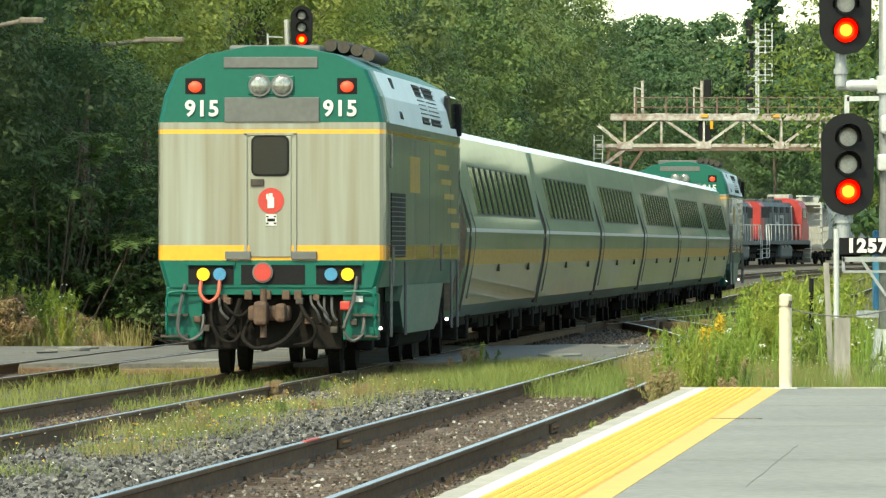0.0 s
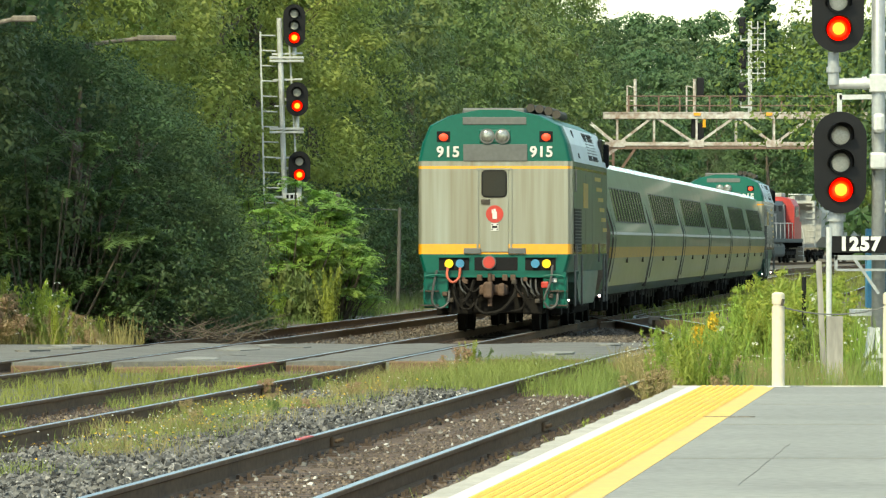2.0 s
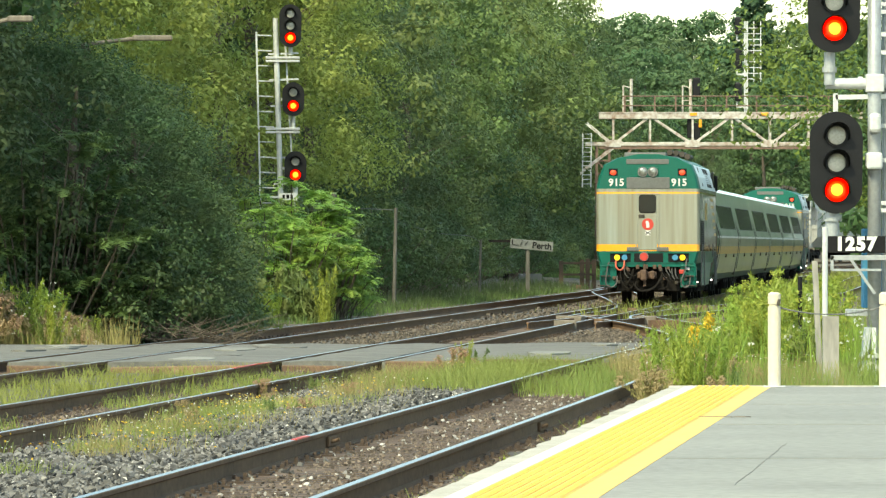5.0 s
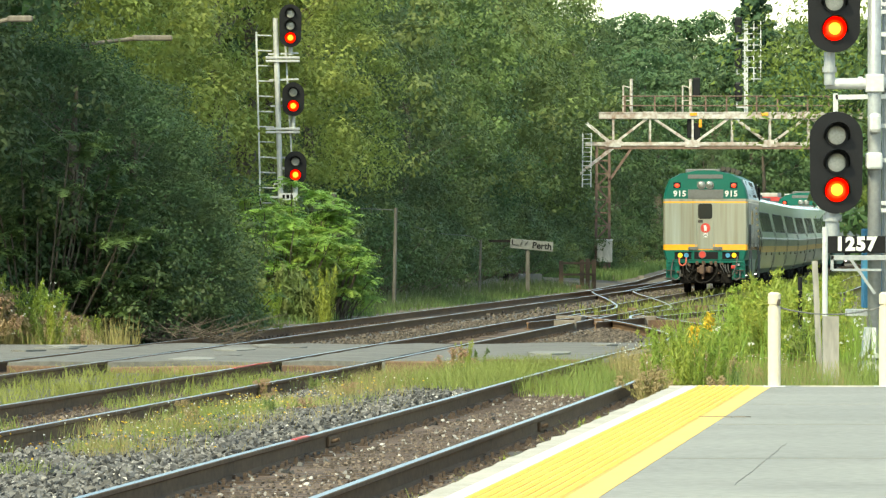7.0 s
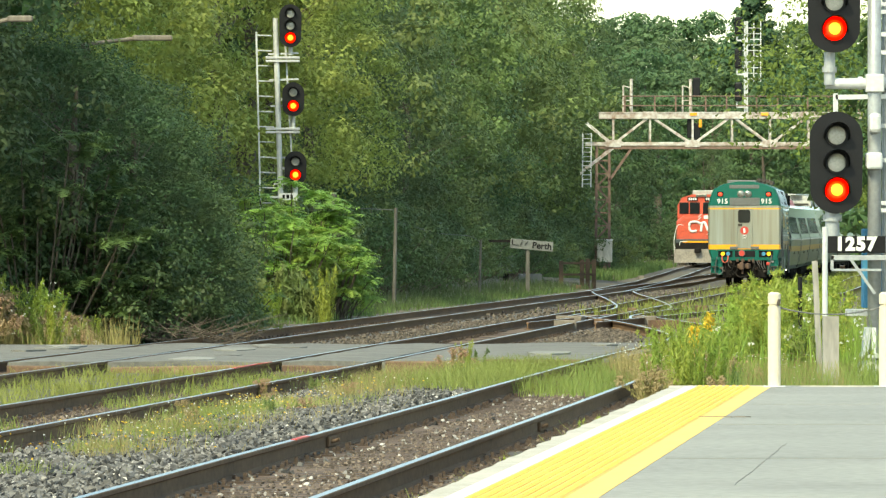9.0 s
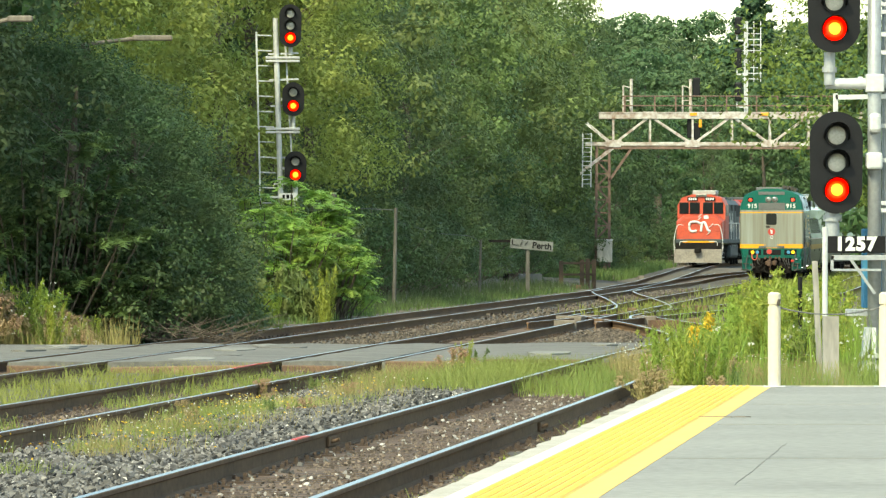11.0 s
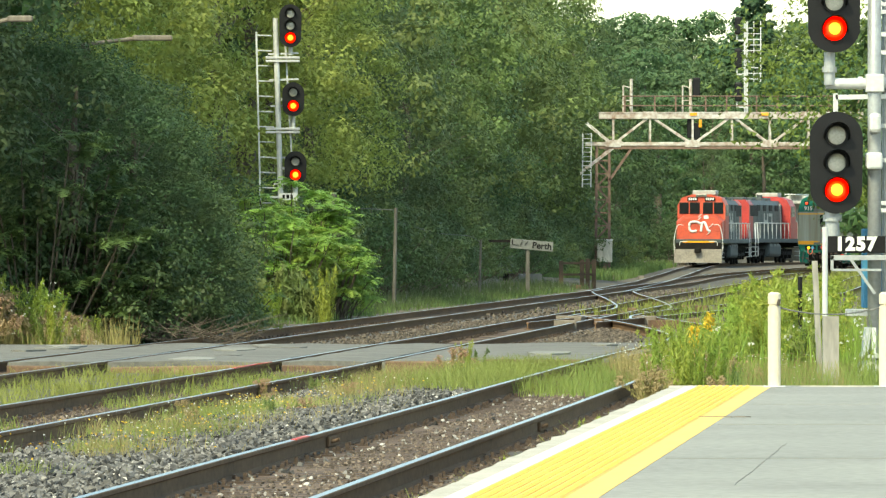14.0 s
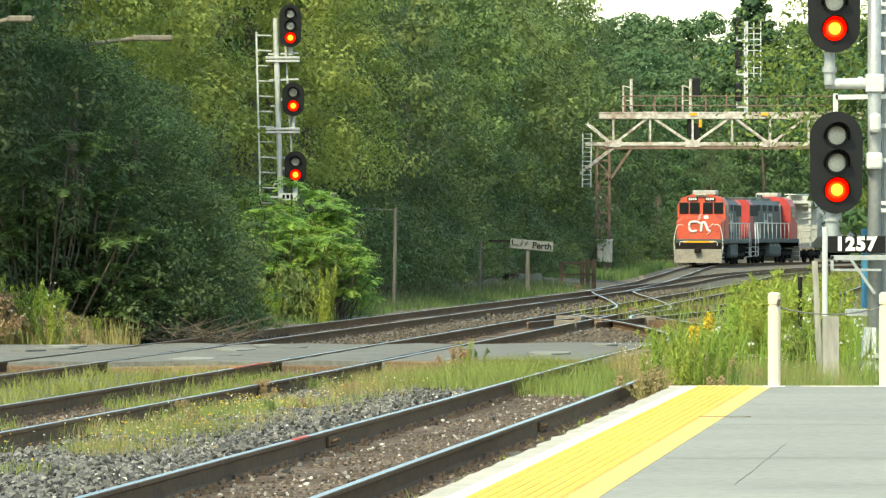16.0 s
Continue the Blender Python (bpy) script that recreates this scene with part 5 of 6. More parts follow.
    for s in (-1, 1):
        bm = bmesh.new()
        hose(bm, [(s * 1.5, f + 0.2, 0.6), (s * 1.55, f + 0.15, 1.5), (s * 1.35, f + 0.15, 2.45), (s * 0.98, f + 0.2, 2.5)], 0.024)
        hose(bm, [(s * 1.2, f + 0.2, 1.1), (s * 1.15, f + 0.1, 1.45), (s * 0.7, f + 0.1, 1.45)], 0.022)
        P("handrail", bm, "white", "white bent handrail")
        bm = bmesh.new()
        bar(bm, (s * 1.46, f + 4.6, 2.65), (s * 1.46, 9.6, 2.65), 0.03, 6)
        for i in range(9):
            bar(bm, (s * 1.46, f + 4.8 + i * 1.8, 1.6), (s * 1.46, f + 4.8 + i * 1.8, 2.65), 0.025, 6)
        for yy in (8.6, 9.7):
            hose(bm, [(s * 1.5, yy, 0.5), (s * 1.5, yy, 1.6), (s * 1.4, yy - 0.3, 2.6)], 0.04)
        P("side_rail", bm, "galv")
        bm = bmesh.new()
        for z in (0.45, 0.75, 1.05):
            box(bm, s * 1.4 - 0.2, s * 1.4 + 0.15, 9.3, 9.8, z, z + 0.04)
            box(bm, s * 1.4 - 0.2, s * 1.4 + 0.15, f + 0.5, f + 1.0, z, z + 0.04)
        P("step", bm, "galv")
    P("fuel_tank", B(-1.35, 1.35, -2.6, 2.6, 0.4, 1.3, bev=0.2), "slate")
    bogie(t, -6.0, (-1.7, 0, 1.7), 0.5)
    bogie(t, 6.0, (-1.7, 0, 1.7), 0.5)
    return t


def hopper(m):
    t = thing("hopper_wagon", "pale grey covered hopper wagon with ribbed ends", "freight wagon", m, group="freight train")
    part("body", loft([[(x, y, z) for x, z in ((-0.9, 1.0), (0.9, 1.0), (1.5, 1.7), (1.55, 3.4), (1.2, 4.3), (0.5, 4.55), (-0.5, 4.55), (-1.2, 4.3), (-1.55, 3.4), (-1.5, 1.7))] for y in (-6.6, 6.6)]), "freight_white", t)
    for s in (-1, 1):
        part("end_sheet", loft([[(x, y, z) for x, z in ((-1.4, z0), (1.4, z0), (1.4, 4.2), (-1.4, 4.2))] for y, z0 in ((s * 6.7, 3.6), (s * 8.0, 4.0))]), "freight_white", t)
        for x in (-1.4, 1.4):
            bm = bmesh.new()
            beam(bm, (x, s * 8.0, 1.1), (x, s * 8.0, 4.1), 0.16)
            part("end_post", bm, "freight_white", t)
        part("end_sill", B(-1.5, 1.5, s * 7.9 - 0.25, s * 7.9 + 0.25, 1.0, 1.25), "freight_white", t)
        for i in range(7):
            for x0 in (-1.5, 0.9):
                part("rung", bar(bmesh.new(), (x0, s * 8.15, 1.3 + i * 0.42), (x0 + 0.6, s * 8.15, 1.3 + i * 0.42), 0.03, 6), "freight_white", t)
        bogie(t, s * 6.2, (-0.9, 0.9), 0.44)
    for i in range(6):
        bm = bmesh.new()
        for s in (-1, 1):
            beam(bm, (s * 1.53, -5.5 + i * 2.2, 1.7), (s * 1.58, -5.5 + i * 2.2, 3.4), 0.12)
        part("rib", bm, "freight_white", t)
    part("roof_walk", B(-0.4, 0.4, -8, 8, 4.58, 4.66), "galv", t)
    return t


def on_bend(x, d, turn):
    return pose(x, d, main_z(d), 0, 0, -turn)


freight_loco(on_bend(17.43, 527.9, 7.5), "orange wide-nosed freight locomotive standing at the bend")
freight_loco(pose(20.9, 547.8, main_z(548), 0, 0, 180 - 11.0), "dark grey freight locomotive with a red cab, coupled backwards", "dark_red")
h = hopper(on_bend(26.2, 566.0, 18.5))
for x, d, a in ((32.3, 581.5, 24.5), (39.8, 596, 30), (48.3, 609, 36)):
    copy_thing(h, on_bend(x, d, a))
# ---------- trees and bushes ----------
def leaf_cloud(rng, centres, per, size, spread, up=0.35, droop=0.0, slim=1.0):
    """Leaves as small bent quads scattered round clump centres; returns arrays of points and faces."""
    n = len(centres) * per
    c = np.repeat(np.asarray([q[0] for q in centres], dtype=float), per, axis=0)
    r = np.repeat(np.asarray([q[1] for q in centres], dtype=float), per)
    o = rng.normal(size=(n, 3))
    o /= np.linalg.norm(o, axis=1)[:, None]
    o[:, 2] = o[:, 2] * 0.8 + 0.22
    rad = r * rng.random(n) ** 0.32 * spread
    p = c + o * rad[:, None] * np.array([1, 1, 0.72])
    nrm = o * 1.25 + rng.normal(size=(n, 3)) * 0.28 + np.array([0, 0, up])
    nrm /= np.linalg.norm(nrm, axis=1)[:, None]
    t = np.cross(nrm, rng.normal(size=(n, 3)))
    t /= np.linalg.norm(t, axis=1)[:, None]
    t[:, 2] -= droop
    b = np.cross(nrm, t)
    s = size * (0.6 + 0.8 * rng.random(n))[:, None]
    v = np.stack([p - t * s * 0.8 - b * s * 0.45 * slim, p + t * s, p - t * s * 0.5 + b * s * 0.6 * slim], axis=1).reshape(-1, 3)
    f = np.arange(3 * n).reshape(n, 3)
    return v, f


def fast_mesh(name, v, f, materials):
    me = bpy.data.meshes.new(name)
    n = len(f)
    me.vertices.add(len(v))
    me.vertices.foreach_set("co", np.asarray(v, dtype=np.float32).ravel())
    k = f.shape[1]
    me.loops.add(n * k)
    me.loops.foreach_set("vertex_index", np.asarray(f, dtype=np.int32).ravel())
    me.polygons.add(n)
    me.polygons.foreach_set("loop_start", np.arange(0, n * k, k, dtype=np.int32))
    me.polygons.foreach_set("use_smooth", np.zeros(n, dtype=bool))
    me.update(calc_edges=True)
    for m in materials:
        me.materials.append(M[m])
    return me


def tree(label, seed, H, R, leaf, clumps, per, size, low=0.18, shape=1.0, category="tree", lean=0.0):
    """A tapered trunk with limbs, and a crown of leaf clumps with gaps between them."""
    rng, rr = np.random.default_rng(seed), random.Random(seed)
    t = thing("tree", label, category)
    bm = bmesh.new()
    top = Vector((lean * H, 0, H * 0.86))
    pts = [Vector((0, 0, -0.4)), Vector((rr.uniform(-0.2, 0.2), rr.uniform(-0.2, 0.2), H * 0.3)), Vector((lean * H * 0.5 + rr.uniform(-0.3, 0.3), rr.uniform(-0.3, 0.3), H * 0.6)), top]
    rad = [0.028 * H, 0.020 * H, 0.012 * H, 0.004 * H]
    for i in range(3):
        bar(bm, pts[i], pts[i + 1], rad[i], 8, rad[i + 1])
    cl = []
    for i in range(clumps):
        h = rr.random() ** 0.85
        z = H * (low + (0.98 - low) * h)
        prof = math.sin(math.pi * (0.12 + 0.86 * (1 - (1 - h) ** shape))) ** 0.55
        a = rr.uniform(0, 2 * math.pi)
        q = R * prof * (rr.uniform(0.55, 1.0) + 0.22 * noise.noise(Vector((math.cos(a) * 2, math.sin(a) * 2, z * 0.5 + seed))))
        c = (lean * z + math.cos(a) * q, math.sin(a) * q, z)
        cl.append((c, R * rr.uniform(0.13, 0.31)))
        if i % 12 == 0:
            bar(bm, (lean * z * 0.7, 0, z * 0.78), Vector(c) * 0.85 + Vector((0, 0, z * 0.15 * 0.8)), 0.003 * H, 5, 0.001 * H)
    part("trunk", bm, "bark", t)
    v, f = leaf_cloud(rng, cl, per, size, 1.0)
    o = new("crown", fast_mesh("crown", v, f, [leaf]))
    o.parent = t
    return t


def bush(label, seed, H, R, leaf, clumps, per, size):
    rng, rr = np.random.default_rng(seed), random.Random(seed)
    t = thing("bush", label, "bush")
    bm = bmesh.new()
    cl = []
    for i in range(clumps):
        a, q, h = rr.uniform(0, 6.283), R * rr.random() ** 0.6, rr.random()
        z = 0.1 * H + H * 0.85 * h * (1 - 0.45 * (q / R) ** 2)
        c = (math.cos(a) * q, math.sin(a) * q, z)
        cl.append((c, R * rr.uniform(0.18, 0.36)))
        if i % 3 == 0:
            bar(bm, (c[0] * 0.2, c[1] * 0.2, -0.2), c, 0.03, 5, 0.008)
    part("stem", bm, "bark", t)
    v, f = leaf_cloud(rng, cl, per, size, 1.0)
    o = new("foliage", fast_mesh("foliage", v, f, [leaf]))
    o.parent = t
    return t


def frond_bush(label, seed, H, R, leaf, stems, L):
    """A shrub whose stems end in rosettes of long arching fronds set with paired leaflets."""
    rr = random.Random(seed)
    t = thing("sumac_shrub", label, "shrub")
    bm = bmesh.new()
    V = []
    for i in range(stems):
        a, q = rr.uniform(0, 6.283), R * math.sqrt(rr.random())
        top = Vector((math.cos(a) * q, math.sin(a) * q, H * rr.uniform(0.3, 1.0) * (1 - 0.35 * (q / R) ** 2)))
        bar(bm, (top.x * 0.3, top.y * 0.3, -0.2), top, 0.025, 5, 0.012)
        for j in range(9):
            az, el = j * 0.7 + rr.uniform(0, 0.5), rr.uniform(0.1, 0.75)
            ln = L * rr.uniform(0.7, 1.15)
            p, n = top.copy(), 11
            for k in range(n):
                e = el - 1.1 * k / n
                tan = Vector((math.cos(az) * math.cos(e), math.sin(az) * math.cos(e), math.sin(e)))
                side = Vector((-math.sin(az), math.cos(az), 0))
                w = ln * 0.30 * math.sin(math.pi * (0.18 + 0.74 * k / n))
                for s in (-1, 1):
                    tip = p + side * s * w + tan * w * 0.35 + Vector((0, 0, -0.22 * w + rr.gauss(0, 0.03)))
                    V += [p - tan * ln * 0.012, p + tan * ln * 0.072, tip]
                p = p + tan * ln / n
    part("stem", bm, "bark", t)
    v = np.array([tuple(q) for q in V])
    o = new("foliage", fast_mesh("foliage", v, np.arange(len(v)).reshape(-1, 3), [leaf]))
    o.parent = t
    return t


def pine_tree(label, seed, H):
    rng, rr = np.random.default_rng(seed), random.Random(seed)
    t = thing("pine_tree", label, "tree")
    bm = bmesh.new()
    bar(bm, (0, 0, -0.3), (0, 0, H), 0.02 * H, 8, 0.02)
    cl = []
    for i in range(60):
        z = H * (0.3 + 0.7 * i / 60)
        r = (H - z) * 0.24 + 0.3
        a = i * 2.4
        for k in (0.5, 1.0):
            cl.append(((math.cos(a) * r * k, math.sin(a) * r * k, z + 0.5 * k), 0.55))
        bar(bm, (0, 0, z), (math.cos(a) * r, math.sin(a) * r, z + 0.5), 0.05, 5, 0.01)
    part("trunk", bm, "bark", t)
    v, f = leaf_cloud(rng, cl, 60, 0.3, 1.0)
    o = new("crown", fast_mesh("crown", v, f, ["pine"]))
    o.parent = t
    return t


def at(x, d, turn=0.0, k=1.0, kz=None):
    return pose(x, d, base_z(x, d) - 0.05, 0, 0, turn) @ Matrix.Diagonal((k, k, kz or k, 1))


TREES = [
    tree("broad leafy green tree on the railway bank", 11, 12.5, 4.2, "leaf", 160, 105, 0.105),
    tree("dense green bank tree with shade put into its leaf colour", 12, 11.5, 4.0, "leaf_shaded", 180, 135, 0.068, low=0.02),
    tree("olive-green tree with sunlight put into its leaf colour", 13, 12.5, 3.8, "leaf_sunlit", 185, 220, 0.066, low=0.08),
    tree("tall uneven green tree", 14, 14.5, 4.4, "leaf", 160, 105, 0.115, low=0.1, shape=1.3),
    tree("green tree in the depth of the woods", 15, 13.0, 4.3, "leaf_far", 110, 55, 0.21, low=0.05),
    tree("rounded green tree on the far rise", 16, 13.0, 4.0, "leaf_hill_hazed", 170, 50, 0.19, low=0.1, shape=0.8),
]
BUSHES = [
    bush("dense green bush beside the track", 21, 3.0, 2.0, "leaf", 50, 120, 0.062),
    bush("bright green bush beside the track", 22, 2.4, 1.7, "leaf_lite", 44, 180, 0.055),
    bush("green bush under the trees, darkened for their shade", 23, 3.4, 2.2, "leaf_shaded", 50, 110, 0.064),
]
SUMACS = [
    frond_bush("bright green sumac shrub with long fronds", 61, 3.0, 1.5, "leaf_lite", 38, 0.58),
    frond_bush("sumac shrub darkened for the shade under the trees", 62, 3.4, 1.7, "leaf_sumac_shaded", 44, 0.50),
]
USED = set()


def put(pool, k, m):
    """Sets the first of a kind in place, and copies it from then on."""
    ob = pool[k]
    if ob.name in USED:
        k = ob.matrix_world.to_scale()
        return copy_thing(ob, m @ Matrix.Diagonal((1 / k.x, 1 / k.y, 1 / k.z, 1)))
    USED.add(ob.name)
    ob.matrix_world = m
    bpy.context.view_layer.update()
    return ob


def wood_edge(d):
    """Where the crowns of the wooded bank end, seen in plan."""
    if d < 232:
        return -0.0262 * d
    return west_x(d) - lerp(d, ((232, 5.6), (250, 4.8), (300, 4.3), (350, 5.6), (400, 7.2), (450, 8.8), (520, 9.5)))


def woods():
    rr = random.Random(77)
    d = 152.0
    while d < 500:                      # front row of the bank
        # Kind 1 has shade in its leaf colour, kind 2 sunlight.
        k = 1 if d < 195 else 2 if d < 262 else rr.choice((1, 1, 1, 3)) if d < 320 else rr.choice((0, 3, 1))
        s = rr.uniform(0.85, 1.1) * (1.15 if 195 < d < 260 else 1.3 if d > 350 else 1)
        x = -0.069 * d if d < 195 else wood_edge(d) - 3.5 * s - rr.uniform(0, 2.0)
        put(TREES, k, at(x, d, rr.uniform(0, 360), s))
        if d < 195:                     # lower growth between the tall trees and the track, shade again in its colour
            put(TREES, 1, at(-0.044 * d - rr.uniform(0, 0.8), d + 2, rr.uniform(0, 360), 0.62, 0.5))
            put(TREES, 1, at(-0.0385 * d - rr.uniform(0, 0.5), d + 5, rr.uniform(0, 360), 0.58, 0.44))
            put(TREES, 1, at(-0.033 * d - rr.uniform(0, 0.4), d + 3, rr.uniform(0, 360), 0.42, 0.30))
        d += 8.0 * rr.uniform(0.7, 1.3) * (1 if d < 340 else 1.2)
    for x, d in ((-15, 137), (-13.5, 147), (-19, 130), (-17, 153), (-23, 138)):
        put(TREES, 4, at(x, d, rr.uniform(0, 360), rr.uniform(1.0, 1.2)))     # unseen trees added left of the view to shade the bank
    for off, step, s0 in ((9.0, 14.0, 1.15), (15.0, 20.0, 1.35)):
        d = 158.0
        while d < 500:                  # deeper rows
            put(TREES, 4, at(wood_edge(d) - off - rr.uniform(-1, 2), d, rr.uniform(0, 360), s0 * rr.uniform(0.9, 1.15)))
            d += step * rr.uniform(0.8, 1.25)
    d = 152.0
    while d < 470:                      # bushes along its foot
        # Kind 2 bushes hold the woods' shade in their colour.
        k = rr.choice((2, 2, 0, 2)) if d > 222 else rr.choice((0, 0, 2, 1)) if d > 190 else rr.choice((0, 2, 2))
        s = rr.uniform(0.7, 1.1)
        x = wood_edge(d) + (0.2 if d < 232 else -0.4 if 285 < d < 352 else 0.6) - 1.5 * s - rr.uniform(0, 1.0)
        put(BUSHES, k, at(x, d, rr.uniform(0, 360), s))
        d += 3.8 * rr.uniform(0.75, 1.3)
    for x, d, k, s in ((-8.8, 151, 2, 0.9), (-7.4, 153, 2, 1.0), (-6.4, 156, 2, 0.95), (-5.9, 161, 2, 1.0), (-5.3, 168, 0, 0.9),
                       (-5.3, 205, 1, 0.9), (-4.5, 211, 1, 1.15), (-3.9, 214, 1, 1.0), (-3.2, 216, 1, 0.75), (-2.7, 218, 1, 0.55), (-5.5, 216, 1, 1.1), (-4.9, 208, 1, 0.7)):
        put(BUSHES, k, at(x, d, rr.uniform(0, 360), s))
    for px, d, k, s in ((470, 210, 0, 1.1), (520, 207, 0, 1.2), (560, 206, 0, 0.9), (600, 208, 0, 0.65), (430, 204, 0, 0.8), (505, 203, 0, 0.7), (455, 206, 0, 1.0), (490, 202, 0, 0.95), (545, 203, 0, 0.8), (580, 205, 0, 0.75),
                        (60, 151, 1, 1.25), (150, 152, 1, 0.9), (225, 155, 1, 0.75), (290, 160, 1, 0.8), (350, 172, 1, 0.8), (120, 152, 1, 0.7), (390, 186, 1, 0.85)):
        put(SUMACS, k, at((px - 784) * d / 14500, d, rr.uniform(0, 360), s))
    for row in range(1, 6):             # rising woods behind the bridge
        d = 612 + row * 20
        x = 0.0 + rr.uniform(0, 4)
        while x < 66:
            dd = d + rr.uniform(-6, 6)
            top = 1.7 + (rr.uniform(392, 416) - 34 * (5 - row)) / 14500 * dd
            k = (top - base_z(x, dd)) / 13.0
            put(TREES, 5, at(x, dd, rr.uniform(0, 360), k * 0.95, k))
            x += rr.uniform(3.2, 4.8)
    for x, d in ((7.0, 505), (5.5, 520), (8.5, 535), (10.5, 548), (12, 562), (15, 572), (18.5, 582), (23, 592), (28, 598), (34, 604)):
        put(TREES, rr.choice((4, 4, 1)), at(x, d, rr.uniform(0, 360), rr.uniform(0.7, 0.95)))
    for x, d, k in ((10.2, 541, 1.0), (11.6, 546, 1.2), (12.9, 544, 0.9), (13.9, 549, 1.3), (15.2, 545, 0.9), (16.2, 551, 1.2), (9.0, 536, 1.1), (17.6, 556, 1.3), (8.0, 528, 1.0)):
        put(BUSHES, 2, at(x, d, rr.uniform(0, 360), k))
    for x, d in ((9.0, 470), (10.5, 500), (11.5, 515), (8.0, 456), (10.0, 484)):
        put(BUSHES, rr.choice((0, 2)), at(x, d, rr.uniform(0, 360), 0.7))
    d = 120.0
    while d < 560:                      # trees out of view on the right, added for the coach sides to mirror
        put(TREES, 4, at(main_x(d) + 14.5 + rr.uniform(0, 3) + max(0, (d - 420) * 0.12), d, rr.uniform(0, 360), rr.uniform(0.75, 1.0)))
        put(TREES, 4, at(main_x(d) + 9.5 + max(0, (d - 420) * 0.08), d + 4, rr.uniform(0, 360), rr.uniform(0.4, 0.55)))
        d += rr.uniform(14, 20)
    pine_tree("dark pine standing above the far woods", 31, 21.0).matrix_world = at(24.8, 655, 0)


woods()


def near_tree():
    """Tree behind the platform signal, its twigs reaching out over the siding."""
    t = tree("bright green ash tree with hanging twigs", 41, 7.6, 3.6, "leaf_ash", 230, 105, 0.052, low=0.25)
    t.matrix_world = at(8.95, 139, 0)
    return t


NEAR_TREE = near_tree()


# ---------- grass and weeds ----------
def blades(name, label, n, place, h0, h1, w, material, seed, bend=0.35, category="grass"):
    """Tapered grass blades over an area; place(rng) gives x and distance."""
    rng, rr = np.random.default_rng(seed), random.Random(seed)
    xs, fs = [], []
    for i in range(n):
        x, d = place(rr)
        z = base_z(x, d) - 0.02
        h = rr.uniform(h0, h1)
        a = rr.uniform(0, 6.283)
        ca, sa = math.cos(a), math.sin(a)
        lx, ly = rr.gauss(0, bend) * h, rr.gauss(0, bend) * h
        ww = w * rr.uniform(0.6, 1.4)
        k = len(xs)
        xs += [(x - ca * ww, d - sa * ww, z), (x + ca * ww, d + sa * ww, z), (x + lx * 0.4 + ca * ww * 0.7, d + ly * 0.4 + sa * ww * 0.7, z + h * 0.6), (x + lx * 0.4 - ca * ww * 0.7, d + ly * 0.4 - sa * ww * 0.7, z + h * 0.6),
               (x + lx, d + ly, z + h), (x + lx + 0.003, d + ly, z + h)]
        fs += [(k, k + 1, k + 2, k + 3), (k + 3, k + 2, k + 5, k + 4)]
    ob = new(name, fast_mesh(name, np.array(xs), np.array(fs), [material]))
    return tagged(ob, label, category, kind="stuff")


def specks(name, label, n, place, z0, z1, size, material, seed, category="flowers"):
    rng, rr = np.random.default_rng(seed), random.Random(seed)
    cl = []
    for i in range(n):
        x, d = place(rr)
        cl.append(((x, d, base_z(x, d) + rr.uniform(z0, z1)), size * 1.2))
    v, f = leaf_cloud(rng, cl, 5, size, 1.0)
    return tagged(new(name, fast_mesh(name, v, f, [material])), label, category, kind="stuff")


def in_patches(fx, d0, d1, w, seed, thresh=0.0, sc=0.25):
    def place(rr):
        for _ in range(30):
            d = rr.uniform(d0, d1)
            x = fx(d) + rr.gauss(0, w)
            if noise.noise(Vector((x * sc * 2.5, d * sc, seed))) > thresh:
                break
        return x, d
    return place


mid_x = lambda d: main_x(d) + 1.75
blades("grass", "sparse green grass in the ballast beside the main track", 6500, in_patches(mid_x, 62, 118, 0.42, 1.0, 0.12), 0.04, 0.2, 0.004, "grass", 1)
blades("grass", "dry straw-coloured grass beside the main track", 6000, in_patches(mid_x, 66, 119, 0.5, 7.0, 0.1), 0.06, 0.24, 0.0035, "grass_dry", 2)
blades("grass", "green weeds between the rails", 2500, in_patches(main_x, 75, 118, 0.4, 3.0, 0.1), 0.04, 0.18, 0.005, "grass", 3)
blades("grass", "grass between the two main tracks", 3500, in_patches(lambda d: main_x(d) - 2.0, 88, 119, 0.7, 4.0), 0.06, 0.24, 0.006, "grass", 4)
blades("grass", "tall weeds between siding and crossing", 9000, in_patches(lambda d: near_x(d) - 1.5, 99, 119, 0.7, 5.0, -0.1), 0.06, 0.30, 0.004, "grass", 5)
blades("grass", "fresh green grass between the siding rails by the crossing", 5000, in_patches(lambda d: near_x(d) + 0.25, 98, 119, 0.5, 8.0, -0.2), 0.06, 0.26, 0.004, "grass", 7)
blades("grass", "weeds along the platform wall", 2600, in_patches(lambda d: plat_x(d) - 0.22, 42, 76, 0.12, 6.0, 0.05, 0.5), 0.06, 0.34, 0.007, "grass", 6)
blades("grass", "tall bright weeds past the platform end", 24000, lambda rr: (rr.uniform(3.2, 8.5), rr.uniform(92, 125)), 0.1, 0.5, 0.0045, "grass", 8, 0.18)
blades("grass", "dry weeds past the platform end", 9000, lambda rr: (rr.uniform(2.3, 4.8), rr.uniform(95, 114)), 0.12, 0.48, 0.004, "grass_dry", 9, 0.25)
# Bank grass: darker leaf colours stand in for shade along the woods.
blades("grass", "grass along the wooded bank", 6000, in_patches(lambda d: west_x(d) - 3.0, 148, 330, 0.5, 2.0, -0.1), 0.06, 0.28, 0.009, "leaf", 10, 0.2)
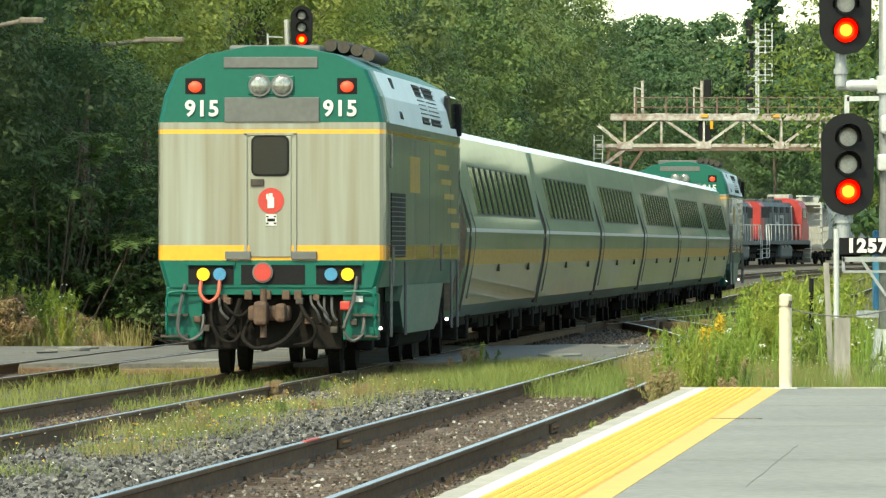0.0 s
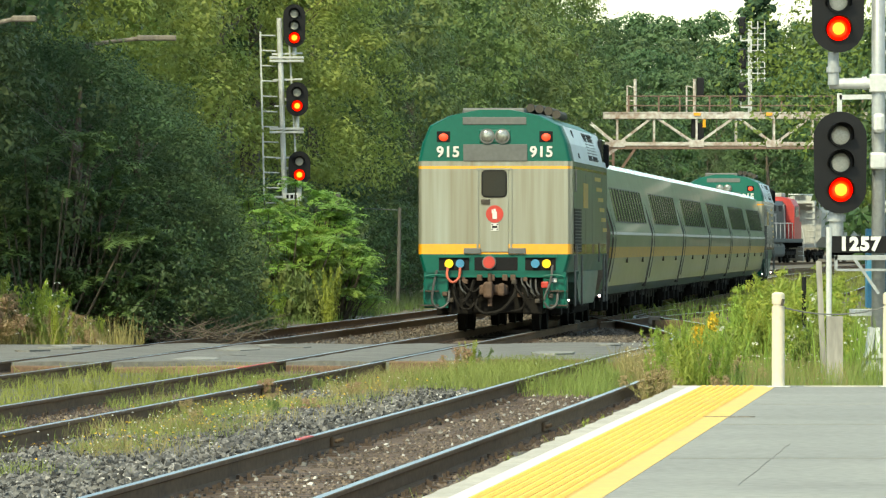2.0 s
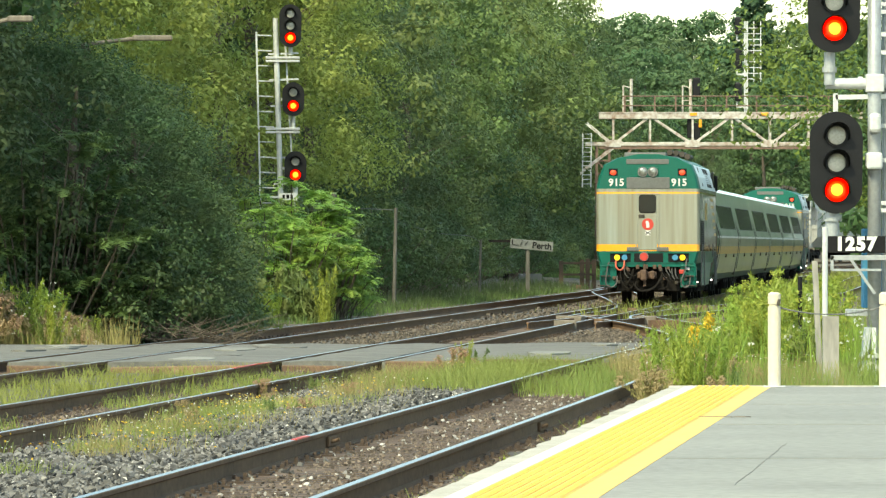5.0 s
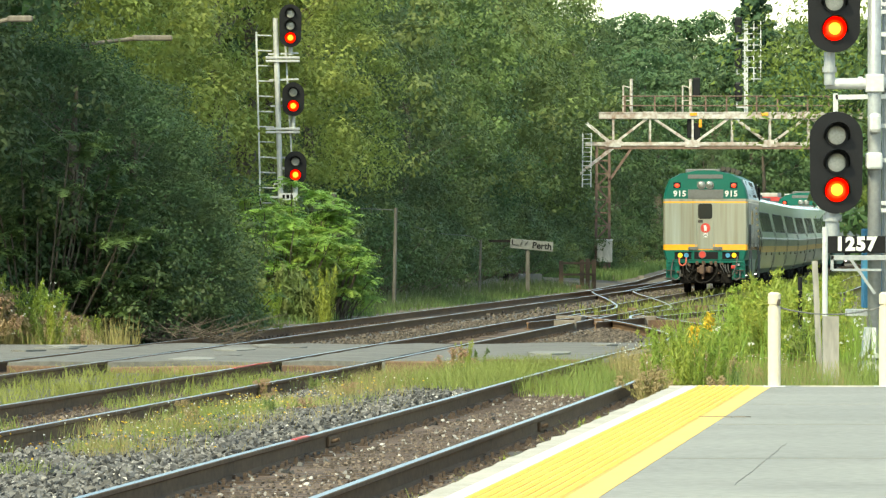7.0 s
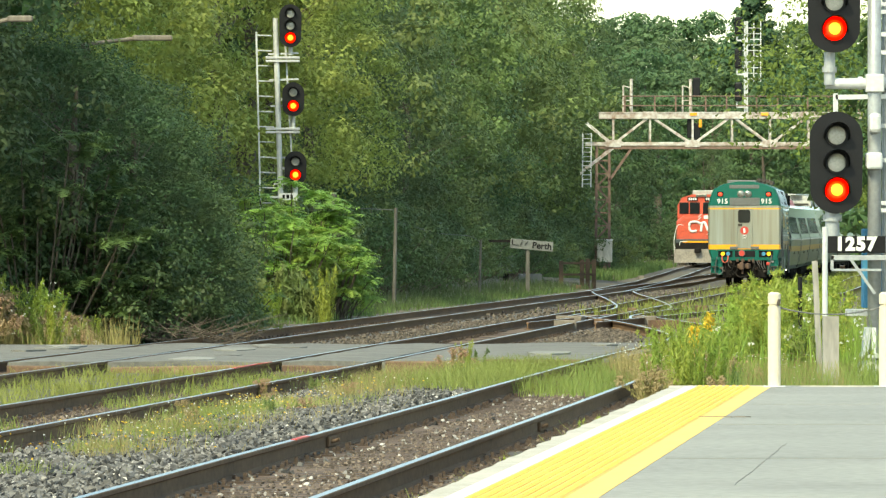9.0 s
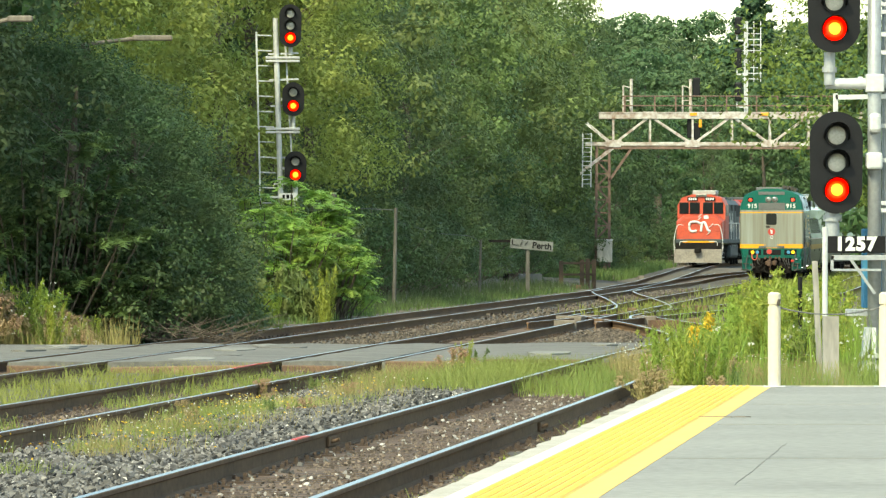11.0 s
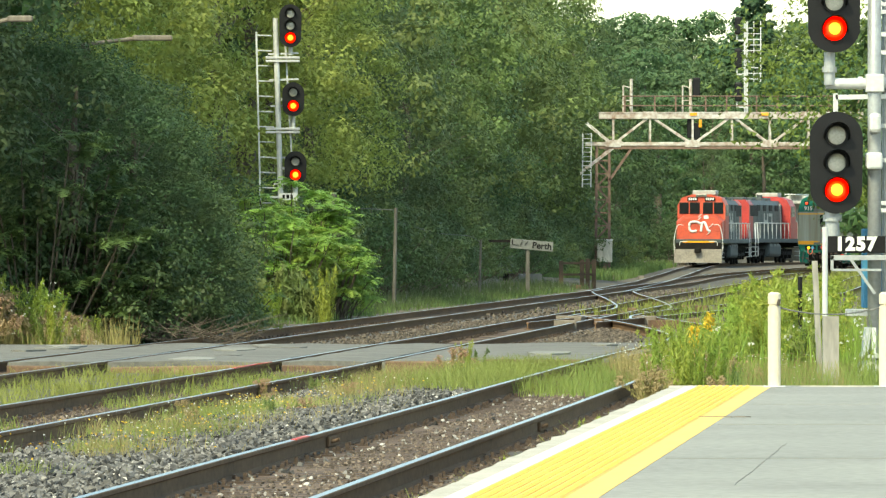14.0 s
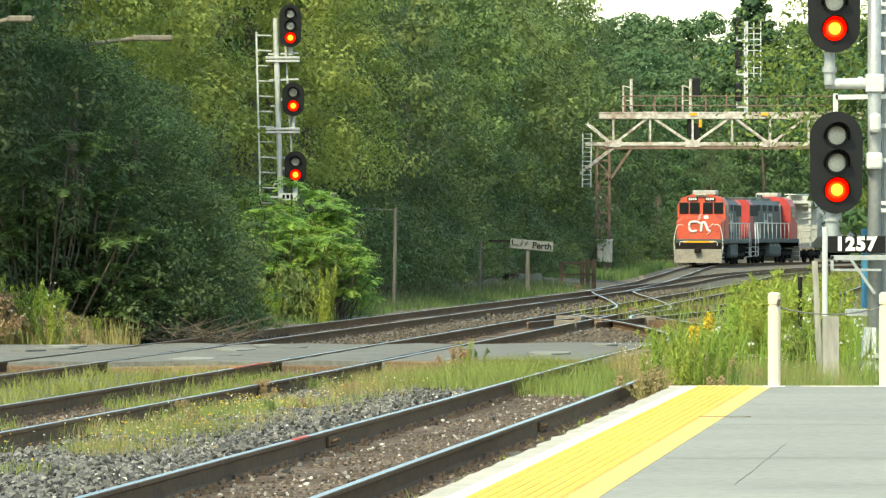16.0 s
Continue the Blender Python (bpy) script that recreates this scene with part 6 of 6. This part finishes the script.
blades("grass", "grass at the foot of the bank, darkened for shade", 6000, lambda rr: (lambda d: (west_x(d) - rr.uniform(2.6, 5.2), d))(rr.uniform(215, 350)), 0.12, 0.42, 0.010, "leaf_shaded", 32, 0.2)
blades("grass", "dry weeds beside the road", 1500, lambda rr: (rr.uniform(-11, -5.5) , rr.uniform(142, 150)), 0.15, 0.65, 0.008, "grass_dry", 11, 0.2)
specks("wild_flowers", "small yellow wild flowers in the grass", 260, in_patches(mid_x, 62, 118, 0.5, 1.0), 0.08, 0.22, 0.009, "flower_yellow", 12)
specks("wild_flowers", "pale seed tufts in the trackside grass", 260, in_patches(mid_x, 64, 118, 0.55, 1.0), 0.06, 0.24, 0.007, "flower_white", 15)
specks("wild_flowers", "pale seed tufts past the platform end", 420, lambda rr: (rr.uniform(2.4, 4.6), rr.uniform(96, 116)), 0.15, 0.5, 0.009, "flower_white", 16)
specks("wild_flowers", "white wild flowers in the roadside weeds", 130, lambda rr: (rr.uniform(-9.5, -6.7), rr.uniform(143, 147)), 0.3, 1.2, 0.015, "flower_white", 17)
specks("wild_flowers", "small white wild flowers", 160, lambda rr: (rr.uniform(4.3, 7.5), rr.uniform(97, 112)), 0.3, 0.9, 0.018, "flower_white", 13)
specks("seed_heads", "brown seed heads past the platform end", 600, lambda rr: (rr.uniform(2.3, 4.4), rr.uniform(97, 110)), 0.2, 0.5, 0.014, "seed_brown", 14)


# ---------- ballast stones ----------
def stones(n, place, s0, s1, seed, label, material="stone"):
    rng, rr = np.random.default_rng(seed), random.Random(seed)
    bm = bmesh.new()
    bmesh.ops.create_cone(bm, cap_ends=True, segments=4, radius1=1.0, radius2=0.75, depth=1.5)
    bmesh.ops.triangulate(bm, faces=bm.faces)
    bm.verts.index_update()
    bv = np.array([v.co for v in bm.verts])
    bf = np.array([[v.index for v in f.verts] for f in bm.faces])
    bm.free()
    V, F = [], []
    for i in range(n):
        x, d = place(rr)
        s = rr.uniform(s0, s1)
        k = bv * (1 + 0.35 * rng.normal(size=(len(bv), 1)).clip(-1, 1)) * s * np.array([rr.uniform(0.7, 1.4), rr.uniform(0.7, 1.4), rr.uniform(0.5, 0.9)])
        q = rng.normal(size=(3, 3))
        q, _ = np.linalg.qr(q)
        low = bed_z(x, d)
        k = k @ q + np.array([x, d, low + (0.045 if low == base_z(x, d) else 0.004) + s * 0.2])
        F.append(bf + len(bv) * i)
        V.append(k)
    o = new("ballast_stones", fast_mesh("ballast_stones", np.concatenate(V), np.concatenate(F), [material]))
    tagged(o, label, "ballast", kind="stuff")


stones(18000, lambda rr: (lambda d: (main_x(d) * (1 - 0.5) + near_x(d) * 0.5 + rr.gauss(0, 0.62), d))(50 + 55 * rr.random() ** 1.25), 0.011, 0.034, 1, "loose grey crushed stones between the tracks")
stones(260, lambda rr: (lambda d: (near_x(d) + rr.gauss(0.1, 0.4), d))(rr.uniform(46, 110)), 0.008, 0.024, 2, "scattered pale stones between the siding rails", "stone_pale")
stones(5000, lambda rr: (lambda d: (main_x(d) + rr.choice((-2, 1.9, 2.6)) + rr.gauss(0, 0.4), d))(rr.uniform(141, 200)), 0.014, 0.035, 3, "brown crushed stones beyond the road crossing", "stone_tan")
stones(1500, lambda rr: (lambda d: (main_x(d) * 0.5 + near_x(d) * 0.5 + rr.gauss(0.1, 0.7), d))(50 + 55 * rr.random() ** 1.25), 0.009, 0.024, 4, "pale limestone pieces among the grey stones", "stone_pale")
stones(9000, lambda rr: (lambda d: (near_x(d) + rr.uniform(-0.45, 1.5), d))(44 + 60 * rr.random() ** 1.2), 0.006, 0.018, 6, "small brown gravel between the siding rails", "stone_brown")
stones(2500, lambda rr: (lambda d: (main_x(d) + rr.uniform(-0.72, 0.72), d))(74 + 44 * rr.random()), 0.008, 0.022, 7, "brown gravel between the main rails", "stone_brown")

stones(6000, lambda rr: (lambda d: (main_x(d) + rr.choice((-2.0, 0.0, 1.9, 3.0)) + rr.gauss(0, 0.5), d))(rr.uniform(200, 340)), 0.02, 0.05, 8, "dark crushed stones between the far tracks", "stone_tan")


# ---------- small things along the line ----------
def bollard(px_x):
    t = thing("bollard", "cream-painted steel bollard at the platform end", "bollard", pose(px_x, 74.45, 0.41))
    bm = bmesh.new()
    bar(bm, (0, 0, 0), (0, 0, 0.735), 0.058, 20)
    part("post", bm, "cream", t, smooth=False)
    bm = bmesh.new()
    bar(bm, (0, 0, 0.735), (0, 0, 0.755), 0.046, 20)
    bar(bm, (0, 0, 0.755), (0, 0, 0.845), 0.058, 20)
    bar(bm, (0, 0, 0.845), (0, 0, 0.862), 0.058, 20, 0.035)
    part("cap", bm, "cream", t)
    bm = bmesh.new()
    bar(bm, (0.03, -0.062, 0.74), (0.045, -0.058, 0.80), 0.014, 8)
    part("hook", bm, "grime", t)
    part("base_plate", B(-0.1, 0.1, -0.1, 0.1, 0, 0.012), "galv", t)
    return t


bollard(3.01)
bollard(4.02)


def chain():
    """A slack chain of small links hung between the two bollards."""
    t = thing("chain", "thin grey slack chain hung between the cream bollards", "chain")
    x0, x1, n = 3.07, 3.96, 34
    for i in range(n):
        u = (i + 0.5) / n
        x, z = x0 + (x1 - x0) * u, 0.41 + 0.72 - 0.06 * (1 - (2 * u - 1) ** 2)
        dz = 0.24 * (2 * u - 1) * (x1 - x0) / n * 0.9
        o = part("link", bar(bmesh.new(), (-0.019, 0, -dz), (0.019, 0, dz), 0.0065, 6), "plate_grey", t)
        o.matrix_world = pose(x, 74.44, z, 90 * (i % 2), 0, 0)


chain()


def weed(label, seed, H, leaf, stems=6, flower=None, spread=0.16, lw=0.012, ll=0.14):
    """A clump of upright stems with narrow leaves, some with a flower plume."""
    rr, rng = random.Random(seed), np.random.default_rng(seed)
    t = thing("weed_plant", label, "plant", group="weeds")
    bm = bmesh.new()
    cls, tops = [], []
    for i in range(stems):
        a = rr.uniform(0, 6.283)
        b0 = Vector((math.cos(a) * spread * 0.5, math.sin(a) * spread * 0.5, -0.05))
        h = H * rr.uniform(0.5, 1.0)
        b1 = Vector((b0.x + rr.gauss(0, spread), b0.y + rr.gauss(0, spread), h))
        bar(bm, b0, b1, 0.006, 4, 0.003)
        tops.append(b1)
        for k in range(11):
            u = 0.1 + 0.9 * k / 10
            c = b0.lerp(b1, u)
            cls.append(((c.x, c.y, c.z), ll * (0.62 - 0.42 * u)))
    part("stem", bm, leaf, t)
    v, f = leaf_cloud(rng, cls, 13, lw * 3.6, 1.0, slim=0.24, droop=-0.55)
    o = new("leaf_mass", fast_mesh("leaf_mass", v, f, [leaf]))
    o.parent = t
    if flower:
        cl = [((q.x + rr.gauss(0, 0.03), q.y + rr.gauss(0, 0.03), q.z + rr.uniform(-0.12, 0.04)), 0.05) for q in tops[:stems if flower != "flower_white" else 3] for _ in range({"flower_white": 1, "flower_lime": 9}.get(flower, 18))]
        v, f = leaf_cloud(rng, cl, 12, 0.017, 1.0)
        o = new("flower_plume", fast_mesh("flower_plume", v, f, [flower]))
        o.parent = t
        tagged(o, kind="stuff")
    return t


WEEDS = [
    weed("tall bright green weeds with narrow leaves", 51, 1.0, "weed_green", 12, None, 0.15, 0.011, 0.15),
    weed("yellow flowering goldenrod clump", 52, 0.95, "weed_green", 13, "flower_yellow", 0.07),
    weed("green weeds with white flower heads", 53, 0.8, "grass", 8, "flower_white"),
    weed("brownish seeding weeds with thin stems", 54, 0.6, "grass_dry", 10, "seed_brown"),
    weed("low leafy green weeds", 55, 0.5, "leaf", 8, None, 0.12),
    weed("budding goldenrod with yellow-green plumes", 56, 1.0, "weed_green", 10, "flower_lime", 0.13),
]


def weeds():
    rr = random.Random(9)
    for d, px, k, s in ((103.5, 1226, 1, 0.82), (104.0, 1240, 1, 1.05), (117, 826, 0, 0.55), (117.3, 838, 4, 0.8), (116, 812, 3, 0.7), (110, 1190, 3, 0.7), (108, 1205, 3, 0.8)):
        x = (px - 784) * d / 14500
        put(WEEDS, k, at(x, d, rr.uniform(0, 360), s))
    for i in range(96):                 # bank of weeds past the platform
        d = rr.uniform(100, 124)
        px = 1475 - 195 * rr.random() ** 1.2
        x = (px - 784) * d / 14500
        s = lerp(px, ((1260, 0.8), (1300, 1.15), (1400, 1.5), (1475, 1.35)))
        put(WEEDS, (0, 5, 0, 2, 5, 0, 4, 5, 2)[i % 9], at(x, d, rr.uniform(0, 360), s * rr.uniform(0.6, 1.12)))
    for i in range(34):
        d = rr.uniform(90, 106)
        px = rr.uniform(1150, 1320)
        x = (px - 784) * d / 14500
        put(WEEDS, rr.choice((0, 4, 0, 3)), at(x, d, rr.uniform(0, 360), rr.uniform(0.6, 0.95)))
    for i in range(16):                 # beside the platform wall
        d = rr.uniform(43, 74)
        put(WEEDS, rr.choice((4, 0, 4)), at(plat_x(d) - rr.uniform(0.12, 0.4), d, rr.uniform(0, 360), rr.uniform(0.25, 0.48)))
    for i in range(60):                 # edge of the woods and the roadside
        d = rr.uniform(143, 150)
        x = rr.uniform(-9.0, -6.2)
        put(WEEDS, rr.choice((3, 2, 2, 3, 0)), at(x, d, rr.uniform(0, 360), rr.uniform(0.7, 1.0) * lerp(x, ((-7.8, 1.75), (-6.9, 1.2), (-6.2, 0.6)))))
    for i in range(26):
        d = rr.uniform(196, 226)
        put(WEEDS, 0, at(wood_edge(d) + rr.uniform(0.6, 2.4), d, rr.uniform(0, 360), rr.uniform(0.8, 1.6)))
    for i in range(18):                 # pale tall growth at the foot of the far signal
        d = rr.uniform(198, 203)
        put(WEEDS, 4, at((rr.uniform(425, 560) - 784) * d / 14500, d, rr.uniform(0, 360), rr.uniform(1.8, 2.9)))
    for i in range(14):                 # in the ballast by the main track
        d = rr.uniform(80, 117)
        put(WEEDS, rr.choice((3, 4)), at(mid_x(d) + rr.gauss(0, 0.6), d, rr.uniform(0, 360), rr.uniform(0.25, 0.5)))


weeds()


def place_sign():
    """Weathered name board, greyed for shade, standing askew on two posts at the edge of the woods."""
    d, s = 306.0, 14500 / 306
    t = thing("name_board", "weathered white name board, greyed for shade, on wooden posts by the woods", "sign", pose((941 - 784) / s, d, 0))
    o = part("board", B(-0.80, 0.80, -0.03, 0.03, -0.18, 0.18, bev=0.01), "board_grey", t, "white board greyed for shade, with dark letters")
    o.matrix_local = pose(0, 0, 1.7, 0, 5, 0)
    w = word("sign_text", "Perth", 0.33, pose(0.38, -0.04, 1.66, 0, 5, 0), "black", t, depth=0.005, bold=0.008)
    bm = bmesh.new()
    beam(bm, (-0.72, -0.045, 1.72), (-0.72, -0.045, 1.92), 0.04, 0.02)
    beam(bm, (-0.72, -0.045, 1.72), (-0.5, -0.045, 1.70), 0.04, 0.02)
    beam(bm, (-0.42, -0.045, 1.68), (-0.34, -0.045, 1.88), 0.04, 0.02)
    beam(bm, (-0.26, -0.045, 1.70), (-0.14, -0.045, 1.84), 0.05, 0.02)
    part("worn_letters", bm, "black", t)
    for x in (-0.15,):
        part("post", B(x - 0.07, x + 0.07, 0.03, 0.17, -0.3, 1.6), "weathered_pole", t)
    part("cross_bar", B(-1.6, -0.8, 0.0, 0.06, 1.80, 1.90), "under", t)


place_sign()


def bank_things():
    # low timber fence and posts near the bridge foot
    d, s = 352.0, 14500 / 352
    zz = lambda y: 1.7 - (y - 434) / s
    f = thing("timber_fence", "low weathered timber fence beside the tracks", "fence", pose((1030 - 784) / s, d, 0))
    for x, y0, y1 in ((993, 462, 504), (1030, 460, 508), (1040, 458, 508), (1051, 460, 506)):
        part("fence_post", B((x - 1030) / s - 0.09, (x - 1030) / s + 0.09, -0.08, 0.08, -0.3, zz(y0), bev=0.01), "tie", f)
    for y in (464, 484):
        part("fence_rail", B((993 - 1030) / s, (1052 - 1030) / s, -0.1, -0.05, zz(y + 4), zz(y)), "tie", f)
    # electric boxes under the sign
    b = thing("relay_box", "dark grey relay box on a stand under the trees", "box", pose((895 - 784) / 42, 345, 0))
    part("box_body", B(-0.3, 0.3, -0.2, 0.2, 0.5, 1.35, bev=0.03), "plate_grey", b)
    part("stand", B(-0.12, 0.12, -0.1, 0.1, -0.3, 0.5), "under", b)
    c = thing("low_box", "low dark grey box by the track", "box", pose((937 - 784) / 42, 343, 0))
    part("box_body", B(-0.5, 0.5, -0.3, 0.3, -0.3, 0.5, bev=0.03), "plate_grey", c)
    # old wooden poles in the wood's edge
    for px, d, y0, y1, r in ((697, 240, 368, 535, 0.06), (587, 225, 340, 470, 0.09), (848, 290, 425, 510, 0.05)):
        s = 14500 / d
        t = thing("wooden_pole", "thin grey weathered wooden pole at the edge of the woods", "pole", pose((px - 784) / s, d, 0))
        bm = bmesh.new()
        bar(bm, (0, 0, -0.3), (0.06, 0, 1.7 - (y0 - 434) / s), r, 10, r * 0.8)
        part("shaft", bm, "weathered_pole", t)
    # lamp arms reaching out of the trees
    for px0, px1, y, d in ((-40, 58, 34, 143), (150, 305, 68, 162)):
        s = 14500 / d
        t = thing("street_lamp", "pale street lamp arm reaching out of the trees", "street lamp", pose((px0 - 784) / s, d, 0))
        w = (px1 - px0) / s
        z = 1.7 - (y - 434) / s
        part("lamp_head", B(w * 0.55, w, -0.1, 0.1, z - 0.05, z + 0.06, bev=0.03), "old_wood", t)
        bm = bmesh.new()
        bar(bm, (0, 0.1, z - 0.12), (w * 0.6, 0, z), 0.04, 8)
        part("arm", bm, "old_wood", t)
        bm = bmesh.new()
        bar(bm, (0, 0.1, -0.3), (0, 0.1, z - 0.1), 0.09, 10)
        part("pole", bm, "bark", t)
    # fallen concrete block and brushwood by the road
    k = thing("concrete_block", "tilted pale concrete block in the weeds by the road", "block", pose(-6.55, 146, base_z(-6.5, 146) + 0.12, 8, 18, 20))
    part("block_body", B(-0.45, 0.45, -0.25, 0.25, -0.16, 0.16, bev=0.03), "concrete", k)
    rr = random.Random(8)
    h = thing("brushwood", "heap of dry brown branches beside the track", "branches", pose(-4.55, 151, base_z(-4.5, 151)))
    for i in range(90):
        bm = bmesh.new()
        a = Vector((rr.gauss(0, 0.5), rr.gauss(0, 0.5), rr.uniform(0, 0.25)))
        bar(bm, a, a + Vector((rr.gauss(0, 0.55), rr.gauss(0, 0.3), rr.uniform(0.0, 0.5))), 0.011, 4, 0.004)
        # Bark, darker than old wood, puts the heap's shade into its colour.
        part("branch", bm, "bark", h)


bank_things()


def right_posts():
    """Stakes and old posts in the weeds next to the signal."""
    for px, d, y0, r, m, lab in ((1416, 104, 490, 0.03, "black", "thin black metal stake in the weeds"), (1460, 100, 402, 0.035, "galv", "slim pale metal post beside the signal"),
                                 (1455, 99, 462, 0.042, "grey_wood", "leaning grey wooden stake"), (1470, 97, 560, 0.105, "grey_wood", "short weathered wooden post")):
        s = 14500 / d
        t = thing("post", lab, "post", pose((px - 784) / s, d, 0))
        bm = bmesh.new()
        lean = 0.09 if px == 1455 else 0.0
        if m == "grey_wood":
            beam(bm, (0, 0, -0.5), (-lean, 0, 1.7 - (y0 - 434) / s), r * 1.8, r * 1.6)
        else:
            bar(bm, (0, 0, -0.5), (0, 0, 1.7 - (y0 - 434) / s), r, 10)
        part("shaft", bm, m, t)


right_posts()


def switch_timbers():
    """Weathered blocks and boards lying about the points."""
    rr = random.Random(15)
    for px, y, w, dw in ((1010, 566, 1.1, 0.9), (1045, 560, 0.7, 0.6), (1075, 560, 0.5, 0.5), (1100, 556, 0.35, 0.5), (1118, 552, 0.35, 0.5), (1140, 565, 1.0, 0.5), (1175, 572, 1.2, 0.6), (1215, 545, 0.5, 0.8), (1240, 548, 0.5, 0.9),
                         (1262, 545, 0.4, 0.8), (1090, 495, 0.8, 1.0), (1135, 495, 0.5, 1.0), (1020, 507, 0.8, 1.0), (1060, 568, 0.9, 0.5), (1228, 566, 0.5, 0.5), (1000, 575, 0.9, 0.4)):
        d = 14500 * 1.74 / (y - 434)
        x = (px - 784) * d / 14500
        w, dw = w * 0.55, dw * 0.6
        t = thing("timber_block", "weathered tan timber block lying by the points", "timber", pose(x, d, base_z(x, d) + 0.14, 0, rr.uniform(-2, 2), rr.uniform(-12, 12)), group="points timbers")
        part("block_body", B(-w / 2, w / 2, -dw / 2, dw / 2, -0.15, rr.uniform(0.02, 0.1), bev=0.02), rr.choice(("old_wood", "creosote")), t)


switch_timbers()


def joint_bars():
    """Fishplates on the rails near the platform."""
    for fx, fz, off, d, n in ((near_x, near_z, -0.752, 72.0, 1), (near_x, near_z, 0.752, 78.0, 1), (main_x, main_z, 0.752, 64.0, 1), (main_x, main_z, -0.752, 84, 1)):
        t = thing("joint_bar", "rusty bolted joint bar on the rail", "joint bar", pose(fx(d) + off, d, fz(d), 0, 0, -math.degrees(math.atan(fx(d + 0.5) - fx(d - 0.5)))), group="rail joints")
        for s in (-1, 1):
            part("plate", B(s * 0.03 - 0.014, s * 0.03 + 0.014, -0.45, 0.45, -0.135, -0.05, bev=0.006), "rail_side", t)
            for k in range(4):
                bm = bmesh.new()
                y = -0.33 + k * 0.22
                bar(bm, (s * 0.04, y, -0.09), (s * 0.07, y, -0.09), 0.018, 8)
                part("bolt", bm, "rail_side", t)


joint_bars()


def paint_marks():
    """Red marking paint sprayed on two rail heads."""
    for fx, fz, d0, d1 in ((main_x, main_z, 113.0, 119.0), (near_x, near_z, 68.3, 69.6)):
        bm = bmesh.new()
        beam(bm, (fx(d0) - 0.74, d0, fz(d0) + 0.001), (fx(d1) - 0.74, d1, fz(d1) + 0.001), 0.05, 0.012)
        tagged(part("paint_mark", bm, "red_paint"), "red marking paint sprayed on the rail head", "paint mark", kind="structure")


paint_marks()
blades("grass", "grass patches between the far tracks", 9000, in_patches(lambda d: main_x(d) + 2.4, 200, 470, 1.6, 12.0, 0.05, 0.12), 0.1, 0.4, 0.016, "grass", 21, 0.25)
blades("grass", "rough grass at the foot of the far woods", 6000, lambda rr: (lambda d: (freight_x(d) - rr.uniform(2, 6.5), d))(rr.uniform(400, 530)), 0.2, 0.6, 0.03, "leaf", 22, 0.2)
blades("grass", "rough grass along the right of the line", 9000, lambda rr: (lambda d: (main_x(d) + rr.uniform(7.5, 12), d))(rr.uniform(130, 420)), 0.2, 0.9, 0.02, "grass", 23, 0.2)


def road_patches():
    """Uneven dark patches and broken strips on the crossing."""
    rr = random.Random(33)
    for i in range(34):
        d = rr.uniform(120.2, 139)
        x = rr.uniform(-9, 5.5)
        if any(abs(x - f(d) - o) < 0.75 for f in (main_x, west_x, near_x) for o in (-0.752, 0.752)):
            continue
        n, rx, ry = 9, rr.uniform(0.2, 0.5), rr.uniform(0.5, 2.2)
        z = base_z(x, d) + 0.185
        pts = [(x + math.cos(k / n * 6.283) * rx * rr.uniform(0.6, 1.1), d + math.sin(k / n * 6.283) * ry * rr.uniform(0.6, 1.1)) for k in range(n)]
        o = part("road_patch", loft([[(a, b, z - 0.1) for a, b in pts], [(a, b, z + 0.006) for a, b in pts]]), rr.choice(("asphalt", "joint_grey", "road")))
        tagged(o, "uneven patch of old asphalt on the road crossing", "road patch", kind="structure")


road_patches()
stones(1500, lambda rr: (rr.uniform(-9, 4), rr.uniform(119.6, 141)), 0.012, 0.03, 5, "loose gravel strewn over the road crossing")


def wires():
    """A guy wire at the road and slack cables along the wood's edge."""
    for label, pts, d, r in (("thin grey guy wire slanting down from the trees", ((-60, 105), (12, 160), (85, 222), (140, 268)), 148.5, 0.004),
                             ("slack cable between old poles", ((587, 362), (620, 368), (655, 370), (697, 372)), 232, 0.012),
                             ("slack cable along the edge of the woods", ((697, 390), (770, 412), (830, 418), (848, 428)), 265, 0.012)):
        s = 14500 / d
        t = thing("cable", label, "cable")
        part("strand", hose(bmesh.new(), [((x - 784) / s, d, 1.7 - (y - 434) / s) for x, y in pts], r, 5), "plate_grey", t)


wires()
blades("grass", "loose tall grass among the weeds past the platform", 2600, lambda rr: (rr.uniform(3.3, 5.8), rr.uniform(98, 122)), 0.3, 1.05, 0.006, "weed_green", 31, 0.16)


# ---------- movement ----------
def motions():
    for ob, off in TRAIN:
        walk(ob, train_rows(off))
    base = NEAR_TREE.matrix_world.copy()
    rows = []
    for i in range(17):                 # the near tree sways a little in the wind
        rows.append((i, base @ pose(0, 0, 0, 0.4 * math.sin(i * 1.7), 0.7 * math.sin(i * 1.1 + 0.4) - 0.3, 1.5 * math.sin(i * 0.9))))
    walk(NEAR_TREE, rows)


motions()
